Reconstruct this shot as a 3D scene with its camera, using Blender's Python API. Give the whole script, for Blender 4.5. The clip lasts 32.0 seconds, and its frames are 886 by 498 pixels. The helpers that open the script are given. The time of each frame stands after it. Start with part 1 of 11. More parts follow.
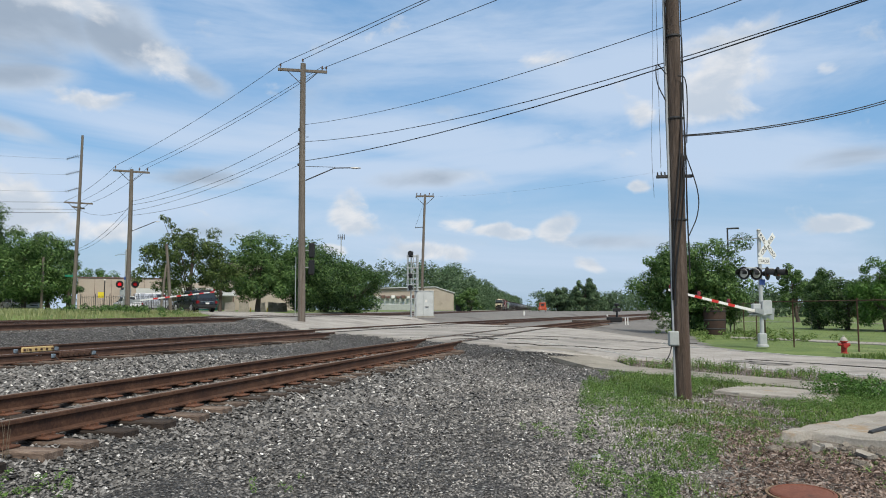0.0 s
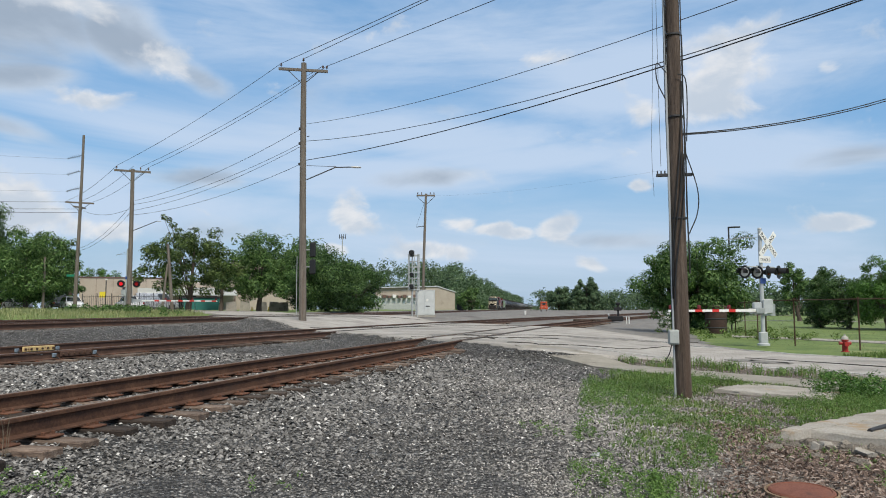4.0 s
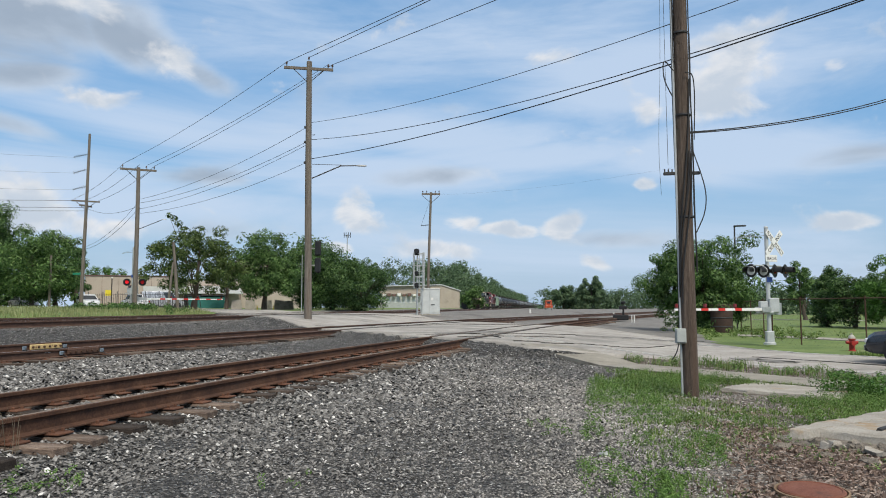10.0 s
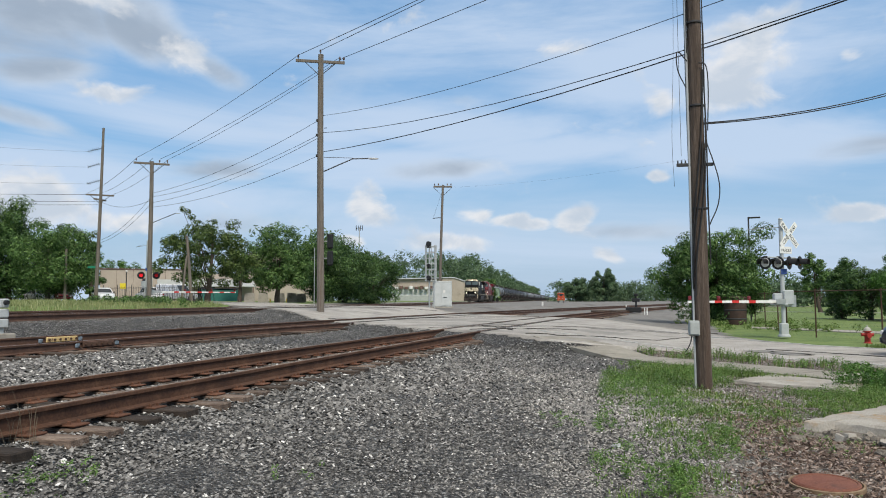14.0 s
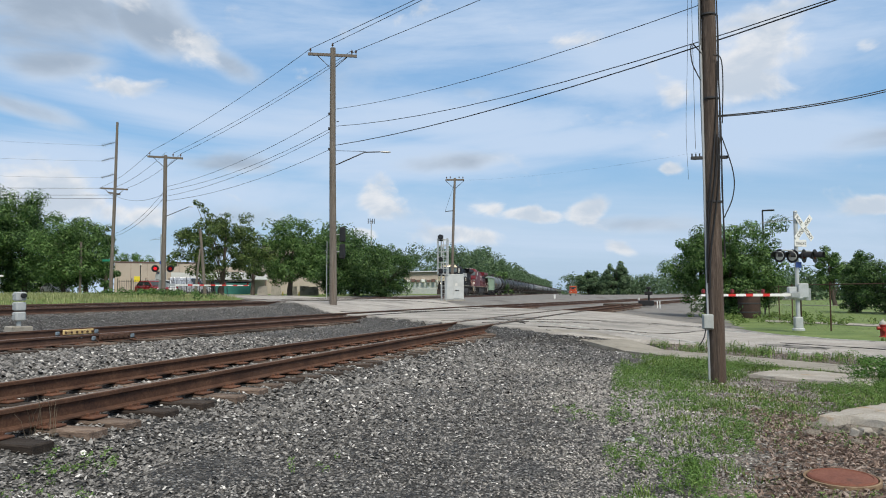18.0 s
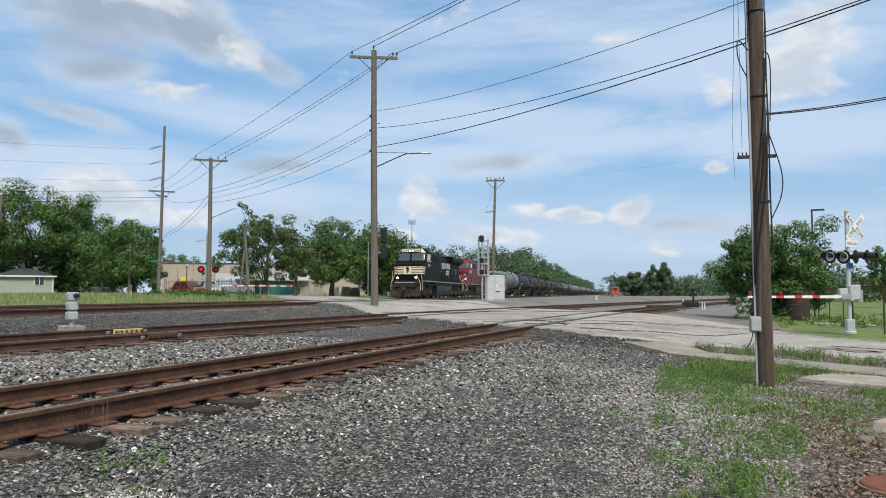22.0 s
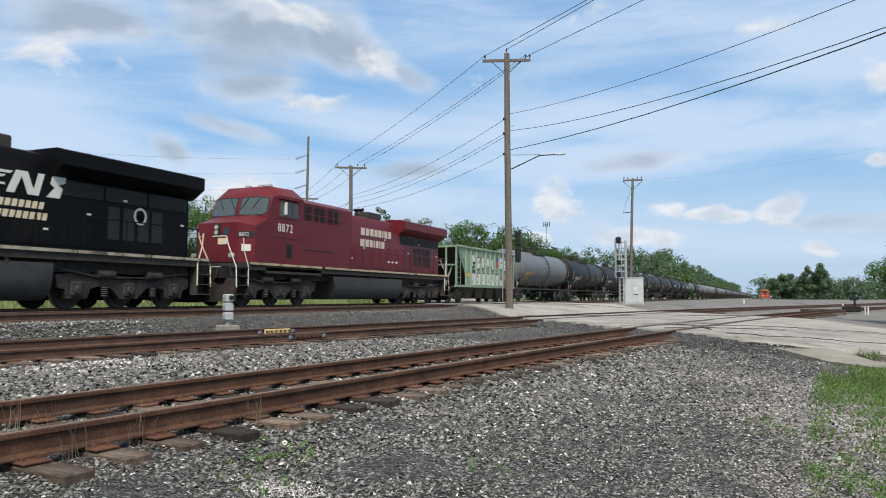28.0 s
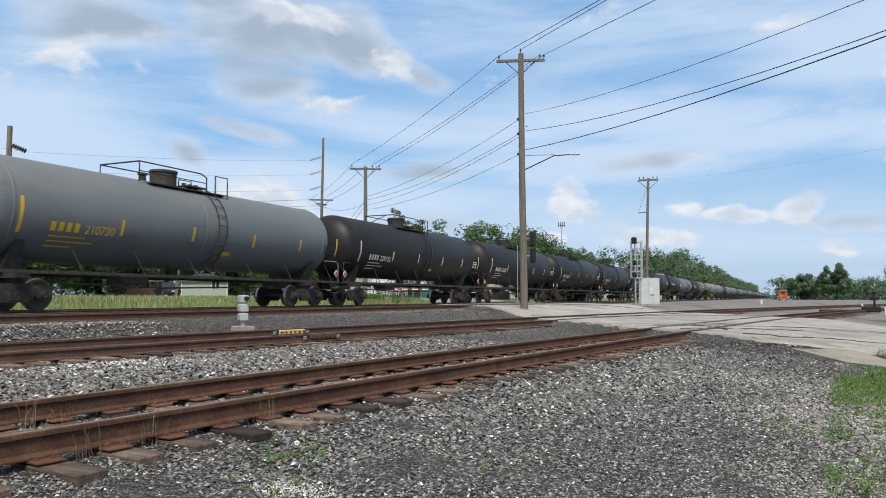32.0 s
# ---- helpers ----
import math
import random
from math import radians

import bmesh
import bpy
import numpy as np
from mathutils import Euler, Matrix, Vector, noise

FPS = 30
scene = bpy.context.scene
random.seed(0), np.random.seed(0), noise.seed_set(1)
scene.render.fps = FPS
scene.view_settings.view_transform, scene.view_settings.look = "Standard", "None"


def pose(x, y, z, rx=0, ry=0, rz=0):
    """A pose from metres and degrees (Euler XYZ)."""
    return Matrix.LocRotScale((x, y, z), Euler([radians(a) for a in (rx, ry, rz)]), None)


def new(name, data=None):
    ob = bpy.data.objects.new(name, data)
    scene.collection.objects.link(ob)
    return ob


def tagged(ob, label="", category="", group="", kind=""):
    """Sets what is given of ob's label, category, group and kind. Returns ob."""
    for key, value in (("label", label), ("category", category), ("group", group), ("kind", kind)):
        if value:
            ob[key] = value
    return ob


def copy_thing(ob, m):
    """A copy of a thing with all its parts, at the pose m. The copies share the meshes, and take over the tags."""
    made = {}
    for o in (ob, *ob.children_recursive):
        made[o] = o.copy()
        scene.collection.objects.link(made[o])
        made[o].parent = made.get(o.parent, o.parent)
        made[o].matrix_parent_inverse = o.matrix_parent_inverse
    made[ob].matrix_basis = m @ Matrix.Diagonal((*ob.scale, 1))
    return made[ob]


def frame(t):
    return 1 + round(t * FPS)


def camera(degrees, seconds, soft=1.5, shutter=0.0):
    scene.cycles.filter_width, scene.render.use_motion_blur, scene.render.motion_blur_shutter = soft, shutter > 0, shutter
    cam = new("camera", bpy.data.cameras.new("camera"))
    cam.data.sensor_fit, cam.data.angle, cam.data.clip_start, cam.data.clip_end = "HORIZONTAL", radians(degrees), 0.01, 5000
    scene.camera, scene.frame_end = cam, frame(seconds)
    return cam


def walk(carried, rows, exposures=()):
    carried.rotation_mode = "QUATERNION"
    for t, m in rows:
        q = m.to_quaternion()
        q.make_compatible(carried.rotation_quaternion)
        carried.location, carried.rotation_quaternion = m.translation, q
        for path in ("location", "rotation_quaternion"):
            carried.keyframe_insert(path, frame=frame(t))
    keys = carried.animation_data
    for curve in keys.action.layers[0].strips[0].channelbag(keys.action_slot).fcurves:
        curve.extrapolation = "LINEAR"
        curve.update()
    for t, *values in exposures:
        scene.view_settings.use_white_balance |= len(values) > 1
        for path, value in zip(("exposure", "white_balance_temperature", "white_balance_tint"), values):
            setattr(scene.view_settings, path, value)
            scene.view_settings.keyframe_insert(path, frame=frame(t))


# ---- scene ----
cam = camera(61.74, 32.0, soft=1.0, shutter=0.12)
CAMERA_ROWS = [
    (0, pose(0, 0, 1.45, 94.673, 0.05, 7.9)),
    (0.5, pose(0.004, 0.001, 1.445, 94.669, 0.085, 7.924)),
    (1, pose(0.005, 0.002, 1.445, 94.664, 0.087, 7.928)),
    (1.5, pose(0.01, 0.001, 1.447, 94.651, 0.107, 7.957)),
    (2, pose(0.014, -0, 1.448, 94.641, 0.139, 8.018)),
    (2.5, pose(0.02, 0.003, 1.443, 94.653, 0.108, 8.027)),
    (3, pose(0.026, -0.002, 1.443, 94.637, 0.135, 8.043)),
    (3.5, pose(0.024, -0.002, 1.442, 94.631, 0.113, 8.006)),
    (5.5, pose(0.022, 0.004, 1.442, 94.557, 0.11, 8.042)),
    (6, pose(0.02, 0.004, 1.443, 94.545, 0.087, 8.038)),
    (6.5, pose(0.013, 0.004, 1.442, 94.553, 0.095, 8.04)),
    (7, pose(0.006, 0.002, 1.443, 94.52, 0.113, 8.108)),
    (7.5, pose(0.003, 0, 1.443, 94.519, 0.105, 8.107)),
    (8, pose(-0.002, -0.002, 1.444, 94.545, 0.117, 8.089)),
    (8.5, pose(-0, -0.002, 1.447, 94.513, 0.106, 8.137)),
    (9, pose(-0.007, -0, 1.443, 94.479, 0.106, 8.207)),
    (9.5, pose(-0.009, -0.002, 1.44, 94.492, 0.083, 8.304)),
    (10, pose(-0.012, -0.003, 1.44, 94.512, 0.051, 8.359)),
    (10.5, pose(-0.014, -0.004, 1.437, 94.532, 0.063, 8.429)),
    (11, pose(-0.019, 0.002, 1.439, 94.508, 0.055, 8.504)),
    (11.5, pose(-0.018, 0.001, 1.437, 94.468, 0.083, 8.634)),
    (12, pose(-0.012, -0, 1.44, 94.351, 0.123, 8.8)),
    (12.5, pose(-0.02, 0.003, 1.44, 94.242, 0.13, 8.905)),
    (13, pose(-0.016, -0.003, 1.439, 94.121, 0.099, 9.082)),
    (13.5, pose(-0.016, -0.004, 1.437, 94.037, 0.143, 9.215)),
    (14, pose(-0.012, 0.001, 1.436, 93.951, 0.127, 9.294)),
    (14.5, pose(-0.01, -0.001, 1.433, 93.84, 0.11, 9.343)),
    (16.5, pose(-0.017, -0.004, 1.437, 93.471, 0.127, 9.773)),
    (17, pose(-0.019, -0.011, 1.44, 93.441, 0.117, 9.874)),
    (17.5, pose(-0.021, -0.021, 1.445, 93.408, 0.105, 10.029)),
    (18, pose(-0.03, -0.02, 1.444, 93.415, 0.103, 10.202)),
    (18.5, pose(-0.036, -0.017, 1.444, 93.435, 0.078, 10.56)),
    (19, pose(-0.038, -0.012, 1.442, 93.437, 0.071, 11.024)),
    (19.5, pose(-0.04, -0.016, 1.44, 93.473, 0.076, 11.492)),
    (20, pose(-0.035, -0.023, 1.442, 93.483, 0.039, 11.935)),
    (20.5, pose(-0.035, -0.033, 1.443, 93.482, 0.045, 12.277)),
    (21, pose(-0.037, -0.036, 1.45, 93.484, 0.019, 12.622)),
    (21.5, pose(-0.04, -0.033, 1.448, 93.487, 0.037, 12.963)),
    (22, pose(-0.042, -0.029, 1.449, 93.482, -0.019, 13.327)),
    (22.5, pose(-0.048, -0.032, 1.446, 93.496, 0.003, 13.811)),
    (23, pose(-0.049, -0.031, 1.446, 93.504, -0.034, 14.457)),
    (23.5, pose(-0.048, -0.037, 1.447, 93.528, -0.018, 15.192)),
    (24, pose(-0.05, -0.038, 1.448, 93.565, -0.056, 16.116)),
    (24.5, pose(-0.053, -0.037, 1.447, 93.558, -0.062, 17.279)),
    (25, pose(-0.059, -0.045, 1.45, 93.6, -0.089, 18.583)),
    (25.5, pose(-0.056, -0.049, 1.451, 93.625, -0.118, 19.885)),
    (27.5, pose(-0.048, -0.049, 1.447, 93.672, -0.162, 23.35)),
    (28, pose(-0.048, -0.042, 1.448, 93.672, -0.168, 23.691)),
    (28.5, pose(-0.049, -0.047, 1.449, 93.683, -0.187, 23.896)),
    (29, pose(-0.043, -0.049, 1.449, 93.699, -0.158, 24.104)),
    (29.5, pose(-0.041, -0.055, 1.449, 93.71, -0.139, 24.274)),
    (30, pose(-0.04, -0.049, 1.451, 93.695, -0.175, 24.439)),
    (30.5, pose(-0.038, -0.04, 1.449, 93.694, -0.203, 24.544)),
    (31, pose(-0.036, -0.033, 1.447, 93.699, -0.178, 24.657)),
    (31.5, pose(-0.027, -0.027, 1.444, 93.718, -0.149, 24.786)),
    (32, pose(-0.026, -0.017, 1.443, 93.733, -0.086, 24.861)),
]
EXPOSURES = [(0.0, -0.02), (19.0, 0.02), (24.0, 0.07), (28.0, 0.11), (32.0, 0.12)]
walk(cam, CAMERA_ROWS, EXPOSURES)

# ---- world, sun ----
def node(nt, kind, **kw):
    n = nt.nodes.new(kind)
    for k, v in kw.items():
        if k in n.inputs:
            n.inputs[k].default_value = v
    return n


SUN_UP, SUN_TURN = radians(50), radians(152)


def make_world():
    w = bpy.data.worlds.new("sky")
    scene.world = w
    w.use_nodes = True
    nt = w.node_tree
    nt.nodes.clear()
    out = nt.nodes.new("ShaderNodeOutputWorld")
    bg = nt.nodes.new("ShaderNodeBackground")
    sky = nt.nodes.new("ShaderNodeTexSky")
    sky.sky_type, sky.sun_disc = "NISHITA", False
    sky.sun_elevation, sky.sun_rotation = SUN_UP, SUN_TURN
    sky.air_density, sky.dust_density, sky.ozone_density = 1.0, 1.0, 1.6
    tc = nt.nodes.new("ShaderNodeTexCoord")
    sep = nt.nodes.new("ShaderNodeSeparateXYZ")
    nt.links.new(tc.outputs["Generated"], sep.inputs[0])

    def m(op, a, b=None, c=None, clamp=False):
        n = nt.nodes.new("ShaderNodeMath")
        n.operation, n.use_clamp = op, clamp
        for i, v in enumerate((a, b, c)):
            if v is None:
                continue
            if isinstance(v, (int, float)):
                n.inputs[i].default_value = v
            else:
                nt.links.new(v, n.inputs[i])
        return n.outputs[0]

    # clouds are laid out by compass direction and height above the horizon
    az = m("ARCTAN2", sep.outputs[0], sep.outputs[1])
    el = m("ARCSINE", sep.outputs[2])
    comb = nt.nodes.new("ShaderNodeCombineXYZ")
    nt.links.new(az, comb.inputs[0])
    nt.links.new(el, comb.inputs[1])

    def cloud(scale=1.0, detail=8, rough=0.6, off=(0, 0, 0), stretch=(1, 1, 1), turn=0.0, distort=0.0):
        mp = nt.nodes.new("ShaderNodeMapping")
        mp.inputs["Location"].default_value = off
        mp.inputs["Rotation"].default_value = (0, 0, turn)
        mp.inputs["Scale"].default_value = stretch
        nt.links.new(comb.outputs[0], mp.inputs[0])
        nz = nt.nodes.new("ShaderNodeTexNoise")
        nz.inputs["Scale"].default_value, nz.inputs["Detail"].default_value = scale, detail
        nz.inputs["Roughness"].default_value, nz.inputs["Distortion"].default_value = rough, distort
        nt.links.new(mp.outputs[0], nz.inputs["Vector"])
        return nz.outputs["Fac"]

    def step(v, lo, hi):
        n = nt.nodes.new("ShaderNodeMapRange")
        n.interpolation_type = "SMOOTHSTEP"
        n.inputs["From Min"].default_value, n.inputs["From Max"].default_value = lo, hi
        nt.links.new(v, n.inputs[0])
        return n.outputs[0]

    def mixc(f, a, b):
        n = nt.nodes.new("ShaderNodeMix")
        n.data_type = "RGBA"
        for sock, v in ((n.inputs[0], f), (n.inputs[6], a), (n.inputs[7], b)):
            if isinstance(v, (int, float)):
                sock.default_value = v
            elif isinstance(v, tuple):
                sock.default_value = (*v, 1)
            else:
                nt.links.new(v, sock)
        return n.outputs[2]

    def mass(a0, e0, wide, high, tilt=0.0, gain=1.0):
        """A soft cloud mass about a bearing and height, in degrees."""
        mp = nt.nodes.new("ShaderNodeMapping")
        mp.vector_type = "TEXTURE"
        mp.inputs["Location"].default_value = (radians(a0), radians(e0), 0)
        mp.inputs["Rotation"].default_value = (0, 0, radians(tilt))
        mp.inputs["Scale"].default_value = (radians(wide * 1.35), radians(high * 1.35), 1)
        nt.links.new(comb.outputs[0], mp.inputs[0])
        ln = nt.nodes.new("ShaderNodeVectorMath")
        ln.operation = "LENGTH"
        nt.links.new(mp.outputs[0], ln.inputs[0])
        return m("MULTIPLY", step(ln.outputs["Value"], 1.0, 0.0), gain)

    def masses(rows):
        total = mass(*rows[0])
        for r in rows[1:]:
            total = m("MAXIMUM", total, mass(*r))
        return total

    veil_noise = cloud(1.0, 8, 0.6, (3.1, 1.7, 0), (1.7, 8.5, 1), radians(-6), 0.6)
    veil = step(m("ADD", veil_noise, m("MULTIPLY", masses([(-27, 12.6, 17, 2.3, -5), (-10, 13.2, 17, 2.6, -4), (-1, 11.6, 10, 1.5, 3), (-38, 9.2, 11, 2.6, 4), (-16, 10.5, 16, 2.2, -2), (8, 16.8, 12, 3.0, 6), (14, 11, 12, 2.4, 0), (-52, 12, 12, 3.5, 0), (-46, 6.5, 12, 3.2, 0), (-30, 7.0, 12, 1.8, 3), (-20, 12.0, 12, 3.0, -4)]), 0.31)), 0.36, 0.74)
    # grey banks of cloud with soft, drawn-out lower edges
    bank_mask = masses([(-39, 19.6, 8, 3.6, -8, 1.25), (-31, 18.9, 6.5, 2.9, -16, 1.25), (-26.5, 16.9, 4.6, 1.7, -22, 1.1), (-37.4, 15.6, 4.6, 1.5, 8, 0.75), (-38, 11.9, 6, 1.0, -12, 0.95), (-28.5, 9.6, 5.5, 1.0, 0, 0.75),
                        (-44, 10.6, 2.2, 1.3, -25, 1.0), (-37.5, 11.4, 3.2, 0.7, -6, 0.8), (-8.4, 10.1, 6.5, 1.1, 3, 0.9), (-50, 19, 8, 3.5, 6, 0.9), (-7.6, 15.3, 3, 0.8, -8, 0.75), (21.5, 10.5, 5, 1.3, 0, 0.7), (-22, 5.6, 10, 1.3, 0, 0.7), (5, 5.0, 9, 1.0, -3, 0.7),
                        (40, 18, 10, 4, 5), (-90, 20, 18, 6, 0), (75, 24, 16, 6, 0), (140, 22, 24, 7, 0), (-150, 26, 24, 8, 0)])
    bank_noise = dict(scale=1.0, detail=9, rough=0.52, stretch=(5.0, 11.0, 1), turn=radians(-10), distort=0.4)
    bank = step(m("ADD", m("MULTIPLY", bank_mask, 0.40), cloud(off=(1.3, 4.6, 0), **bank_noise)), 0.56, 0.88)
    bank_shade = step(m("ADD", m("MULTIPLY", bank_mask, 0.30), cloud(off=(1.33, 4.48, 0), **bank_noise)), 0.56, 0.86)
    # white heaps
    heap_mask = masses([(-39, 7.4, 4.2, 2.4, 0, 1.25), (-36.5, 6.0, 3.4, 1.6, 0, 1.0), (-15.3, 7.2, 2.1, 2.2, 30, 1.4), (-7.0, 6.6, 2.6, 1.0, -6, 1.3), (-4.2, 6.1, 2.6, 0.8, 0, 1.2), (0.6, 6.2, 2.4, 1.1, 10, 1.4), (-2.2, 5.8, 2.6, 0.7, 0, 1.1), (13.2, 17.6, 5.2, 3.0, 10, 1.05), (11.6, 14.3, 4.8, 1.8, 6, 1.15), (7.6, 14.6, 1.8, 1.6, 0, 0.95),
                        (20.1, 16.2, 1.5, 0.9, 0, 1.0), (6.9, 9.1, 1.2, 0.7, 0, 1.2), (20.6, 5.8, 2.4, 0.8, -3, 1.3), (3.4, 3.3, 1.7, 0.7, -20, 1.25), (-9.0, 4.4, 4.0, 1.0, 0, 1.35), (-16.2, 4.5, 1.6, 0.7, 0, 1.2), (-33, 5.6, 5, 1.2, 0, 1.1), (0.6, 18.8, 3, 1.2, -14, 0.7), (-12.5, 21, 2.2, 0.8, 20, 0.7), (-28.6, 17.8, 2.6, 1.4, -18, 1.0), (-34.2, 14.4, 3.0, 1.1, 4, 0.95), (-35.5, 20.8, 5, 1.2, -6, 0.95),
                        (-44.5, 6.6, 4, 2.0, 0, 1.0), (-52, 16.4, 3.5, 2.0, 10, 1.0), (-55, 6, 5, 2, 0), (32, 8, 6, 2.5, 0), (60, 10, 12, 4, 0), (-80, 9, 12, 4, 0), (120, 12, 20, 5, 0), (-130, 12, 20, 5, 0)])
    heap_noise = dict(scale=1.0, detail=10, rough=0.55, stretch=(13.0, 20.0, 1), distort=0.35)
    heap = step(m("ADD", m("MULTIPLY", heap_mask, 0.34), cloud(off=(4.3, 1.1, 0), **heap_noise)), 0.60, 0.84)
    heap_shade = step(m("ADD", m("MULTIPLY", heap_mask, 0.12), cloud(off=(4.34, 1.24, 0), **heap_noise)), 0.46, 0.74)
    base = nt.nodes.new("ShaderNodeMix")
    base.data_type, base.blend_type = "RGBA", "MULTIPLY"
    base.inputs[0].default_value = 1.0
    nt.links.new(sky.outputs[0], base.inputs[6])
    base.inputs[7].default_value = (SKY_GAIN[0], SKY_GAIN[1], SKY_GAIN[2], 1)
    c = mixc(0.6, base.outputs[2], (2.35, 4.7, 8.2))
    c = mixc(m("MULTIPLY", step(el, 0.24, 0.0), 0.74), c, (4.6, 5.75, 7.2))
    c = mixc(m("MULTIPLY", veil, 0.8), c, (5.95, 7.1, 8.8))
    c = mixc(m("MULTIPLY", bank, 0.88), c, mixc(bank_shade, (6.0, 6.9, 8.1), (3.6, 4.3, 5.25)))
    c = mixc(m("MULTIPLY", heap, 0.88), c, mixc(heap_shade, (8.6, 8.6, 8.7), (5.7, 6.4, 7.3)))
    # grey cloud cover added above the view to neutralise the blue fill light
    over = m("MULTIPLY", step(m("ADD", el, m("MULTIPLY", veil_noise, 0.4)), 0.62, 0.95), 0.8)
    c = mixc(over, c, (5.6, 5.5, 5.35))
    nt.links.new(c, bg.inputs[0])
    bg.inputs[1].default_value = SKY_STRENGTH
    nt.links.new(bg.outputs[0], out.inputs[0])


SKY_STRENGTH, SKY_GAIN = 0.10, (1.0, 1.25, 1.25)
make_world()
sun_lamp = bpy.data.lights.new("sun", "SUN")
sun_lamp.energy, sun_lamp.angle, sun_lamp.color = 3.9, radians(20), (1.0, 0.94, 0.84)
sun = new("sun", sun_lamp)
sun.rotation_euler = (radians(90) - SUN_UP, 0, radians(180) - SUN_TURN)


# ---- materials ----
def material(name, colors, rough=0.8, metal=0.0, scale=6.0, fine=60.0, bump=0.15, stain=None, stain_scale=0.8, stain_at=0.55,
             vary=0.0, coord="Object", spec=0.4, distance=0.01, stretch=(1, 1, 1)):
    """A surface of two or three colours mixed at a coarse and a fine scale, with relief, stains and variation from piece to piece."""
    mt = bpy.data.materials.new(name)
    mt.use_nodes = True
    nt = mt.node_tree
    bs = nt.nodes["Principled BSDF"]
    tc = nt.nodes.new("ShaderNodeTexCoord")
    mp = nt.nodes.new("ShaderNodeMapping")
    mp.inputs["Scale"].default_value = stretch
    if coord == "World":
        geo = nt.nodes.new("ShaderNodeNewGeometry")
        nt.links.new(geo.outputs["Position"], mp.inputs[0])
    else:
        nt.links.new(tc.outputs[coord], mp.inputs[0])
    n1 = node(nt, "ShaderNodeTexNoise", Scale=scale, Detail=6.0, Roughness=0.6)
    n2 = node(nt, "ShaderNodeTexNoise", Scale=fine, Detail=4.0, Roughness=0.7)
    for n in (n1, n2):
        nt.links.new(mp.outputs[0], n.inputs["Vector"])
    add = nt.nodes.new("ShaderNodeMath")
    add.operation = "MULTIPLY_ADD"
    nt.links.new(n2.outputs["Fac"], add.inputs[0])
    add.inputs[1].default_value = 0.5
    half = nt.nodes.new("ShaderNodeMath")
    half.operation = "MULTIPLY"
    half.inputs[1].default_value = 0.5
    nt.links.new(n1.outputs["Fac"], half.inputs[0])
    nt.links.new(half.outputs[0], add.inputs[2])
    ramp = nt.nodes.new("ShaderNodeValToRGB")
    els = ramp.color_ramp.elements
    k = len(colors)
    spots = [0.34 + 0.32 * i / max(1, k - 1) for i in range(k)]
    els[0].position, els[0].color = spots[0], (*colors[0], 1)
    els[1].position, els[1].color = spots[-1], (*colors[-1], 1)
    for i in range(1, k - 1):
        e = els.new(spots[i])
        e.color = (*colors[i], 1)
    nt.links.new(add.outputs[0], ramp.inputs[0])
    col = ramp.outputs[0]
    if stain:
        n3 = node(nt, "ShaderNodeTexNoise", Scale=stain_scale, Detail=7.0, Roughness=0.65)
        nt.links.new(mp.outputs[0], n3.inputs["Vector"])
        mr = nt.nodes.new("ShaderNodeMapRange")
        mr.interpolation_type = "SMOOTHSTEP"
        mr.inputs["From Min"].default_value, mr.inputs["From Max"].default_value = stain_at, stain_at + 0.14
        nt.links.new(n3.outputs["Fac"], mr.inputs[0])
        mx = nt.nodes.new("ShaderNodeMix")
        mx.data_type = "RGBA"
        nt.links.new(mr.outputs[0], mx.inputs[0])
        nt.links.new(col, mx.inputs[6])
        mx.inputs[7].default_value = (*stain, 1)
        col = mx.outputs[2]
    if vary:
        src = nt.nodes.new("ShaderNodeObjectInfo").outputs["Random"] if vary > 0 else nt.nodes.new("ShaderNodeNewGeometry").outputs["Random Per Island"]
        mr = nt.nodes.new("ShaderNodeMapRange")
        mr.inputs["To Min"].default_value, mr.inputs["To Max"].default_value = 1 - abs(vary), 1 + abs(vary)
        nt.links.new(src, mr.inputs[0])
        hs = nt.nodes.new("ShaderNodeHueSaturation")
        nt.links.new(mr.outputs[0], hs.inputs["Value"])
        nt.links.new(col, hs.inputs["Color"])
        col = hs.outputs[0]
    nt.links.new(col, bs.inputs["Base Color"])
    rr = nt.nodes.new("ShaderNodeMapRange")
    rr.inputs["To Min"].default_value, rr.inputs["To Max"].default_value = max(0.03, rough - 0.12), min(1, rough + 0.12)
    nt.links.new(n1.outputs["Fac"], rr.inputs[0])
    nt.links.new(rr.outputs[0], bs.inputs["Roughness"])
    bs.inputs["Metallic"].default_value = metal
    bs.inputs["Specular IOR Level"].default_value = spec
    if bump:
        bp = nt.nodes.new("ShaderNodeBump")
        bp.inputs["Strength"].default_value, bp.inputs["Distance"].default_value = bump, distance
        nt.links.new(add.outputs[0], bp.inputs["Height"])
        nt.links.new(bp.outputs[0], bs.inputs["Normal"])
    return mt


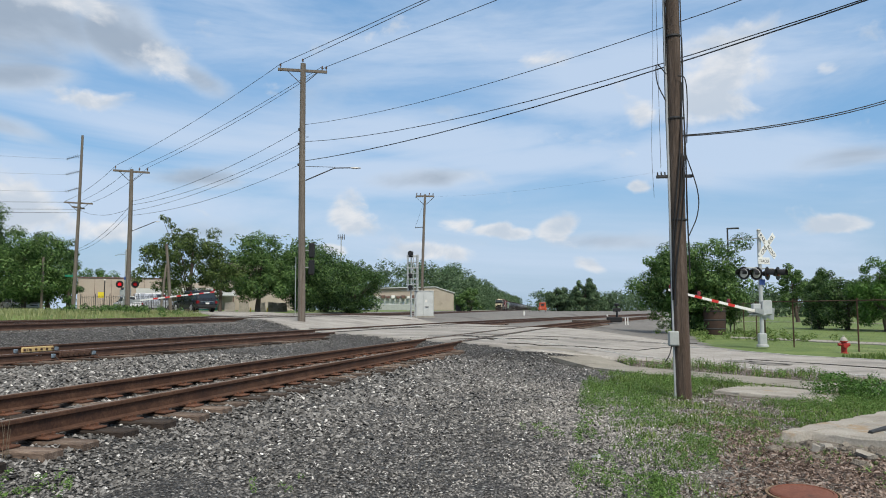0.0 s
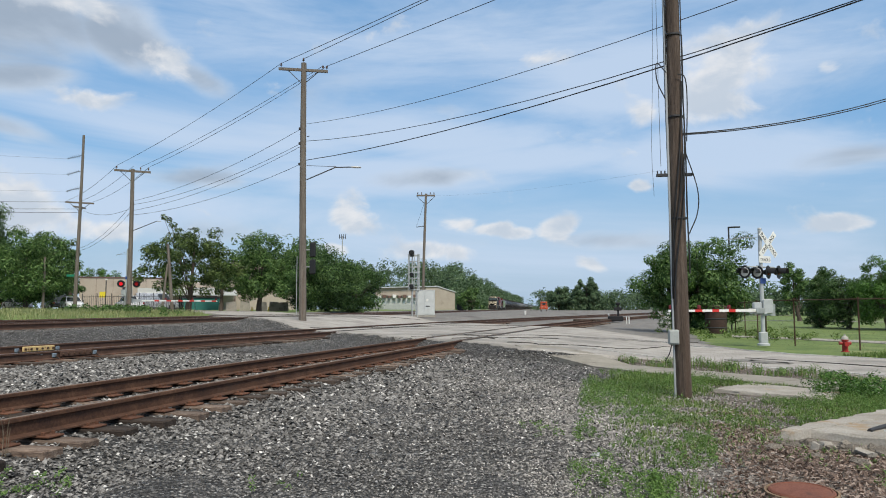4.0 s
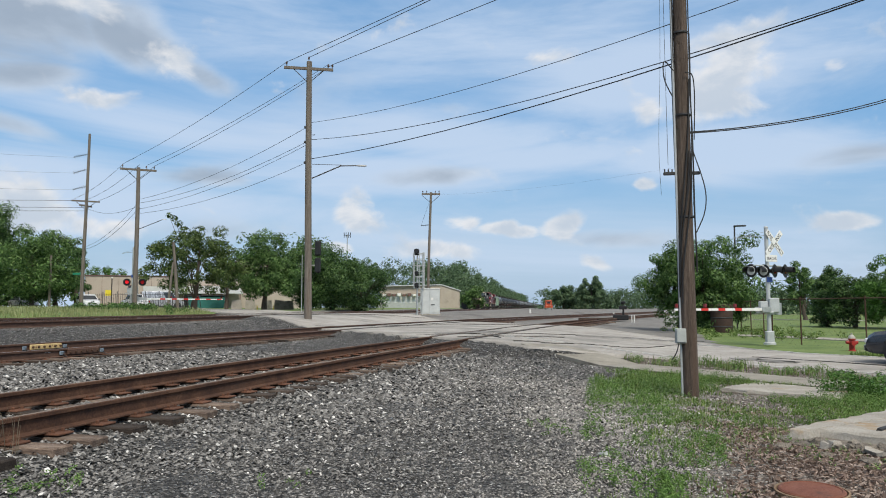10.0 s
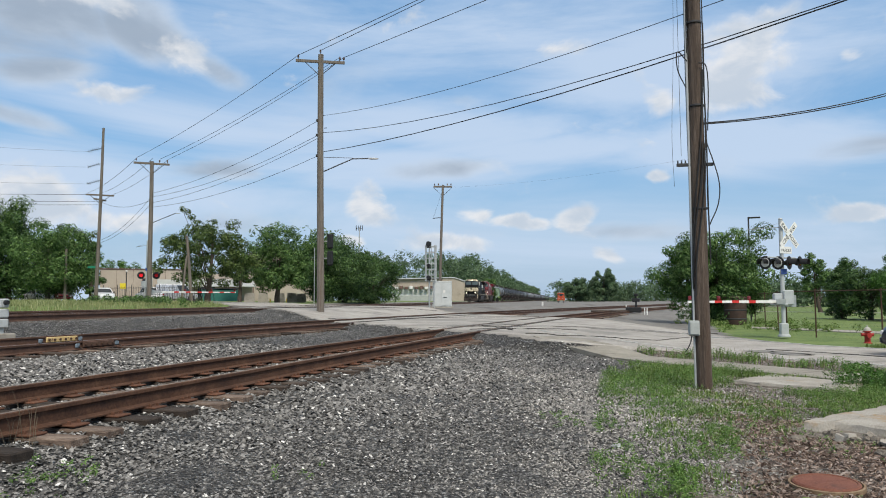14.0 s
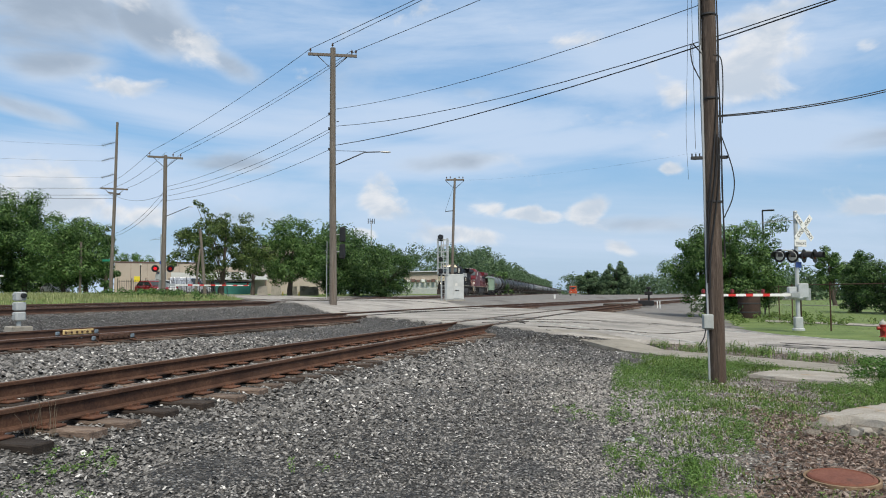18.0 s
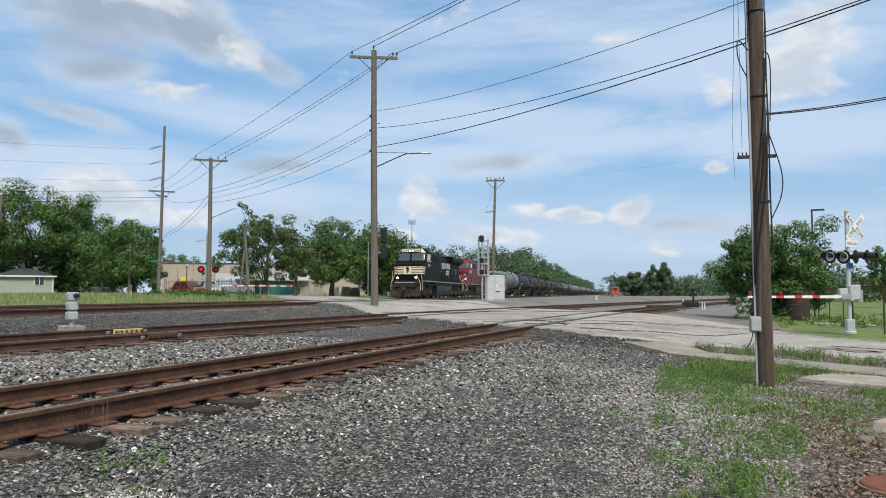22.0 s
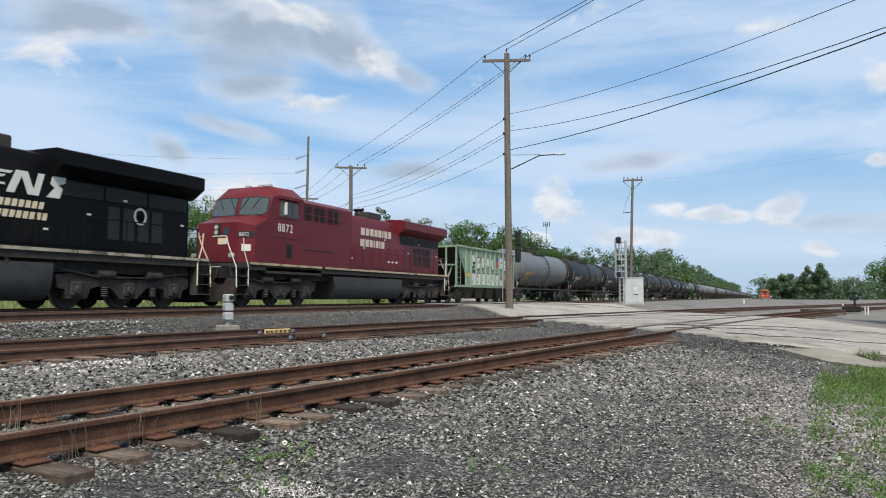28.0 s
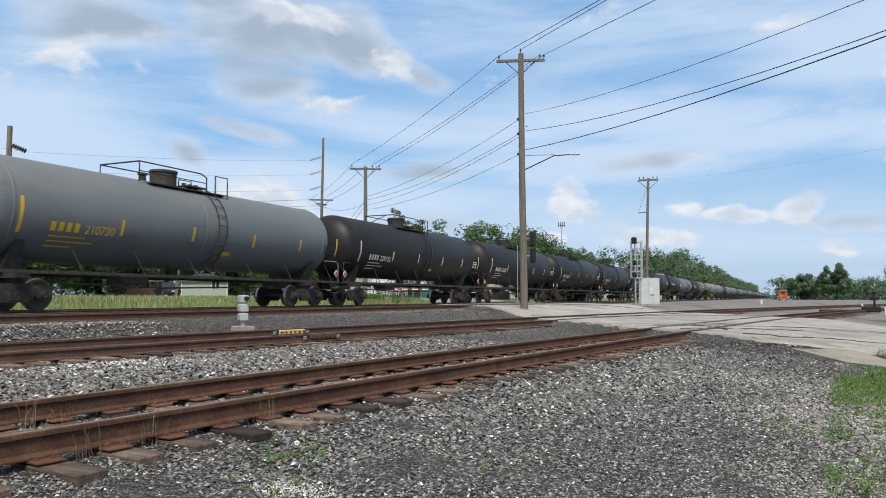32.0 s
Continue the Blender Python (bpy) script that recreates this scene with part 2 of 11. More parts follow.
def add_cells(mt, scale, depth, strength, white=0.06):
    """Breaks a surface into small angular stones: each its own grey, some pale, with dark joints."""
    nt = mt.node_tree
    bs = nt.nodes["Principled BSDF"]
    geo = nt.nodes.new("ShaderNodeNewGeometry")
    vo = nt.nodes.new("ShaderNodeTexVoronoi")
    vo.inputs["Scale"].default_value = scale
    nt.links.new(geo.outputs["Position"], vo.inputs["Vector"])
    ve = nt.nodes.new("ShaderNodeTexVoronoi")
    ve.feature = "DISTANCE_TO_EDGE"
    ve.inputs["Scale"].default_value = scale
    nt.links.new(geo.outputs["Position"], ve.inputs["Vector"])
    sepc = nt.nodes.new("ShaderNodeSeparateColor")
    nt.links.new(vo.outputs["Color"], sepc.inputs[0])
    mr = nt.nodes.new("ShaderNodeMapRange")
    mr.inputs["To Min"].default_value, mr.inputs["To Max"].default_value = 0.14, 1.95
    nt.links.new(sepc.outputs[0], mr.inputs[0])
    old = bs.inputs["Base Color"].links[0].from_socket
    hs = nt.nodes.new("ShaderNodeHueSaturation")
    nt.links.new(mr.outputs[0], hs.inputs["Value"])
    nt.links.new(old, hs.inputs["Color"])
    pale = nt.nodes.new("ShaderNodeMapRange")
    pale.inputs["From Min"].default_value, pale.inputs["From Max"].default_value = 1 - white, 1 - white + 0.01
    nt.links.new(sepc.outputs[1], pale.inputs[0])
    mx = nt.nodes.new("ShaderNodeMix")
    mx.data_type = "RGBA"
    nt.links.new(pale.outputs[0], mx.inputs[0])
    nt.links.new(hs.outputs[0], mx.inputs[6])
    mx.inputs[7].default_value = (0.5, 0.49, 0.46, 1)
    nt.links.new(mx.outputs[2], bs.inputs["Base Color"])
    cl = nt.nodes.new("ShaderNodeMapRange")
    cl.inputs["From Max"].default_value = 0.22
    nt.links.new(ve.outputs["Distance"], cl.inputs[0])
    tilt = nt.nodes.new("ShaderNodeMath")
    tilt.operation = "MULTIPLY_ADD"
    nt.links.new(sepc.outputs[2], tilt.inputs[0])
    tilt.inputs[1].default_value = 0.6
    nt.links.new(cl.outputs[0], tilt.inputs[2])
    bp = nt.nodes.new("ShaderNodeBump")
    bp.inputs["Strength"].default_value, bp.inputs["Distance"].default_value = strength, depth
    nt.links.new(tilt.outputs[0], bp.inputs["Height"])
    nt.links.new(bs.inputs["Normal"].links[0].from_socket, bp.inputs["Normal"])
    nt.links.new(bp.outputs[0], bs.inputs["Normal"])
    return mt


def glow(name, color, strength):
    mt = bpy.data.materials.new(name)
    mt.use_nodes = True
    bs = mt.node_tree.nodes["Principled BSDF"]
    bs.inputs["Base Color"].default_value = (*color, 1)
    bs.inputs["Emission Color"].default_value = (*color, 1)
    bs.inputs["Emission Strength"].default_value = strength
    return mt


def glass(name, color, rough=0.06):
    mt = bpy.data.materials.new(name)
    mt.use_nodes = True
    bs = mt.node_tree.nodes["Principled BSDF"]
    bs.inputs["Base Color"].default_value = (*color, 1)
    bs.inputs["Roughness"].default_value = rough
    bs.inputs["Specular IOR Level"].default_value = 0.8
    return mt


# ---- mesh tools ----
def add_faces(bm, pts, faces, slot=0):
    vs = [bm.verts.new(p) for p in pts]
    for f in faces:
        fc = bm.faces.new([vs[i] for i in f])
        fc.material_index = slot
    return vs


def box(bm, x0, x1, y0, y1, z0, z1, slot=0, taper=0.0):
    t = taper
    pts = [(x0, y0, z0), (x1, y0, z0), (x1, y1, z0), (x0, y1, z0),
           (x0 + t, y0 + t, z1), (x1 - t, y0 + t, z1), (x1 - t, y1 - t, z1), (x0 + t, y1 - t, z1)]
    return add_faces(bm, pts, [(0, 3, 2, 1), (4, 5, 6, 7), (0, 1, 5, 4), (1, 2, 6, 5), (2, 3, 7, 6), (3, 0, 4, 7)], slot)


def rbox(bm, x0, x1, y0, y1, z0, z1, r=0.01, slot=0):
    """A box with chamfered edges all round."""
    r = min(r, (x1 - x0) * 0.45, (y1 - y0) * 0.45, (z1 - z0) * 0.45)
    ring = lambda e, z: [(x0 + e + (r if e == 0 else 0), y0 + e, z), (x1 - e - (r if e == 0 else 0), y0 + e, z), (x1 - e, y0 + e + (r if e == 0 else 0), z),
                         (x1 - e, y1 - e - (r if e == 0 else 0), z), (x1 - e - (r if e == 0 else 0), y1 - e, z), (x0 + e + (r if e == 0 else 0), y1 - e, z),
                         (x0 + e, y1 - e - (r if e == 0 else 0), z), (x0 + e, y0 + e + (r if e == 0 else 0), z)]

    def inner(z):
        e, q = r, r * 0.6
        return [(x0 + e + q, y0 + e, z), (x1 - e - q, y0 + e, z), (x1 - e, y0 + e + q, z), (x1 - e, y1 - e - q, z),
                (x1 - e - q, y1 - e, z), (x0 + e + q, y1 - e, z), (x0 + e, y1 - e - q, z), (x0 + e, y0 + e + q, z)]
    loft(bm, [inner(z0), ring(0, z0 + r), ring(0, z1 - r), inner(z1)], True, True, slot)


def loft(bm, rings, closed=True, caps=True, slot=0):
    """Skins rings of equally many points; caps close the ends."""
    vr = [[bm.verts.new(p) for p in ring] for ring in rings]
    n = len(vr[0])
    for a, b in zip(vr, vr[1:]):
        for i in range(n if closed else n - 1):
            j = (i + 1) % n
            try:
                bm.faces.new((a[i], a[j], b[j], b[i])).material_index = slot
            except ValueError:
                pass
    if caps and closed:
        bm.faces.new(vr[0][::-1]).material_index = slot
        bm.faces.new(vr[-1]).material_index = slot
    return vr


def circle(p, u, v, r, n):
    return [tuple(p + u * (r * math.cos(2 * math.pi * i / n)) + v * (r * math.sin(2 * math.pi * i / n))) for i in range(n)]


def cyl(bm, a, b, r0, r1=None, n=12, slot=0, caps=True):
    a, b = Vector(a), Vector(b)
    w = (b - a).normalized()
    u = w.orthogonal().normalized()
    v = w.cross(u)
    loft(bm, [circle(a, u, v, r0, n), circle(b, u, v, r0 if r1 is None else r1, n)], True, caps, slot)


def tube(bm, pts, r, n=6, slot=0, closed=False):
    """A round bar along a line of points."""
    P = [Vector(p) for p in pts]
    rings, u = [], None
    for i, p in enumerate(P):
        w = (P[min(i + 1, len(P) - 1)] - P[max(i - 1, 0)]).normalized()
        if u is None:
            u = w.orthogonal().normalized()
        u = (u - w * u.dot(w)).normalized()
        rr = r[i] if isinstance(r, (list, tuple)) else r
        rings.append(circle(p, u, w.cross(u), rr, n))
    loft(bm, rings, True, True, slot)


def lathe(bm, prof, n=16, slot=0, axis="z", at=(0, 0, 0)):
    """Turns a profile of (radius, height) about an axis."""
    rings = []
    for r, h in prof:
        ring = []
        for i in range(n):
            c, s = r * math.cos(2 * math.pi * i / n), r * math.sin(2 * math.pi * i / n)
            p = {"z": (c, s, h), "y": (c, h, -s), "x": (h, c, s)}[axis]
            ring.append((p[0] + at[0], p[1] + at[1], p[2] + at[2]))
        rings.append(ring)
    loft(bm, rings, True, True, slot)


def prism(bm, prof, a0, a1, axis="x", slot=0):
    """Pushes a flat outline through from a0 to a1 along an axis; the outline is in the other two axes in their order."""
    put = {"x": lambda p, a: (a, p[0], p[1]), "y": lambda p, a: (p[0], a, p[1]), "z": lambda p, a: (p[0], p[1], a)}[axis]
    loft(bm, [[put(p, a0) for p in prof], [put(p, a1) for p in prof]], True, True, slot)


def mesh_of(name, bm, mats, smooth=None):
    bmesh.ops.recalc_face_normals(bm, faces=bm.faces)
    if smooth is not None:
        lim = radians(smooth)
        for f in bm.faces:
            f.smooth = True
        for e in bm.edges:
            if len(e.link_faces) == 2 and e.calc_face_angle(0.0) > lim:
                e.smooth = False
    me = bpy.data.meshes.new(name)
    bm.to_mesh(me)
    bm.free()
    for m in mats if isinstance(mats, (list, tuple)) else [mats]:
        me.materials.append(m)
    return me


def part(name, bm, mats, parent=None, label="", smooth=35, at=None):
    """Links a bmesh, or ready mesh data, as ONE mesh object under a thing or part."""
    me = bm if isinstance(bm, bpy.types.Mesh) else mesh_of(name, bm, mats, smooth)
    ob = new(name, me)
    if parent:
        ob.parent = parent
    if at is not None:
        ob.matrix_basis = at
    if label:
        ob["label"] = label
    return ob


def thing(name, m, label, category, group="", kind=""):
    ob = new(name)
    ob.matrix_basis = m
    ob.empty_display_size = 0.3
    return tagged(ob, label, category, group, kind)


def stuff_mesh(name, verts, faces, mats, smooth=False, slots=None):
    me = bpy.data.meshes.new(name)
    me.from_pydata(verts, [], faces)
    for m in mats if isinstance(mats, (list, tuple)) else [mats]:
        me.materials.append(m)
    if slots is not None:
        me.polygons.foreach_set("material_index", slots)
    if smooth:
        me.polygons.foreach_set("use_smooth", [True] * len(me.polygons))
    me.update()
    return me


# ---- the lie of the land ----
EYE_Z, MAIN_RAIL, MAIN_NEAR_X, MAIN_FAR_X = 1.45, 1.04, -16.1, -20.5
RIDE_N, RIDE_M = (0.755, 0.656), (-0.656, 0.755)      # across and along the street


def smooth01(t):
    t = min(1.0, max(0.0, t))
    return t * t * (3 - 2 * t)


def bend(y, a, b, c):
    if y < 0:
        return a + b * y * 0.6
    if y > 75:
        return a + b * 75 + c * 75 * 75 + (b + 2 * c * 75) * (y - 75)
    return a + b * y + c * y * y


def track_one(y):
    return bend(y, -5.80, 0.09, 0.00115)


def track_two(y):
    return bend(y, -12.75, 0.10, 0.0011)


def land_z(x, y):
    """Height of the bare ground."""
    d1, c2 = x - track_one(y), track_two(y)
    if d1 > 0.85:
        return 0.288 - 0.105 * smooth01((d1 - 0.95) / 0.95) - 0.183 * smooth01((d1 - 1.8) / 4.0)
    if d1 > -1.1:
        return 0.288
    if d1 > -2.0:
        return 0.288 - 0.083 * smooth01((-1.1 - d1) / 0.8)
    if x > c2 - 1.5:
        return 0.205 + 0.13 * smooth01((-2.0 - d1) / 2.5)
    edge = MAIN_NEAR_X + 1.7
    if x > edge:
        return 0.335 + 0.495 * smooth01((c2 - 1.5 - x) / max(0.6, min(4.0, c2 - 1.5 - edge)))
    if x > -23.0:
        return 0.83
    return 0.83 + 0.37 * smooth01((-23.0 - x) / 2.5) + 0.2 * smooth01((-26 - x) / 30)


def street_z(x, y):
    """Height of the paved street, level with the rails where it meets them."""
    d1, c2 = x - track_one(y), track_two(y)
    if d1 > 0.9:
        return 0.515 - 0.47 * smooth01((d1 - 0.9) / 7.5)
    if d1 > -0.9:
        return 0.515
    if x > c2 + 0.9:
        return 0.515 + 0.06 * smooth01((-0.9 - d1) / 4.0)
    if x > c2 - 0.9:
        return 0.575
    if x > MAIN_NEAR_X + 1.2:
        return 0.575 + 0.45 * smooth01((c2 - 0.9 - x) / max(0.6, min(5.0, c2 - 0.9 - MAIN_NEAR_X - 1.2)))
    if x > -22.0:
        return 1.025
    return 1.025 + 0.22 * smooth01((-22.0 - x) / 3.5) + 0.18 * smooth01((-26 - x) / 30)


def street_point(n, m, lift=0.0):
    x, y = n * RIDE_N[0] + m * RIDE_M[0], n * RIDE_N[1] + m * RIDE_M[1]
    return (x, y, street_z(x, y) + lift)


def street_nm(x, y):
    return x * RIDE_N[0] + y * RIDE_N[1], x * RIDE_M[0] + y * RIDE_M[1]


def paved(x, y, grow=0.0):
    """Whether a place lies on the street or its crossing."""
    n, m = street_nm(x, y)
    lo, hi = street_span(m)
    return lo - grow < n < hi + grow


def street_span(m):
    """Near and far edge of the paving at a place along the street."""
    k = smooth01((m - 12.4) / 3.2)
    lo = 15.9 + (12.45 - 15.9) * k + 2.6 * smooth01((m - 44) / 6)
    hi = 21.6 + 4.8 * smooth01((m - 12.5) / 11) - 1.5 * smooth01((m - 46) / 6)
    return lo, hi


def ground_z(x, y):
    """The ground sheet: the bare ground, sunk under the paving."""
    z = land_z(x, y)
    n, m = street_nm(x, y)
    lo, hi = street_span(m)
    inside = min(n - lo, hi - n)
    if inside > -1.2:
        s = street_z(x, y)
        if inside > 0.25:
            return min(z, s) - 0.12
        k = smooth01((inside + 1.2) / 1.2)
        return z + (s - 0.03 - z) * k if inside <= 0 else s - 0.03 - 0.09 * inside / 0.25
    return z


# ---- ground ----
# Kept darker than the loose stones, putting the shaded gaps into its colour.
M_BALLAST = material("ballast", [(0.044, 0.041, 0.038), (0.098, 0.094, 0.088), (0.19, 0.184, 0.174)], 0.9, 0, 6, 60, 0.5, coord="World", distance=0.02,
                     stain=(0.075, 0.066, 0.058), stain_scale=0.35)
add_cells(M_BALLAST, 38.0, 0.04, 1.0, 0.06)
M_FIELD = material("mown grass", [(0.06, 0.10, 0.024), (0.115, 0.17, 0.045), (0.19, 0.235, 0.075)], 0.95, 0, 0.7, 14, 0.5, coord="World", distance=0.06,
                   stain=(0.25, 0.26, 0.11), stain_scale=0.12)
M_DIRT = material("weedy dirt", [(0.058, 0.045, 0.037), (0.13, 0.108, 0.09), (0.25, 0.22, 0.19)], 0.95, 0, 5, 45, 0.8, coord="World", distance=0.04,
                  stain=(0.085, 0.065, 0.05), stain_scale=0.9, stain_at=0.5)


M_YARD = material("packed yard gravel", [(0.11, 0.104, 0.096), (0.17, 0.162, 0.15), (0.25, 0.24, 0.222)], 0.95, 0, 1.2, 30, 0.5, coord="World", distance=0.02, stain=(0.085, 0.077, 0.068), stain_scale=0.15, stain_at=0.52)
add_cells(M_DIRT, 34.0, 0.015, 0.7, 0.06)


def lines(*spans):
    out = []
    for a, b, step in spans:
        n = max(1, round((b - a) / step))
        out += [a + (b - a) * i / n for i in range(n)]
    return out + [spans[-1][1]]


def ground_slot(x, y):
    """0 ballast, 1 grass, 2 weedy dirt, 3 packed gravel."""
    n, m = street_nm(x, y)
    lo, hi = street_span(m)
    if n > (lo + hi) / 2:                       # across the street
        if x > 0.13 * y + 2.4 and y < 170:
            return 1
        if x < -24.5:
            return 1
        return 3 if x < 32 + 0.1 * y and y < 900 else 1
    if x < -23.5:
        return 1
    wob = 0.5 * noise.noise(Vector((x * 0.6, y * 0.6, 3)))
    if x > 0.55 + 0.085 * y + wob:
        return 2
    return 0


def make_ground():
    xs = lines((-2600, -400, 220), (-400, -80, 40), (-80, -26, 3), (-26, -12, 0.6), (-12, 12, 0.4), (12, 40, 2), (40, 120, 10), (120, 400, 40), (400, 2600, 220))
    ys = lines((-300, -40, 40), (-40, -2, 2), (-2, 24, 0.4), (24, 60, 0.9), (60, 130, 5), (130, 400, 27), (400, 3800, 340))
    verts = [(x, y, ground_z(x, y) + (0.025 * noise.noise(Vector((x * 1.3, y * 1.3, 0))) if abs(x) < 30 and y < 40 else 0)) for y in ys for x in xs]
    w = len(xs)
    faces = [(j * w + i, j * w + i + 1, (j + 1) * w + i + 1, (j + 1) * w + i) for j in range(len(ys) - 1) for i in range(w - 1)]
    slots = [ground_slot((xs[i] + xs[i + 1]) / 2, (ys[j] + ys[j + 1]) / 2) for j in range(len(ys) - 1) for i in range(w - 1)]
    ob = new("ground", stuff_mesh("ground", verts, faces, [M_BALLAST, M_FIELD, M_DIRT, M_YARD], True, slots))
    return tagged(ob, "grey railway ballast, weedy dirt and mown grass", "ground", kind="structure")


make_ground()

M_ASPHALT = material("worn paving", [(0.20, 0.186, 0.166), (0.33, 0.31, 0.282), (0.46, 0.437, 0.40)], 0.9, 0, 0.8, 45, 0.6, coord="World",
                     stain=(0.215, 0.203, 0.186), stain_scale=0.3, stain_at=0.5, distance=0.015)
M_CONCRETE = material("old concrete", [(0.21, 0.195, 0.165), (0.30, 0.28, 0.242), (0.38, 0.357, 0.31)], 0.9, 0, 2.0, 60, 0.35, coord="World",
                      stain=(0.165, 0.152, 0.125), stain_scale=0.9)


M_FOOTPATH = material("dirty footpath concrete", [(0.17, 0.155, 0.128), (0.25, 0.232, 0.195), (0.33, 0.31, 0.265)], 0.9, 0, 2.0, 60, 0.35, coord="World", stain=(0.13, 0.115, 0.09), stain_scale=0.9)


def make_street():
    ms = lines((-40, 0, 4), (0, 45, 0.9), (45, 120, 5))
    verts, faces, k = [], [], 15
    for m in ms:
        lo, hi = street_span(m)
        for i in range(k):
            n = lo + (hi - lo) * i / (k - 1)
            rag = 0.16 * noise.noise(Vector((m * 0.9, i, 7))) if i in (0, k - 1) else 0
            p = street_point(n + rag, m, 0.02 * noise.noise(Vector((n * 0.5, m * 0.5, 1))) - 0.008)
            verts.append(p if 0 < i < k - 1 else (p[0], p[1], p[2]))
    for j in range(len(ms) - 1):
        for i in range(k - 1):
            faces.append((j * k + i, j * k + i + 1, (j + 1) * k + i + 1, (j + 1) * k + i))
    # turned-down edges give the slab its thickness
    for side in (0, k - 1):
        b = len(verts)
        for j in range(len(ms)):
            x, y, z = verts[j * k + side]
            verts.append((x, y, z - 0.16))
        for j in range(len(ms) - 1):
            faces.append((j * k + side, (j + 1) * k + side, b + j + 1, b + j))
    ob = new("road", stuff_mesh("road", verts, faces, [M_ASPHALT], True))
    tagged(ob, "pale worn street paving over the level crossing", "road", kind="structure")


make_street()


def make_sidewalk():
    walk_ob = thing("pavement", pose(0, 0, 0), "narrow concrete footpath beside the street with weeds at its edges", "footpath", kind="structure")
    m, i = -26.0, 0
    while m < 15.0:
        bm = bmesh.new()
        pts = []
        for zz in (-0.12, 0.0):
            for n, mm in ((12.75, m + 0.012), (14.05, m + 0.012), (14.05, m + 1.488), (12.75, m + 1.488)):
                x, y, z = street_point(n, mm)
                g = street_z(x, y) - 0.03 if paved(x, y) else ground_z(x, y)
                pts.append((x, y, g + 0.045 + zz + 0.012 * noise.noise(Vector((i, n, 0)))))
        add_faces(bm, pts, [(0, 3, 2, 1), (4, 5, 6, 7), (0, 1, 5, 4), (1, 2, 6, 5), (2, 3, 7, 6), (3, 0, 4, 7)])
        part("paving_slab", bm, M_FOOTPATH, walk_ob, smooth=None)
        m += 1.5
        i += 1


make_sidewalk()


# cracks, seams and grooves of the paving
M_CRACK = material("dark crack", [(0.03, 0.028, 0.025), (0.07, 0.064, 0.056)], 0.95, 0, 8, 60, 0.3, coord="World")
M_PALE_LINE = material("worn white line", [(0.42, 0.41, 0.385), (0.56, 0.55, 0.52)], 0.9, 0, 3, 40, 0.2, coord="World", stain=(0.3, 0.285, 0.26), stain_scale=2.0, stain_at=0.5)
road_ob = bpy.data.objects["road"]


def ribbon(name, pts, width, mat, lift=0.012, label=""):
    """A thin strip along points (x, y) on the paving; width may vary along it."""
    V, F = [], []
    for i, (x, y) in enumerate(pts):
        a, b = pts[max(0, i - 1)], pts[min(len(pts) - 1, i + 1)]
        d = Vector((b[0] - a[0], b[1] - a[1])).normalized()
        w = (width[i] if isinstance(width, list) else width) / 2
        for s in (-1, 1):
            px, py = x - d.y * w * s, y + d.x * w * s
            V.append((px, py, street_z(px, py) + lift))
    for i in range(len(pts) - 1):
        F.append((2 * i, 2 * i + 1, 2 * i + 3, 2 * i + 2))
    V += [(x, y, z - 0.03) for x, y, z in V]
    n = len(pts) * 2
    F += [(2 * i, 2 * i + 2, n + 2 * i + 2, n + 2 * i) for i in range(len(pts) - 1)] + [(2 * i + 1, 2 * i + 3, n + 2 * i + 3, n + 2 * i + 1) for i in range(len(pts) - 1)]
    return part(name, stuff_mesh(name, V, F, [mat]), None, road_ob, label)


def wander(n0, m0, n1, m1, rough, seed, k=26):
    out = []
    for i in range(k + 1):
        u = i / k
        n, m = n0 + (n1 - n0) * u, m0 + (m1 - m0) * u
        w = rough * (noise.noise(Vector((u * 5, seed, 0))) + 0.5 * noise.noise(Vector((u * 13, seed, 4))))
        x, y, z = street_point(n + w, m + w * 0.6)
        out.append((x, y))
    return out


for centre in (track_one, track_two, lambda y: MAIN_NEAR_X, lambda y: MAIN_FAR_X):
    for side, gap, width in ((-1, 0.075, 0.075), (1, -0.075, 0.075), (-1, -0.1, 0.12), (1, 0.1, 0.12)):
        pts = []
        for i in range(-20, 900):
            y = i * 0.1
            x = centre(y) + side * 0.755 + gap
            if paved(x, y, -0.1):
                pts.append((x, y))
        if len(pts) > 4:
            wob = [width * (1 + 0.5 * noise.noise(Vector((q[1] * 1.5, q[0], 3)))) for q in pts[::3]]
            ribbon("flangeway", pts[::3], wob, M_CRACK, 0.010)
for i, (n0, m0, n1, m1, rough, width) in enumerate((
        (12.7, 21.5, 25.5, 20.0, 0.9, 0.06), (13.2, 17.0, 17.8, 16.2, 0.7, 0.05), (17.8, 16.2, 22.5, 18.5, 0.8, 0.04),
        (18.9, -8.0, 18.6, 13.0, 0.25, 0.03),
        (13.2, 31.0, 25.8, 32.0, 0.8, 0.06), (13.5, 41.0, 25.5, 42.0, 0.7, 0.06),
        (14.0, 18.6, 15.5, 22.4, 0.5, 0.12), (13.1, 19.6, 17.2, 19.2, 0.5, 0.08))):
    pts = wander(n0, m0, n1, m1, rough, i * 3.7)
    ribbon("crack", pts, [0.24 * width * max(0.25, 0.9 + 1.3 * noise.noise(Vector((k * 0.5, i, 1)))) for k in range(len(pts))], M_CRACK, 0.014)
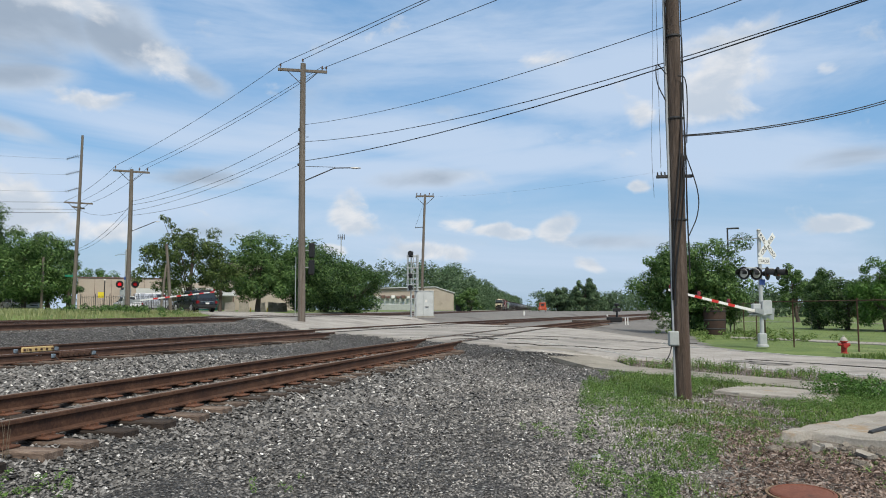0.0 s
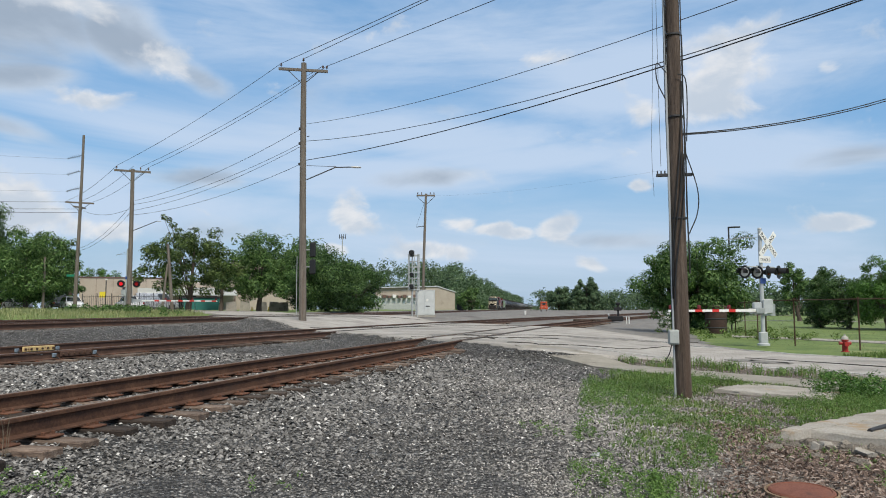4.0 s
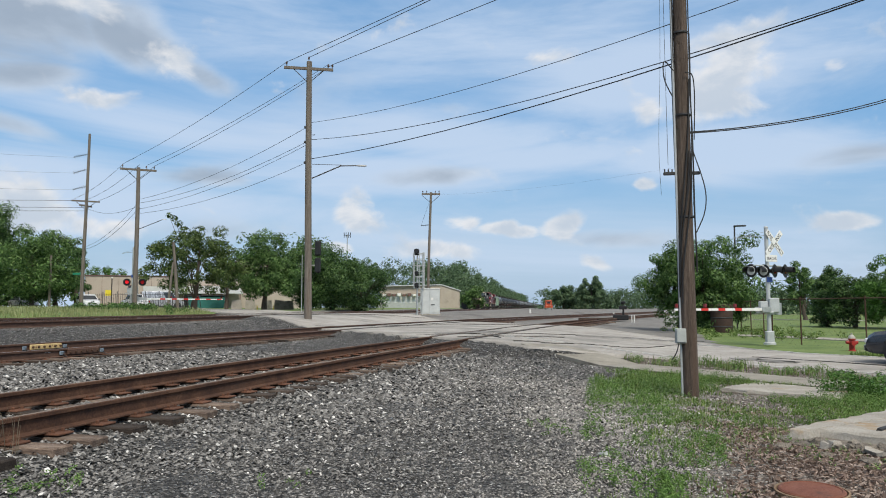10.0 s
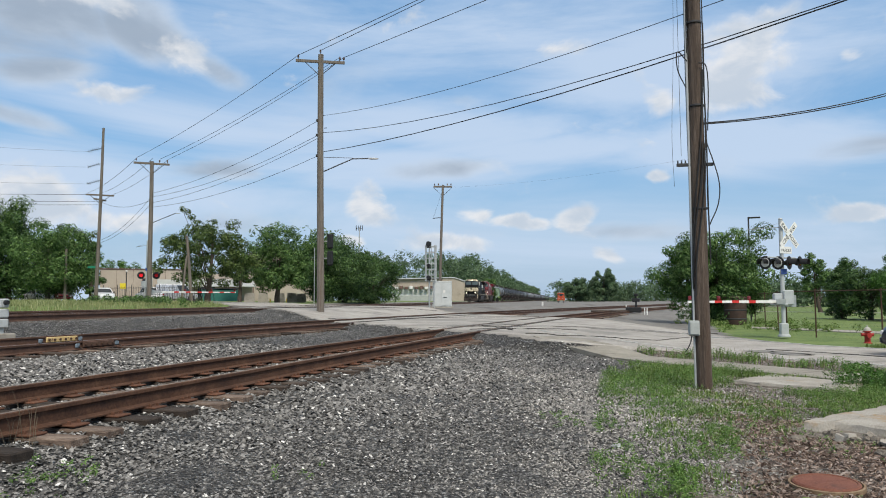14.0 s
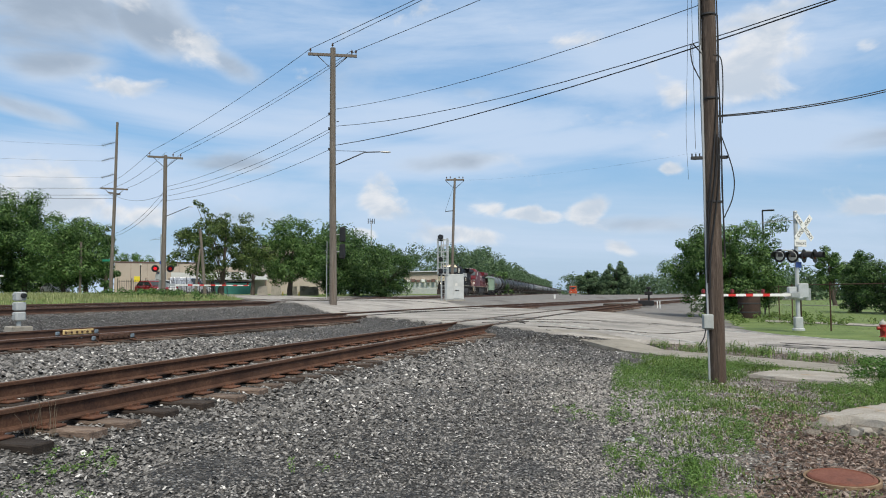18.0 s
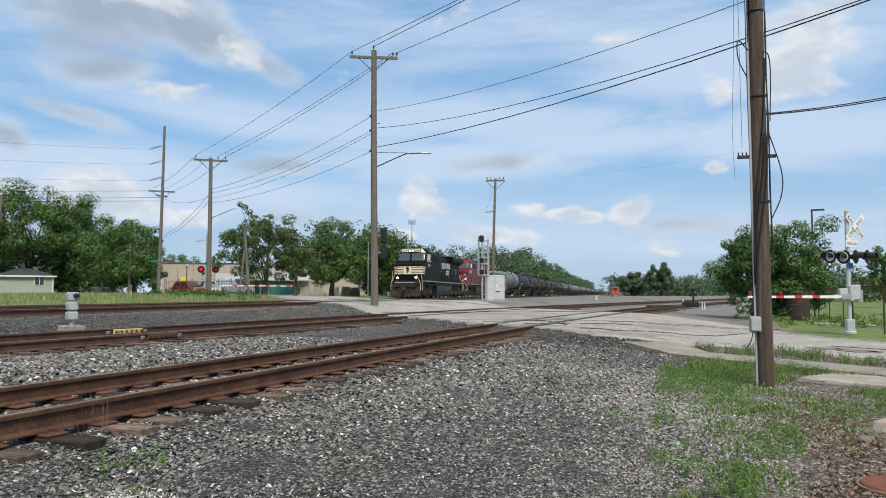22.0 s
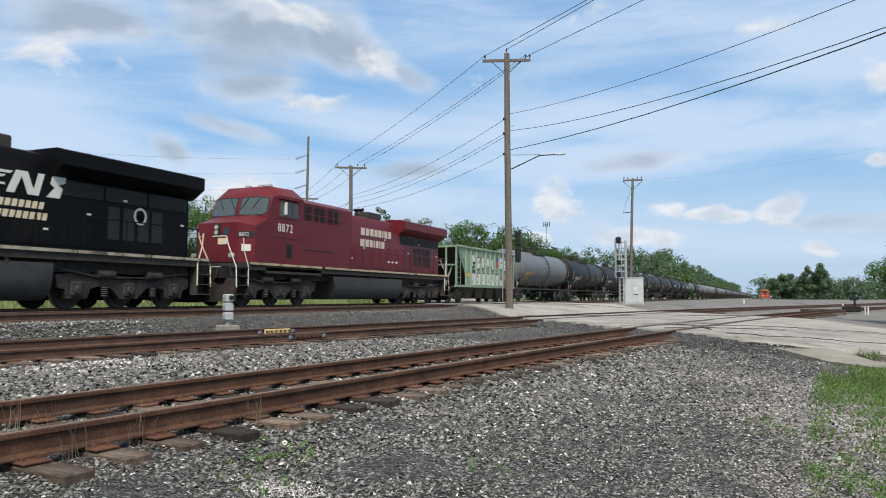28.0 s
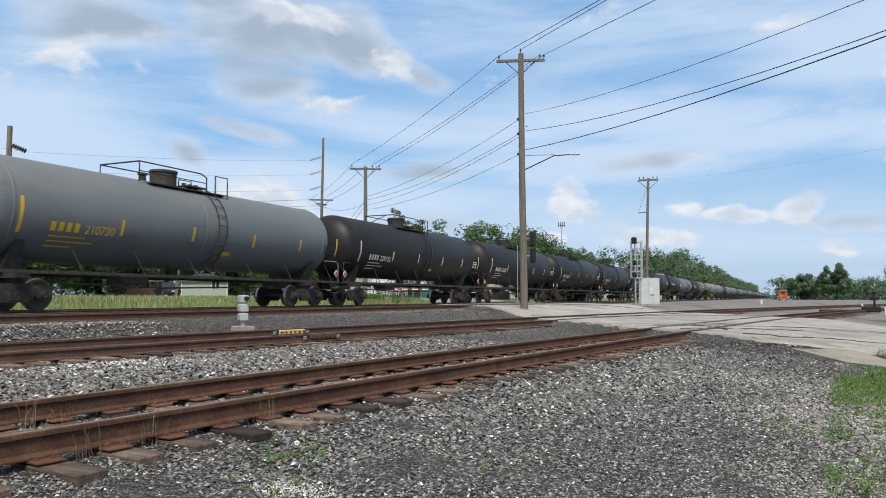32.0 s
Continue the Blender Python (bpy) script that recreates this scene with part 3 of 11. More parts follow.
# worn edge line that sweeps from the footpath's side over the crossing, and one by the far kerb
ribbon("edge_line", wander(16.35, 4.0, 15.9, 14.5, 0.15, 1.0) + wander(15.7, 15.0, 14.6, 20.5, 0.15, 5.0), 0.10, M_PALE_LINE, 0.010)
ribbon("edge_line", wander(21.35, -6.0, 21.5, 13.5, 0.1, 2.0) + wander(21.8, 14.0, 23.6, 21.0, 0.15, 7.0), 0.09, M_PALE_LINE, 0.010)
M_PATCH = material("dark asphalt patch", [(0.16, 0.152, 0.14), (0.25, 0.238, 0.22)], 0.95, 0, 2, 50, 0.5, coord="World", stain=(0.2, 0.19, 0.175), stain_scale=0.8)
for n0, m0, n1, m1, width in ((17.6, 11.0, 17.9, 13.0, 0.5), (20.5, 5.0, 20.6, 8.0, 0.8), (14.2, 22.6, 17.5, 22.9, 0.9), (19.0, 20.6, 23.5, 20.2, 0.7), (17.8, -2.0, 17.7, 2.2, 0.7)):
    pts = wander(n0, m0, n1, m1, 0.3, n0)
    ribbon("patch", pts, [width * max(0.2, 1 + 0.9 * noise.noise(Vector((k * 0.35, n0, 1)))) * min(1.0, 0.2 + 0.3 * min(k, len(pts) - 1 - k)) for k in range(len(pts))], M_PATCH, 0.008)


# ---- railway tracks ----
M_RAIL = material("rusty rail", [(0.036, 0.017, 0.011), (0.08, 0.038, 0.022), (0.15, 0.08, 0.048)], 0.85, 0.1, 3, 40, 0.3, coord="World",
                  stain=(0.07, 0.04, 0.028), stain_scale=1.5)
M_RAIL_TOP = material("brown worn rail head", [(0.10, 0.066, 0.046), (0.17, 0.122, 0.09), (0.25, 0.19, 0.145)], 0.65, 0.2, 4, 40, 0.1, coord="World")
M_RAIL_DARK = material("dark rail", [(0.045, 0.026, 0.02), (0.095, 0.052, 0.036), (0.15, 0.09, 0.065)], 0.8, 0.2, 3, 40, 0.3, coord="World")
M_SHINE = material("worn rail head", [(0.20, 0.165, 0.14), (0.32, 0.28, 0.25)], 0.4, 0.8, 5, 50, 0.05, coord="World")
M_TIE = material("weathered tie", [(0.032, 0.022, 0.017), (0.085, 0.06, 0.046), (0.2, 0.158, 0.125)], 0.95, 0, 5, 50, 0.7, stretch=(0.25, 2, 2), vary=0.75, distance=0.02)
M_PLATE = material("rusty plate", [(0.07, 0.032, 0.02), (0.15, 0.068, 0.04)], 0.9, 0.1, 9, 60, 0.3, vary=0.2)

RAIL_SHAPE = [(-0.07, 0), (-0.07, 0.012), (-0.012, 0.032), (-0.009, 0.13), (-0.036, 0.142), (-0.036, 0.172), (-0.028, 0.18),
              (0.028, 0.18), (0.036, 0.172), (0.036, 0.142), (0.009, 0.13), (0.012, 0.032), (0.07, 0.012), (0.07, 0)]


def rail_mesh(name, line, top, mats):
    """A rail swept along line, a list of (x, y); top(x, y) is the height of its head."""
    bm = bmesh.new()
    rings = []
    for i, (x, y) in enumerate(line):
        a, b = line[max(0, i - 1)], line[min(len(line) - 1, i + 1)]
        d = Vector((b[0] - a[0], b[1] - a[1])).normalized()
        z = top(x, y) - 0.18
        rings.append([(x + d.y * u, y - d.x * u, z + h) for u, h in RAIL_SHAPE])
    vr = loft(bm, rings, True, True)
    bm.faces.ensure_lookup_table()
    for f in bm.faces:
        if f.normal.length == 0:
            f.normal_update()
        c = f.calc_center_median()
        if len(f.verts) == 4 and all(abs(v.co.z - (top(v.co.x, v.co.y))) < 0.004 for v in f.verts):
            f.material_index = 1
    return mesh_of(name, bm, mats, 30)


def track(name, centre, top, y0, y1, mats, label, ties=None, tie_mat=None, super_left=0.0, near_ties=300):
    tr = thing(name, pose(0, 0, 0), label, "railway track", kind="structure")
    step = 1.5
    n = int((y1 - y0) / step)
    for side in (-1, 1):
        line = []
        for i in range(n + 1):
            y = y0 + (y1 - y0) * i / n
            s = (centre(y + 0.1) - centre(y - 0.1)) / 0.2
            k = math.hypot(1, s)
            line.append((centre(y) + side * 0.755 / k, y - side * 0.755 * s / k))
        lift = super_left if side < 0 else 0.0
        part("rail", rail_mesh("rail", line, lambda x, y: top + lift, mats), None, tr)
    if ties:
        made = 0
        bm = bmesh.new()
        tie_len = 2.59
        rbox(bm, -tie_len / 2, tie_len / 2, -0.115, 0.115, -0.17, 0, 0.012)
        tie_me = mesh_of("tie", bm, tie_mat, None)
        bm = bmesh.new()
        rbox(bm, -0.19, 0.19, -0.10, 0.10, 0, 0.02, 0.006)
        for sx, sy in ((-0.1, -0.06), (0.1, 0.06), (-0.1, 0.07), (0.1, -0.06)):
            rbox(bm, sx - 0.016, sx + 0.016, sy - 0.012, sy + 0.012, 0.015, 0.05, 0.005)
        box(bm, -0.075, 0.075, -0.1, 0.1, 0.02, 0.026)
        plate_me = mesh_of("tie_plate", bm, M_PLATE, None)
        # clips that keep the rail from creeping
        y = ties[0]
        rnd = random.Random(5)
        while y < ties[1]:
            x = centre(y)
            if not paved(x, y, 0.4):
                s = (centre(y + 0.1) - centre(y - 0.1)) / 0.2
                ang = -math.degrees(math.atan(s))
                t = part("tie", tie_me, None, tr, at=pose(x + rnd.uniform(-0.06, 0.06), y, top - 0.205 + super_left / 2 + rnd.uniform(-0.015, 0.006), rnd.uniform(-1, 1), 0, ang + rnd.uniform(-1.6, 1.6)))
                if y < ties[2]:
                    for side in (-1, 1):
                        part("tie_plate", plate_me, None, tr, at=pose(x + side * 0.755, y - side * 0.755 * s, top - 0.203 + (super_left if side < 0 else 0), 0, 0, ang + rnd.uniform(-2, 2)))
            y += 0.53 + rnd.uniform(-0.04, 0.04)
    return tr


track("railway_track_one", track_one, 0.53, -8, 170, [M_RAIL, M_RAIL_TOP], "rusty siding track with exposed wooden ties", (-6, 60, 30), M_TIE)
track("railway_track_two", track_two, 0.58, -8, 170, [M_RAIL_DARK, M_SHINE], "dark rusty track with a worn rail head", (-4, 55, 20), M_TIE, 0.06)
track("railway_track_main_near", lambda y: MAIN_NEAR_X, MAIN_RAIL, -30, 1200, [M_RAIL_DARK, M_SHINE], "main line track on raised grey ballast", (-6, 40, 0), M_TIE)
track("railway_track_main_far", lambda y: MAIN_FAR_X, MAIN_RAIL, -60, 1400, [M_RAIL_DARK, M_SHINE], "main line track that the freight train runs on", (-6, 40, 0), M_TIE)


# ---- poles and wires ----
M_POLE = material("weathered pole", [(0.07, 0.058, 0.047), (0.14, 0.12, 0.1), (0.22, 0.195, 0.165)], 0.9, 0, 4, 30, 0.7, stretch=(3, 3, 0.18), stain=(0.11, 0.08, 0.06), stain_scale=1.2, distance=0.02)
M_POLE_NEAR = material("cracked brown pole", [(0.03, 0.021, 0.016), (0.085, 0.062, 0.047), (0.18, 0.14, 0.112)], 0.92, 0, 7, 55, 1.0, stretch=(2.4, 2.4, 0.10), stain=(0.075, 0.045, 0.03), stain_scale=0.9, distance=0.03)
M_WIRE = material("black cable", [(0.012, 0.012, 0.013), (0.03, 0.03, 0.03)], 0.7, 0, 3, 30, 0.0)
M_STEEL = material("galvanised steel", [(0.30, 0.31, 0.31), (0.42, 0.43, 0.43), (0.52, 0.53, 0.53)], 0.5, 0.6, 4, 30, 0.05)
M_DARK_STEEL = material("dark steel", [(0.03, 0.03, 0.032), (0.06, 0.06, 0.06)], 0.6, 0.4, 4, 30, 0.05)
M_GREY_BOX = material("pale grey enamel", [(0.26, 0.28, 0.265), (0.34, 0.36, 0.345), (0.40, 0.42, 0.40)], 0.55, 0, 2, 25, 0.05, stain=(0.33, 0.31, 0.27), stain_scale=1.5, stain_at=0.6)
M_SILVER = material("silver paint", [(0.36, 0.38, 0.38), (0.48, 0.50, 0.50)], 0.5, 0.2, 4, 30, 0.05, stain=(0.3, 0.27, 0.22), stain_scale=2, stain_at=0.62)
M_INK_IRON = material("black glazed insulator", [(0.008, 0.008, 0.009), (0.02, 0.02, 0.02)], 0.4, 0, 4, 30, 0.0)
M_INSULATOR = material("brown insulator", [(0.05, 0.028, 0.02), (0.09, 0.05, 0.035)], 0.3, 0, 4, 30, 0.0)


def shaft_mesh(h, r0, r1, lean=(0, 0), n=14, mat=None):
    bm = bmesh.new()
    rings = []
    rnd = random.Random(h)
    ph = rnd.uniform(0, 6)
    for i in range(9):
        k = i / 8
        r = r0 + (r1 - r0) * k
        cx, cy = lean[0] * k + 0.012 * math.sin(5 * k + ph), lean[1] * k + 0.012 * math.cos(4 * k + ph)
        rings.append([(cx + r * (1 + 0.03 * math.sin(3 * a + ph)) * math.cos(a), cy + r * math.sin(a), -0.3 + (h + 0.3) * k) for a in [2 * math.pi * j / n for j in range(n)]])
    loft(bm, rings, True, True)
    return bm


def pin_insulator(parent, p, s=1.0):
    bm = bmesh.new()
    lathe(bm, [(0.015, 0), (0.015, 0.1 * s), (0.06 * s, 0.11 * s), (0.035 * s, 0.16 * s), (0.055 * s, 0.18 * s), (0.02 * s, 0.25 * s)], 10, 0, "z", p)
    part("insulator", bm, M_INSULATOR, parent)


def crossarm(parent, c, along, length, brace=True):
    """A timber crossarm through c, lying along a level direction."""
    c, u = Vector(c), Vector((*along, 0)).normalized()
    v = Vector((-u.y, u.x, 0))
    bm = bmesh.new()
    rings = []
    for k in (-1, 1):
        o = c + u * (length / 2 * k)
        rings.append([tuple(o + v * a + Vector((0, 0, b))) for a, b in ((-0.055, -0.065), (0.055, -0.065), (0.055, 0.065), (-0.055, 0.065))])
    loft(bm, rings, True, True)
    part("crossarm", bm, M_POLE, parent)
    if brace:
        for k in (-1, 1):
            bm = bmesh.new()
            tube(bm, [tuple(c + u * (0.75 * k) + Vector((0, 0, -0.06))), tuple(c + Vector((0, 0, -0.75)))], 0.02, 5)
            part("brace", bm, M_DARK_STEEL, parent)


def cable(p, q, sag, r=0.012, name="overhead_wire", label="thin dark overhead wire strung between the poles", group="overhead wires"):
    p, q = Vector(p), Vector(q)
    pts = []
    n = 14
    for i in range(n + 1):
        k = i / n
        w = p.lerp(q, k)
        pts.append((w.x, w.y, w.z - 4 * sag * k * (1 - k)))
    bm = bmesh.new()
    tube(bm, pts, r, 5)
    ob = part(name, bm, M_WIRE)
    return tagged(ob, label, "cable", group)


def street_lamp_arm(parent, foot, tip, elbow, thick=0.035, mat=None, head=1.0):
    bm = bmesh.new()
    tube(bm, [foot, tuple(Vector(foot).lerp(Vector(elbow), 0.5)), elbow, tip], thick, 8)
    part("lamp_arm", bm, mat or M_STEEL, parent)
    d = (Vector(tip) - Vector(elbow)).normalized()
    bm = bmesh.new()
    t = Vector(tip)
    rings = []
    for k, w, h in ((0, 0.06, 0.05), (0.25, 0.14, 0.09), (0.75, 0.16, 0.08), (0.95, 0.08, 0.04)):
        k, w, h = k * head, w * head, h * head
        o = t + Vector((d.x, d.y, 0)).normalized() * k
        side = Vector((-d.y, d.x, 0)).normalized()
        rings.append([tuple(o + side * (w * math.cos(a)) + Vector((0, 0, h * math.sin(a)))) for a in [2 * math.pi * j / 10 for j in range(10)]])
    loft(bm, rings, True, True)
    part("lamp_head", bm, M_STEEL, parent)


# the tall pole beside the crossing
AX, AY = -11.95, 35.35
AZ = street_z(AX, AY)
pole_a = thing("utility_pole", pose(AX, AY, AZ), "tall weathered wooden pole with a crossarm and a street lamp arm", "utility pole")
HA = 13.0
part("shaft", shaft_mesh(HA, 0.19, 0.135, (-0.12, 0.05)), M_POLE, pole_a)
dirA = (0.944, 0.33)
crossarm(pole_a, (-0.12, 0.0, 12.62), dirA, 2.45)
for k in (-1.1, 0.98, 1.18):
    pin_insulator(pole_a, (-0.12 + dirA[0] * k, dirA[1] * k, 12.68))
pin_insulator(pole_a, (-0.12, 0, HA))
street_lamp_arm(pole_a, (0.1, 0.03, 7.0), (2.2, 0.74, 7.72), (1.45, 0.5, 7.68), 0.03, M_DARK_STEEL, 0.55)
bm = bmesh.new()
tube(bm, [(0.1, 0.03, 7.72), (1.5, 0.5, 7.72)], 0.014, 5)
part("lamp_feed", bm, M_DARK_STEEL, pole_a)
for z in (9.6, 8.85, 7.8):
    bm = bmesh.new()
    rbox(bm, -0.3, -0.12, -0.08, 0.08, z - 0.06, z + 0.06, 0.015)
    part("wire_clamp", bm, M_DARK_STEEL, pole_a)
bm = bmesh.new()
cyl(bm, (0.12, 0, 9.2), (0.24, 0, 9.2), 0.02, None, 6)
part("bolt", bm, M_DARK_STEEL, pole_a)

# the pole with the equipment cabinet
SX, SY = -9.9, 58.6
pole_s = thing("utility_pole", pose(SX, SY, land_z(SX, SY)), "slender dark wooden pole beside the equipment cabinet", "utility pole")
part("shaft", shaft_mesh(9.9, 0.125, 0.09, (0.3, 0)), M_POLE, pole_s)
crossarm(pole_s, (0.3, 0, 9.75), (1, 0.17), 1.5)
for k in (-0.65, -0.35, 0.35, 0.65):
    pin_insulator(pole_s, (0.3 + k, 0.17 * k, 9.8), 0.9)
bm = bmesh.new()
tube(bm, [(0.2, 0, 7.25), (-0.5, 0, 7.2)], 0.03, 6)
tube(bm, [(-0.5, 0, 7.2), (0.26, 0, 9.4)], 0.01, 4)
part("side_bracket", bm, M_DARK_STEEL, pole_s)
bm = bmesh.new()
rbox(bm, -0.14, -0.06, -0.16, -0.08, -0.1, 2.0, 0.01)
part("white_guard", bm, M_SILVER, pole_s, "white plastic cable guard")

# poles beyond the main line
BX, BY = -27.7, 46.3
pole_b = thing("utility_pole", pose(BX, BY, land_z(BX, BY)), "weathered wooden pole with a crossarm across the main line", "utility pole")
part("shaft", shaft_mesh(9.75, 0.17, 0.12, (-0.05, 0)), M_POLE, pole_b)
crossarm(pole_b, (-0.05, 0, 9.6), (0.85, 0.52), 2.3)
for k in (-1.0, 0.5, 1.0):
    pin_insulator(pole_b, (-0.05 + 0.85 * k, 0.52 * k, 9.66))
street_lamp_arm(pole_b, (0.1, 0.05, 5.55), (1.35, 0.8, 6.25), (0.8, 0.5, 5.95), 0.025, M_DARK_STEEL, 0.3)
TX, TY = -39.5, 57.8
pole_t = thing("transmission_pole", pose(TX, TY, land_z(TX, TY)), "tall wooden pole with slanting insulator strings", "utility pole")
part("shaft", shaft_mesh(15.1, 0.17, 0.10, (0.25, 0)), M_POLE, pole_t)


def strings(parent, x, heights, toward):
    for z in heights:
        bm = bmesh.new()
        a, b = Vector((x, 0, z + 0.12)), Vector((x + toward[0], toward[1], z - 0.28))
        tube(bm, [a, b], 0.02, 5)
        for i in range(6):
            p = a.lerp(b, 0.2 + 0.14 * i)
            w = (b - a).normalized()
            u = w.orthogonal().normalized()
            v = w.cross(u)
            loft(bm, [circle(p, u, v, 0.03, 8), circle(p + w * 0.03, u, v, 0.16, 8), circle(p + w * 0.05, u, v, 0.03, 8)], True, True)
        part("insulator_string", bm, M_INK_IRON, parent)


strings(pole_t, 0.2, (13.25, 11.9, 10.45), (-1.05, -0.5))
crossarm(pole_t, (0.1, 0, 9.25), (0.83, 0.56), 2.2)
crossarm(pole_t, (0.1, 0, 8.85), (0.2, 1.0), 1.3, False)
bm = bmesh.new()
box(bm, -0.85, -0.05, -0.02, 0.02, 2.95, 3.13)
part("street_sign", bm, material("green sign", [(0.01, 0.16, 0.09), (0.02, 0.2, 0.11)], 0.5), pole_t, "green street sign")
UX, UY = -41.2, 28.3
pole_u = thing("transmission_pole", pose(UX, UY, land_z(UX, UY)), "tall wooden pole with slanting insulator strings in the field", "utility pole")
part("shaft", shaft_mesh(10.15, 0.2, 0.14, (0.0, 0)), M_POLE, pole_u)
strings(pole_u, 0.0, (8.95, 7.85, 6.85), (0.8, 0.5))


def short_pole(x, y, h, r, lean, label):
    t = thing("utility_pole", pose(x, y, land_z(x, y)), label, "utility pole")
    part("shaft", shaft_mesh(h, r, r * 0.75, lean), M_POLE, t)
    return t


short_pole(-50.0, 50.6, 8.1, 0.155, (0.5, 0.1), "leaning pale wooden pole in the grass before the trees")
short_pole(-29.08, 54.76, 5.4, 0.14, (-0.46, -0.2), "short wooden pole beside the crossing gate")
short_pole(-29.85, 54.4, 3.8, 0.10, (0.40, 0.1), "leaning wooden brace pole beside the crossing gate")
far_pole = short_pole(-74, 96, 9.5, 0.17, (0, 0), "distant wooden pole with a crossarm behind the trees")
crossarm(far_pole, (0, 0, 8.4), (1, 0.3), 2.4)
short_pole(-52.5, 71.5, 5.6, 0.15, (0, 0), "grey wooden pole at the edge of the trees")

# wires: A to B, B to T, A onward over the camera's side of the street
A = Vector((AX, AY, AZ))
for ka, kb in ((-1.1, -1.0), (0.98, 0.5), (1.18, 1.0)):
    cable(A + Vector((-0.12 + dirA[0] * ka, dirA[1] * ka, 12.9)), (BX + 0.85 * kb, BY + 0.52 * kb, 11.15), 0.25)
for za, zb in ((9.6, 8.55), (8.85, 8.3), (8.7, 7.9), (7.8, 7.6)):
    cable(A + Vector((-0.2, 0, za)), (BX, BY, zb + 0.2), 0.45, 0.011)
for k in (-1, 0, 1):
    cable((BX + 0.85 * k, BY + 0.52 * k, 11.15), (TX + 0.1 + 0.83 * k, TY + 0.56 * k, 10.65), 0.3)
for zb, zt in ((8.55, 6.6), (8.1, 6.4), (8.3, 10.0)):
    cable((BX, BY, zb), (TX + 0.1, TY, zt), 0.5)
def onward(z0, k, through_point, stretch, sag, r):
    p = A + Vector((-0.12 + dirA[0] * k, dirA[1] * k, z0))
    q = p + (Vector(through_point) - p) * stretch
    cable(p, q, sag, r)
onward(12.9, -1.1, (-4.44, 26.0, 12.77), 2.6, 0.05, 0.014)
onward(13.2, 0.0, (-4.2, 26.0, 12.76), 2.6, 0.05, 0.014)
onward(12.9, 1.18, (-2.05, 26.2, 12.6), 2.6, 0.05, 0.014)
for p, q, sag, r in (((-11.85, 35.2, 10.69), (4.33, 16.44, 8.19), 0.4, 0.010), ((-11.85, 35.24, 9.83), (6.1, 14.79, 7.38), 0.55, 0.013), ((-11.85, 35.28, 8.87), (6.51, 15.7, 7.72), 0.4, 0.018)):
    p, q, k = Vector(p), Vector(q), 1.5
    cable(p, p + (q - p) * k + Vector((0, 0, 4 * sag * k * (k - 1))), sag * k * k, r)
for zt, zu in ((14.27, 9.95), (12.92, 8.86), (11.47, 7.85)):
    cable((TX - 0.85, TY - 0.5, zt), (UX + 0.8, UY + 0.5, zu), 0.2, 0.006)
    cable((UX + 0.8, UY + 0.5, zu), (-48.0, -20.0, zu + 1.5), 0.6, 0.006)
for z in (10.6, 10.0, 9.7):
    cable((TX, TY, z), (-95, 38, z + 0.5), 0.5, 0.015)
cable((SX + 0.3, SY, land_z(SX, SY) + 9.7), (6.0, 38.0, 8.4), 0.3, 0.0022)

# the near pole with its cables
PX, PY = 2.2, 12.55
pole_p = thing("utility_pole", pose(PX, PY, 0.0), "cracked brown wooden pole wrapped in cables among the weeds", "utility pole")
part("shaft", shaft_mesh(10.2, 0.122, 0.106, (-0.06, 0.0), 22), M_POLE_NEAR, pole_p, smooth=50)


def on_pole(z, a, gap=0.02):
    k = (z + 0.3) / 10.5
    r = 0.122 + (0.106 - 0.122) * k + gap
    return (-0.06 * k + r * math.cos(a), r * math.sin(a), z)


def eased(pts, n=6):
    """A smooth curve through the points."""
    p = [Vector(q) for q in pts]
    p = [p[0] * 2 - p[1]] + p + [p[-1] * 2 - p[-2]]
    out = []
    for a, b, c, d in zip(p, p[1:], p[2:], p[3:]):
        for i in range(n):
            t = i / n
            out.append(tuple(0.5 * ((2 * b) + (c - a) * t + (2 * a - 5 * b + 4 * c - d) * t * t + (3 * b - a - 3 * c + d) * t ** 3)))
    return out + [tuple(p[-2])]


ANG = math.atan2(-PY, -PX)       # the side that faces the walker
for a0, a1, z0, z1, r, m, nm in ((-1.25, -1.3, 0.0, 10.0, 0.02, M_SILVER, "conduit"), (-1.6, -1.5, 1.1, 10.0, 0.016, M_WIRE, "cable"), (-1.42, -1.0, 1.2, 10.0, 0.012, M_WIRE, "cable"),
                                 (-1.1, 0.9, 1.6, 5.2, 0.012, M_WIRE, "cable"), (-0.9, 1.2, 1.9, 4.4, 0.011, M_WIRE, "cable"), (-0.7, 1.0, 1.5, 3.9, 0.012, M_WIRE, "cable"), (-0.95, 0.6, 1.8, 4.0, 0.010, M_WIRE, "cable"), (1.45, 1.35, 2.9, 10.0, 0.010, M_WIRE, "cable"), (1.5, 1.5, 2.0, 6.0, 0.012, M_WIRE, "cable")):
    bm = bmesh.new()
    pts = []
    for i in range(15):
        k = i / 14
        z = z0 + (z1 - z0) * k
        wav = 0.012 * math.sin(7 * k + a0 * 5)
        pts.append(on_pole(z, ANG + a0 + (a1 - a0) * smooth01(k), r + 0.004 + abs(wav) * (0 if nm == "conduit" else 1)))
    tube(bm, pts, r, 6)
    part(nm, bm, m, pole_p)
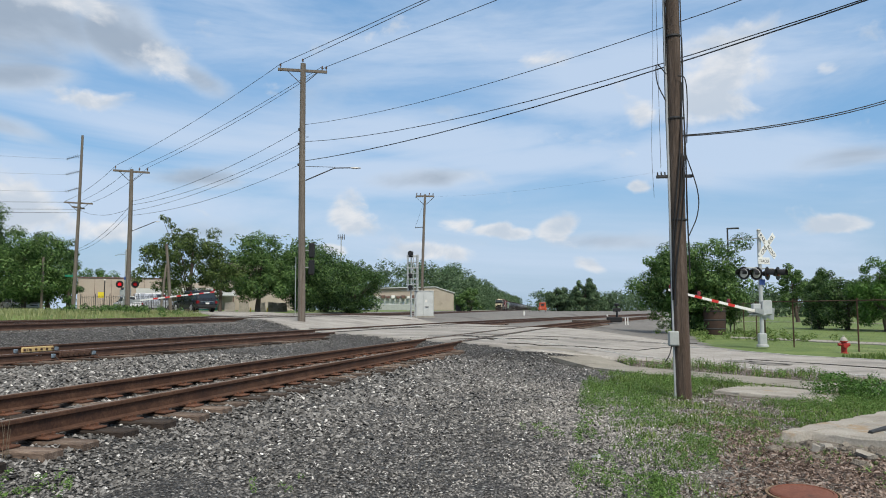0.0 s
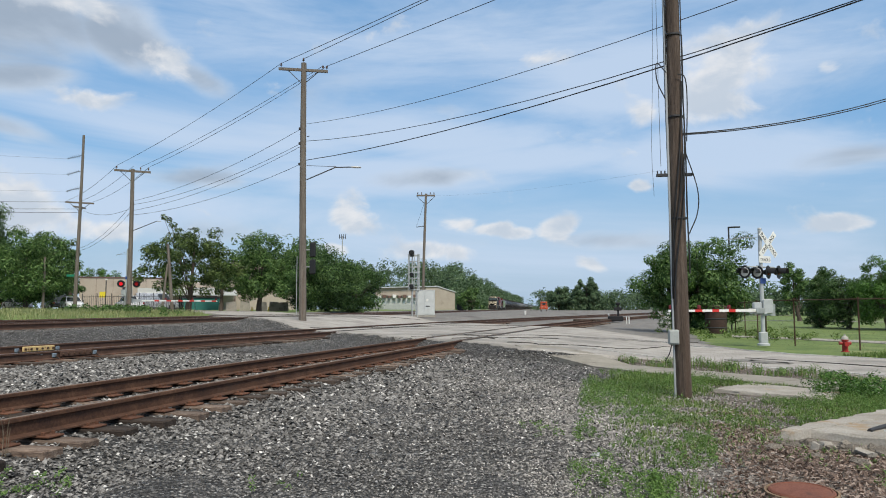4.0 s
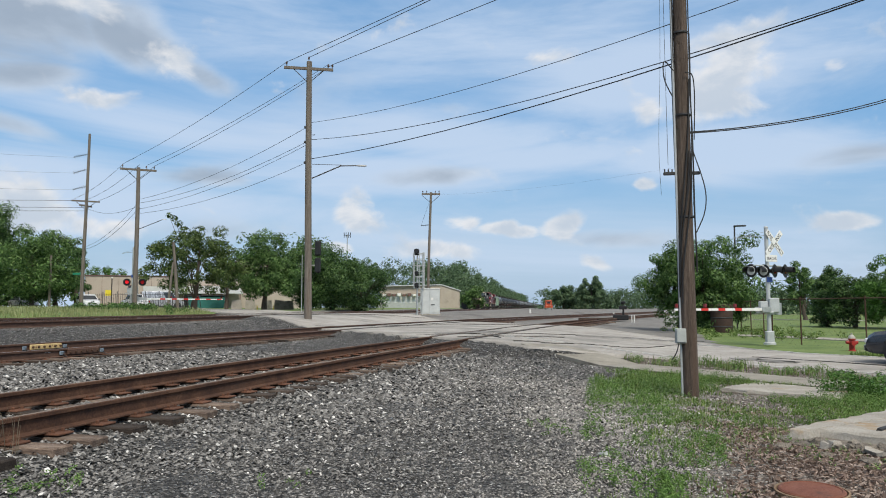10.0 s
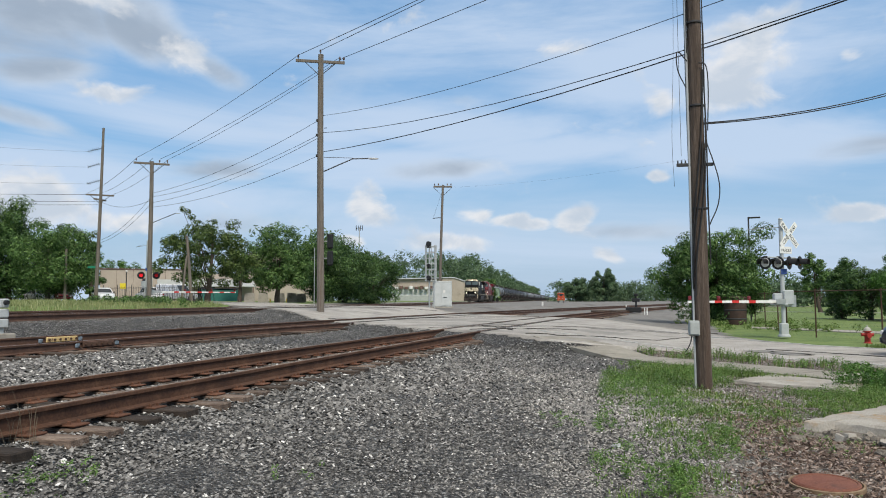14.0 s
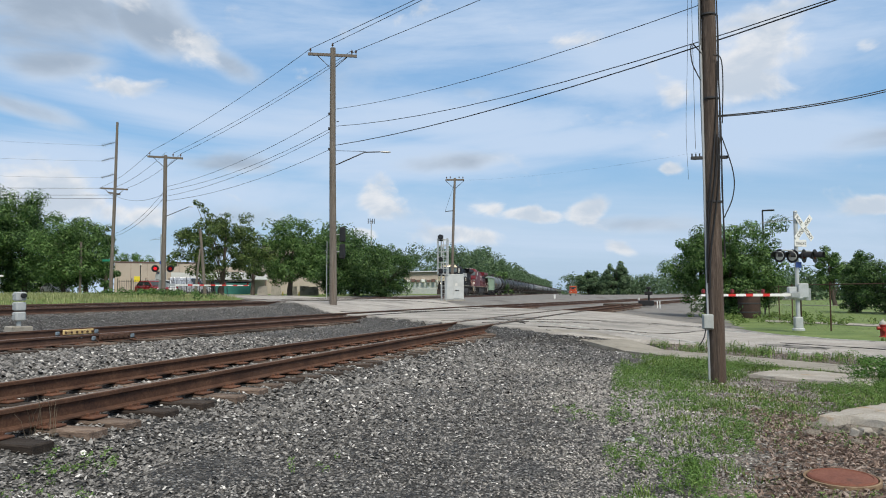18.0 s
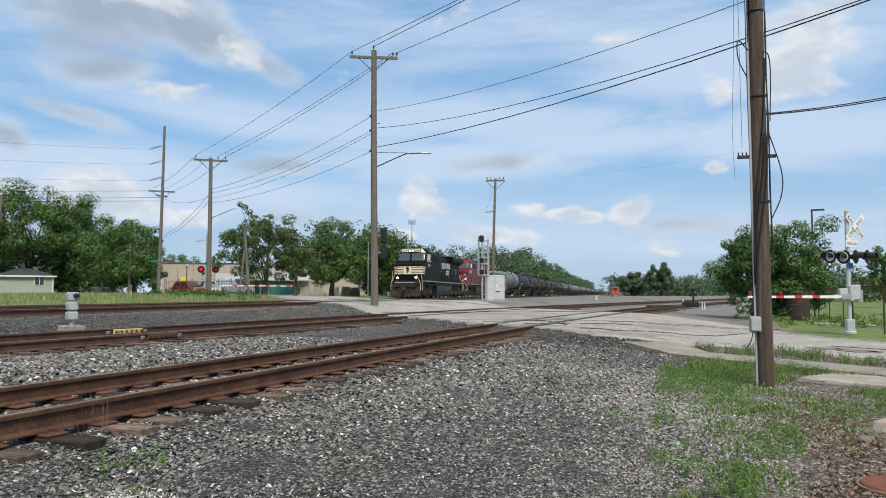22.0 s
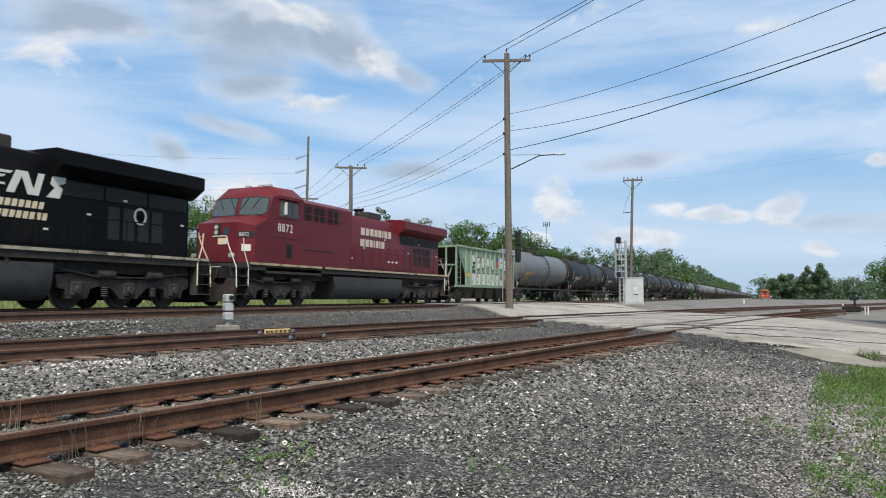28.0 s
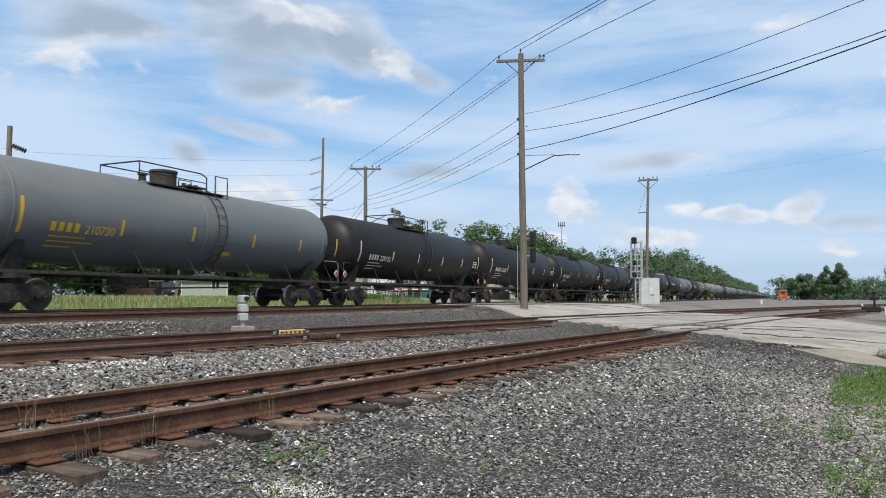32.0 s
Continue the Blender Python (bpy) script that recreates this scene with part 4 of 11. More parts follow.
for pts, r in (([(-0.17, -0.1, 5.35), (-0.33, -0.15, 5.5), (-0.33, -0.15, 5.2), (-0.2, -0.12, 4.9)], 0.014),
               ([(0.0, -0.16, 5.3), (0.12, -0.12, 5.25), (0.16, -0.05, 4.9), (0.14, -0.02, 4.2)], 0.014),
               ([(0.1, -0.04, 4.05), (0.28, -0.06, 3.4), (0.27, -0.06, 3.0), (0.13, -0.05, 2.65)], 0.013),
               ([(-0.33, 0.0, 10), (-0.36, 0.02, 6.0), (-0.42, 0.02, 4.2), (-0.40, 0.02, 3.3)], 0.004),
               ([(-0.3, 0.0, 10), (-0.29, 0.02, 6.0), (-0.28, 0.02, 3.8)], 0.005),
               ([(-0.2, -0.1, 0.86), (-0.24, -0.12, 0.72), (-0.31, -0.12, 0.6)], 0.012)):
    bm = bmesh.new()
    tube(bm, eased(pts), r * 0.7, 6)
    part("cable_loop", bm, M_WIRE, pole_p)
bm = bmesh.new()
rbox(bm, -0.36, 0.22, -0.03, 0.03, 3.62, 3.67, 0.006)
for x in (-0.34, -0.28, -0.22):
    cyl(bm, (x, 0, 3.67), (x, 0, 3.72), 0.012, None, 5)
part("bracket", bm, M_DARK_STEEL, pole_p)
for z in (2.9, 4.6, 6.0, 7.5):
    bm = bmesh.new()
    lathe(bm, [(0.1235 - 0.0016 * z + 0.004, z), (0.1235 - 0.0016 * z + 0.01, z + 0.005), (0.1235 - 0.0016 * z + 0.01, z + 0.03), (0.1235 - 0.0016 * z + 0.004, z + 0.035)], 18, 0, "z", (-0.06 * (z + 0.3) / 10.5, 0, 0))
    part("strap", bm, M_DARK_STEEL, pole_p)
bm = bmesh.new()
c = on_pole(0.98, ANG - 0.75, 0.06)
rbox(bm, c[0] - 0.10, c[0] + 0.06, c[1] - 0.07, c[1] + 0.07, 0.86, 1.1, 0.012)
rbox(bm, c[0] - 0.09, c[0] + 0.05, c[1] - 0.085, c[1] - 0.07, 0.88, 1.08, 0.006)
part("meter_box", bm, M_GREY_BOX, pole_p, "pale grey meter box")
for dz in (0.0, 0.06):
    cable((PX - 0.02, PY - 0.05, 4.3 + dz * 0.3), (9.5, 17.6, 6.75 + dz), 0.28, 0.010)


# ---- buildings, slabs and odd things ----
M_BEIGE = material("beige wall panels", [(0.31, 0.265, 0.215), (0.37, 0.32, 0.262), (0.41, 0.36, 0.298)], 0.8, 0, 0.6, 12, 0.1, stain=(0.29, 0.25, 0.205), stain_scale=0.4, coord="World")
M_SIDING = material("pale green siding", [(0.33, 0.365, 0.31), (0.40, 0.435, 0.375)], 0.8, 0, 0.8, 20, 0.1, coord="World")
M_ROOF_WHITE = material("white metal roof", [(0.50, 0.53, 0.54), (0.62, 0.64, 0.65)], 0.6, 0, 0.8, 20, 0.05, coord="World")
M_ROOF_DARK = material("dark shingle roof", [(0.035, 0.038, 0.045), (0.07, 0.072, 0.08)], 0.9, 0, 3, 25, 0.3, coord="World")
M_TRIM = material("white trim", [(0.6, 0.6, 0.58), (0.72, 0.72, 0.7)], 0.7, 0, 3, 25, 0.05)
M_BROWN = material("brown trim", [(0.10, 0.06, 0.05), (0.16, 0.10, 0.085)], 0.8, 0, 3, 25, 0.05)
M_PANE = glass("dark window pane", (0.03, 0.035, 0.04), 0.08)
M_GREEN_BIN = material("green dumpster paint", [(0.02, 0.12, 0.10), (0.035, 0.17, 0.14)], 0.7, 0, 3, 25, 0.1)


def flat(az, r):
    return r * math.sin(radians(az)), r * math.cos(radians(az))


def facing(az, r, turn=0.0):
    """A place at that bearing whose x runs to the right as seen from the walker, y away."""
    x, y = flat(az, r)
    return pose(x, y, land_z(x, y), 0, 0, -az + turn)


def block(name, parent, x0, x1, y0, y1, z0, z1, mat, r=0.02):
    bm = bmesh.new()
    rbox(bm, x0, x1, y0, y1, z0, z1, r)
    return part(name, bm, mat, parent)


def window_in(parent, x, z, w, h, y, frame_mat=None):
    f = block("window", parent, x - 0.08, x + w + 0.08, y - 0.05, y + 0.02, z - 0.08, z + h + 0.08, frame_mat or M_TRIM)
    block("pane", f, x, x + w / 2 - 0.03, y - 0.07, y - 0.04, z, z + h, M_PANE, 0.004)
    block("pane", f, x + w / 2 + 0.03, x + w, y - 0.07, y - 0.04, z, z + h, M_PANE, 0.004)


# long beige warehouse beyond the main line
wh = thing("warehouse", facing(-31.6, 122), "long low beige warehouse with a dark roof edge and lean-to canopy", "building")
block("wall", wh, -5.4, 7.2, 0, 14, -0.3, 4.75, M_BEIGE)
block("roof_edge", wh, -5.5, 7.3, -0.1, 14.1, 4.75, 4.93, M_BROWN)
for x in (-3.1, -0.8, 1.5, 3.8):
    block("panel_seam", wh, x - 0.02, x + 0.02, -0.02, 0.02, -0.2, 4.74, M_BROWN, 0.004)
window_in(wh, 0.55, 2.3, 0.8, 1.1, -0.01, M_BROWN)
block("wall", wh, 7.22, 17.5, 0.5, 14, -0.3, 4.3, M_BEIGE)
bm = bmesh.new()
loft(bm, [[(2.6, -3.4, 2.15), (17.0, -3.4, 2.15), (17.0, 0.4, 3.3), (2.6, 0.4, 3.3)], [(2.6, -3.4, 2.3), (17.0, -3.4, 2.3), (17.0, 0.4, 3.45), (2.6, 0.4, 3.45)]], True, True)
part("canopy", bm, M_GREY_BOX, wh)
for x in (3.0, 6.4, 9.8, 13.2, 16.6):
    block("canopy_post", wh, x - 0.07, x + 0.07, -3.3, -3.16, -0.3, 2.2, M_BROWN)
block("loading_door", wh, 8.6, 11.2, 0.42, 0.52, -0.2, 2.4, M_ROOF_DARK)
block("loading_door", wh, 12.6, 14.4, 0.42, 0.52, -0.2, 2.3, M_BROWN)
block("door", wh, 4.0, 5.0, -0.06, 0.02, -0.2, 2.0, M_BROWN)
block("wall", wh, 17.5, 27.5, 4.0, 18, -0.3, 7.9, M_BEIGE)
block("roof_edge", wh, 17.4, 27.6, 3.9, 18.1, 7.9, 8.1, M_BROWN)
for i in range(4):
    window_in(wh, 18.4 + i * 2.2, 4.9, 1.3, 1.2, 3.99, M_BROWN)
block("roof_vent", wh, 19.5, 21.0, 8, 9.5, 8.1, 9.0, M_BEIGE)

# gabled warehouse beside the line
g = thing("warehouse", facing(-9.0, 205), "beige gabled warehouse with a white roof and lorry doors", "building")
bm = bmesh.new()
prism(bm, [(-1.2, -0.5), (6.9, -0.5), (6.9, 4.75), (2.0, 6.35), (-1.2, 6.2)], 0, 34, "y")
part("wall", bm, M_BEIGE, g)
bm = bmesh.new()
loft(bm, [[(-15.5, -0.3, 6.0), (2.0, -0.3, 6.38), (7.2, -0.3, 4.72), (7.2, -0.3, 4.9), (2.0, -0.3, 6.58), (-15.5, -0.3, 6.2)], [(-15.5, 34, 6.0), (2.0, 34, 6.38), (7.2, 34, 4.72), (7.2, 34, 4.9), (2.0, 34, 6.58), (-15.5, 34, 6.2)]], True, True)
part("roof", bm, M_ROOF_WHITE, g)
block("wall", g, -15.3, -1.2, 0.6, 34, 3.9, 6.05, M_BEIGE)
block("wall", g, -15.3, -1.2, 1.2, 34, -0.5, 3.9, M_ROOF_WHITE)
for i in range(5):
    block("lorry_door", g, -14.6 + i * 2.6, -12.6 + i * 2.6, 1.05, 1.2, 0.4, 2.9, M_TRIM)
for i in range(9):
    block("stacked_crate", g, -14.5 + i * 1.4, -13.5 + i * 1.4, -0.4, 0.6, 3.3, 3.9 + 0.25 * (i % 2), M_BROWN if i % 3 else M_TRIM)
block("fence_panel", g, -15.3, -1.0, -6.0, -5.9, -0.5, 1.5, M_GREY_BOX)
tk = thing("storage_tank", facing(-6.55, 206), "dark round storage tank lying beside the warehouse", "tank")
bm = bmesh.new()
lathe(bm, [(0.05, 0), (1.4, 0.1), (1.5, 0.4), (1.5, 9), (1.4, 9.3), (0.05, 9.4)], 20, 0, "y", (0, 0, 1.2))
part("shell", bm, M_ROOF_DARK, tk)
block("cradle", tk, -1.2, 1.2, 1.0, 1.5, -0.4, 0.5, M_GREY_BOX)


# small houses across the field
def house(az, r, w, depth, h, peak, label, turn, wall, windows):
    t = thing("house", facing(az, r, turn), label, "house")
    block("wall", t, -w / 2, w / 2, 0, depth, -0.3, h, wall)
    for i in range(int(h / 0.22)):
        block("siding_board", t, -w / 2 - 0.01, w / 2 + 0.01, -0.03, 0.0, 0.05 + i * 0.22, 0.25 + i * 0.22, wall, 0.008)
    bm = bmesh.new()
    o = 0.35
    loft(bm, [[(-w / 2 - o, -o, h), (w / 2 + o, -o, h), (w / 2 + o, depth + o, h), (-w / 2 - o, depth + o, h)],
              [(-w * 0.12, depth * 0.45, h + peak), (w * 0.12, depth * 0.45, h + peak), (w * 0.12, depth * 0.55, h + peak), (-w * 0.12, depth * 0.55, h + peak)]], True, True)
    part("roof", bm, M_ROOF_DARK, t)
    block("fascia", t, -w / 2 - o, w / 2 + o, -o - 0.03, -o + 0.02, h - 0.16, h + 0.02, M_TRIM)
    for s in (-1, 1):
        block("corner_board", t, s * w / 2 - 0.07, s * w / 2 + 0.07, -0.05, 0.05, 0, h, M_TRIM)
    for x, z, ww, hh in windows:
        window_in(t, x, z, ww, hh, -0.03)
    return t


house(-42.7, 98, 5.5, 6, 2.15, 0.95, "small pale green house with a dark hipped roof", 4, M_SIDING, [(0.9, 1.1, 0.9, 1.0)])
house(-46.7, 110, 3.9, 6, 2.3, 1.1, "small weathered beige house behind the field", -6, M_BEIGE, [(-0.4, 1.2, 0.8, 0.8)])
yard_wall = block("yard_fence", None, -3.2, 3.2, 0, 0.12, 0, 1.25, M_BROWN)
yard_wall.matrix_basis = facing(-47.2, 106)
tagged(yard_wall, "low brown board fence before the beige house", "fence")

# dumpsters, blocks and yard things by the far side of the crossing
for az, r, w in ((-25.6, 88, 2.4), (-26.6, 92, 1.9)):
    d = thing("dumpster", facing(az, r, 5), "green metal dumpster beside the warehouse", "dumpster", "dumpsters")
    bm = bmesh.new()
    loft(bm, [[(-w / 2, 0, 0.1), (w / 2, 0, 0.1), (w / 2, 1.4, 0.1), (-w / 2, 1.4, 0.1)], [(-w / 2 - 0.15, -0.15, 1.35), (w / 2 + 0.15, -0.15, 1.35), (w / 2 + 0.15, 1.5, 1.6), (-w / 2 - 0.15, 1.5, 1.6)]], True, True)
    part("bin", bm, M_GREEN_BIN, d)
    block("lid", d, -w / 2 - 0.18, w / 2 + 0.18, -0.2, 1.55, 1.5, 1.58, M_ROOF_DARK)
    for s in (-1, 1):
        block("lift_pocket", d, s * (w / 2 + 0.1) - 0.06, s * (w / 2 + 0.1) + 0.06, 0.1, 1.2, 0.7, 0.9, M_GREEN_BIN)
for i, az in enumerate((-23.9, -22.9, -21.7, -20.8, -20.1)):
    b = thing("concrete_barrier", facing(az, 84 + i), "weathered concrete barrier block below the trees", "barrier", "concrete barriers")
    bm = bmesh.new()
    loft(bm, [[(-0.6, 0, -0.2), (0.6, 0, -0.2), (0.6, 0.6, -0.2), (-0.6, 0.6, -0.2)], [(-0.5, 0.1, 1.0 + 0.1 * (i % 2)), (0.5, 0.1, 1.05), (0.5, 0.5, 1.05), (-0.5, 0.5, 1.0)]], True, True)
    part("block", bm, M_CONCRETE, b)
for i, az in enumerate((-22.4, -21.2)):
    b = thing("bollard", facing(az, 82), "short yellow bollard beside the barrier blocks", "bollard", "bollards")
    bm = bmesh.new()
    lathe(bm, [(0.07, -0.2), (0.07, 0.4), (0.04, 0.46)], 12, 0, "z")
    part("post", bm, material("bollard yellow", [(0.5, 0.36, 0.06), (0.6, 0.45, 0.1)], 0.7) if i == 0 else bpy.data.materials["bollard yellow"], b)
pf = thing("picket_fence", pose(0, 0, 0), "dark iron picket fence before the warehouse", "fence")
for i in range(64):
    x, y = flat(-33.9 + i * 0.115, 101 - 0.25 * i)
    z = land_z(x, y)
    bm = bmesh.new()
    cyl(bm, (x, y, z - 0.1), (x, y, z + (2.0 if i % 8 == 0 else 1.75)), 0.05 if i % 8 == 0 else 0.02, None, 5)
    part("post" if i % 8 == 0 else "picket", bm, M_DARK_STEEL, pf)
for h in (0.25, 1.6):
    bm = bmesh.new()
    tube(bm, [(*flat(-33.9 + i * 0.115, 101 - 0.25 * i), land_z(*flat(-33.9 + i * 0.115, 101 - 0.25 * i)) + h) for i in range(0, 64, 7)], 0.025, 4)
    part("rail", bm, M_DARK_STEEL, pf)
ys = thing("warning_sign", facing(-32.6, 99), "yellow warning sign on a dark post with a lamp on top", "sign")
bm = bmesh.new()
cyl(bm, (0.3, 0, -0.2), (0.3, 0, 3.6), 0.06, None, 8)
part("post", bm, M_DARK_STEEL, ys)
bm = bmesh.new()
rbox(bm, -0.4, 0.25, -0.1, -0.07, 1.5, 2.2, 0.01)
part("plate", bm, material("yellow sign", [(0.6, 0.48, 0.02), (0.7, 0.58, 0.04)], 0.5), ys)
bm = bmesh.new()
lathe(bm, [(0.02, 3.6), (0.14, 3.66), (0.14, 3.74), (0.03, 3.8)], 10, 0, "z", (0.3, 0, 0))
part("lamp", bm, M_TRIM, ys)

# tall lamp post behind the bushy tree, cell mast far off
lp = thing("lamp_post", facing(13.2, 52), "dark square lamp post above the bushy tree", "lamp post")
bm = bmesh.new()
rbox(bm, -0.05, 0.05, -0.05, 0.05, -0.2, 6.75, 0.02)
part("post", bm, M_DARK_STEEL, lp)
bm = bmesh.new()
rbox(bm, -0.05, 0.72, -0.14, 0.14, 6.70, 6.79, 0.03)
part("lamp_head", bm, M_DARK_STEEL, lp)
cm = thing("cell_mast", facing(-15.75, 230), "distant cell mast with antenna arms", "mast")
bm = bmesh.new()
cyl(bm, (0, 0, 0), (0, 0, 22.6), 0.22, 0.14, 10)
part("mast", bm, M_STEEL, cm)
for k in (-0.95, -0.35, 0.35, 0.95):
    bm = bmesh.new()
    rbox(bm, k - 0.1, k + 0.1, -0.2, 0.2, 21.6, 23.2, 0.05)
    part("antenna", bm, M_DARK_STEEL, cm)
bm = bmesh.new()
tube(bm, [(-1.05, 0, 22.2), (1.05, 0, 22.2)], 0.07, 6)
part("antenna_arm", bm, M_DARK_STEEL, cm)
pyl = thing("pylon", facing(6.85, 700), "distant steel lattice pylon above the woods", "pylon")
for s in (-1, 1):
    bm = bmesh.new()
    tube(bm, [(s * 2.2, 0, 0), (s * 0.4, 0, 22), (0, 0, 27)], 0.25, 4)
    part("leg", bm, M_STEEL, pyl)
for z, w in ((14, 4.5), (18, 3.8), (22, 3.0)):
    bm = bmesh.new()
    tube(bm, [(-w, 0, z), (0, 0, z + 0.8), (w, 0, z)], 0.2, 4)
    part("arm", bm, M_STEEL, pyl)

# rusty round bin and pale flowers beside the bushy tree
tb = thing("rusty_tank", pose(9.6, 44.6, 0), "rusty brown round steel tank beside the drive", "tank")
bm = bmesh.new()
lathe(bm, [(0.58, 0), (0.6, 0.05), (0.6, 1.5), (0.63, 1.53), (0.6, 1.58), (0.1, 1.66)], 28, 0, "z")
part("shell", bm, material("dark rusted shell", [(0.03, 0.02, 0.016), (0.075, 0.045, 0.034)], 0.9, 0, 4, 30, 0.2), tb)
for i in range(3):
    bm = bmesh.new()
    lathe(bm, [(0.6, 0.3 + i * 0.5), (0.62, 0.32 + i * 0.5), (0.62, 0.36 + i * 0.5), (0.6, 0.38 + i * 0.5)], 28, 0, "z")
    part("hoop", bm, M_DARK_STEEL, tb)

fl = thing("flowering_shrub", pose(6.55, 43.2, 0.0), "small shrub with a clump of white blossom below the bushy tree", "shrub")
frng = np.random.default_rng(55)
FLOWER_SPOTS = [(0.25 * math.cos(i * 2.4) * (1 + 0.3 * (i % 3)), 0.25 * math.sin(i * 2.4), 0.5 + 0.13 * (i % 6)) for i in range(14)]

# lawn paths
for label, az0, az1, e0, e1, wd in (("pale drive crossing the mown lawn", 13.2, 27.0, 41.0, 33.5, 2.2), ("pale path at the back of the lawn", 13.0, 28.0, 96.0, 84.0, 2.5)):
    bm = bmesh.new()
    rows = []
    for i in range(15):
        k = i / 14
        r = e0 + (e1 - e0) * k
        x, y = flat(az0 + (az1 - az0) * k, r)
        u = Vector((x, y, 0)).normalized()
        z = land_z(x, y) + 0.03
        rows.append([(x - u.x * wd / 2, y - u.y * wd / 2, z - 0.1), (x - u.x * wd / 2, y - u.y * wd / 2, z), (x + u.x * wd / 2, y + u.y * wd / 2, z), (x + u.x * wd / 2, y + u.y * wd / 2, z - 0.1)])
    loft(bm, rows, True, True)
    ob = part("drive", bm, M_CONCRETE)
    tagged(ob, label, "drive", kind="structure")

# broken concrete slabs in the weeds
M_SLAB = material("weathered slab", [(0.22, 0.2, 0.17), (0.32, 0.297, 0.26), (0.43, 0.405, 0.36)], 0.92, 0, 2.5, 45, 0.6, stain=(0.30, 0.20, 0.10), stain_scale=1.6, stain_at=0.56, coord="World", distance=0.02)
M_ROUGH = material("crumbling concrete", [(0.10, 0.085, 0.07), (0.20, 0.175, 0.145), (0.32, 0.285, 0.24)], 0.95, 0, 8, 50, 1.0, coord="World", distance=0.05)


def rough_slab(outline, z0, z1, seed, bow=0.03):
    """A flat slab with chipped, uneven edges."""
    rnd = random.Random(seed)
    pts = []
    for (x0, y0), (x1, y1) in zip(outline, outline[1:] + outline[:1]):
        n = max(2, int(math.hypot(x1 - x0, y1 - y0) / 0.12))
        for i in range(n):
            k = i / n
            pts.append((x0 + (x1 - x0) * k + rnd.uniform(-bow, bow), y0 + (y1 - y0) * k + rnd.uniform(-bow, bow)))
    c = (sum(p[0] for p in pts) / len(pts), sum(p[1] for p in pts) / len(pts))
    shrink = lambda f, z: [(c[0] + (p[0] - c[0]) * f, c[1] + (p[1] - c[1]) * f, z + rnd.uniform(-0.008, 0.008)) for p in pts]
    bm = bmesh.new()
    loft(bm, [shrink(1.02, z0), shrink(1.0, (z0 + z1) / 2), shrink(1.0, z1 - 0.02), shrink(0.985, z1)], True, True)
    return bm


s1 = thing("concrete_slab", pose(0, 0, 0), "long weathered concrete slab lying in the weeds", "concrete slab")
part("slab", rough_slab([(2.85, 13.55), (4.35, 12.3), (4.85, 13.4), (3.75, 14.75)], -0.06, 0.05, 1), M_SLAB, s1)
part("slab_edge", rough_slab([(2.8, 13.2), (4.35, 11.95), (4.36, 12.22), (2.85, 13.5)], -0.06, 0.02, 5), M_ROUGH, s1)
s2 = thing("concrete_platform", pose(0, 0, 0), "low old concrete platform with a crumbling edge", "concrete platform")
part("slab", rough_slab([(2.74, 8.74), (3.42, 8.22), (4.9, 7.0), (6.6, 8.6), (4.95, 10.7), (3.85, 9.8), (2.98, 9.0)], -0.02, 0.125, 2, 0.022), M_SLAB, s2)
part("ledge", rough_slab([(2.5, 8.6), (2.72, 8.52), (3.95, 9.62), (4.95, 10.72), (4.85, 10.95), (3.75, 9.85)], 0.0, 0.135, 6, 0.03), M_SLAB, s2)
part("footing", rough_slab([(2.36, 8.7), (2.5, 8.3), (3.2, 7.82), (4.75, 6.6), (6.7, 8.4), (4.95, 10.8), (3.7, 9.9)], -0.1, 0.035, 3, 0.06), M_ROUGH, s2)
part("inset_slab", rough_slab([(3.55, 8.62), (4.4, 8.0), (5.3, 8.75), (4.4, 9.6)], 0.11, 0.136, 4, 0.006), M_GREY_BOX, s2)
bm = bmesh.new()
tube(bm, [(3.42, 8.62, 0.127), (3.85, 9.05, 0.13), (4.4, 9.6, 0.127)], [0.03, 0.045, 0.03], 5)
part("tar_seam", bm, M_DARK_STEEL, s2)
for i, (x, y, s) in enumerate(((2.3, 8.1, 0.08), (2.55, 7.7, 0.07), (2.2, 8.55, 0.05), (2.85, 7.4, 0.08), (2.2, 7.75, 0.04))):
    bm = bmesh.new()
    rnd = random.Random(i)
    rbox(bm, -s, s, -s * 0.7, s * 0.7, -0.03, s * 0.7, s * 0.3)
    for v in bm.verts:
        v.co += Vector((rnd.uniform(-1, 1), rnd.uniform(-1, 1), rnd.uniform(-1, 1))) * s * 0.15
    ob = part("concrete_chunk", bm, M_ROUGH, at=pose(x, y, 0, 0, 0, 40 * i))
    tagged(ob, "broken chunk of concrete beside the platform", "concrete chunk", "concrete chunks")
rnd = random.Random(77)
for i in range(54):
    k = rnd.uniform(0.0, 1.25)
    x, y = 2.5 + 1.6 * k + rnd.uniform(-0.1, 0.14), 8.42 - 1.25 * k + rnd.uniform(-0.12, 0.14)
    r = rnd.uniform(0.025, 0.085)
    bm = bmesh.new()
    rbox(bm, -r, r, -r * 0.7, r * 0.7, -r * 0.4, r * 0.55, r * 0.25)
    for v in bm.verts:
        v.co += Vector((rnd.uniform(-1, 1), rnd.uniform(-1, 1), rnd.uniform(-1, 1))) * r * 0.25
    part("rubble", bm, M_ROUGH if i % 3 else M_SLAB, s2, at=pose(x, y, 0.03, rnd.uniform(-25, 25), rnd.uniform(-25, 25), rnd.uniform(0, 360)))
mh = thing("manhole_cover", pose(1.94, 6.16, 0.03, 2, -1, 0) @ Matrix.Scale(0.8, 4), "rusty round steel manhole cover in the dirt", "manhole cover")
bm = bmesh.new()
lathe(bm, [(0.30, -0.05), (0.30, 0.015), (0.285, 0.028), (0.268, 0.03), (0.262, 0.022), (0.01, 0.024)], 40, 0, "z")
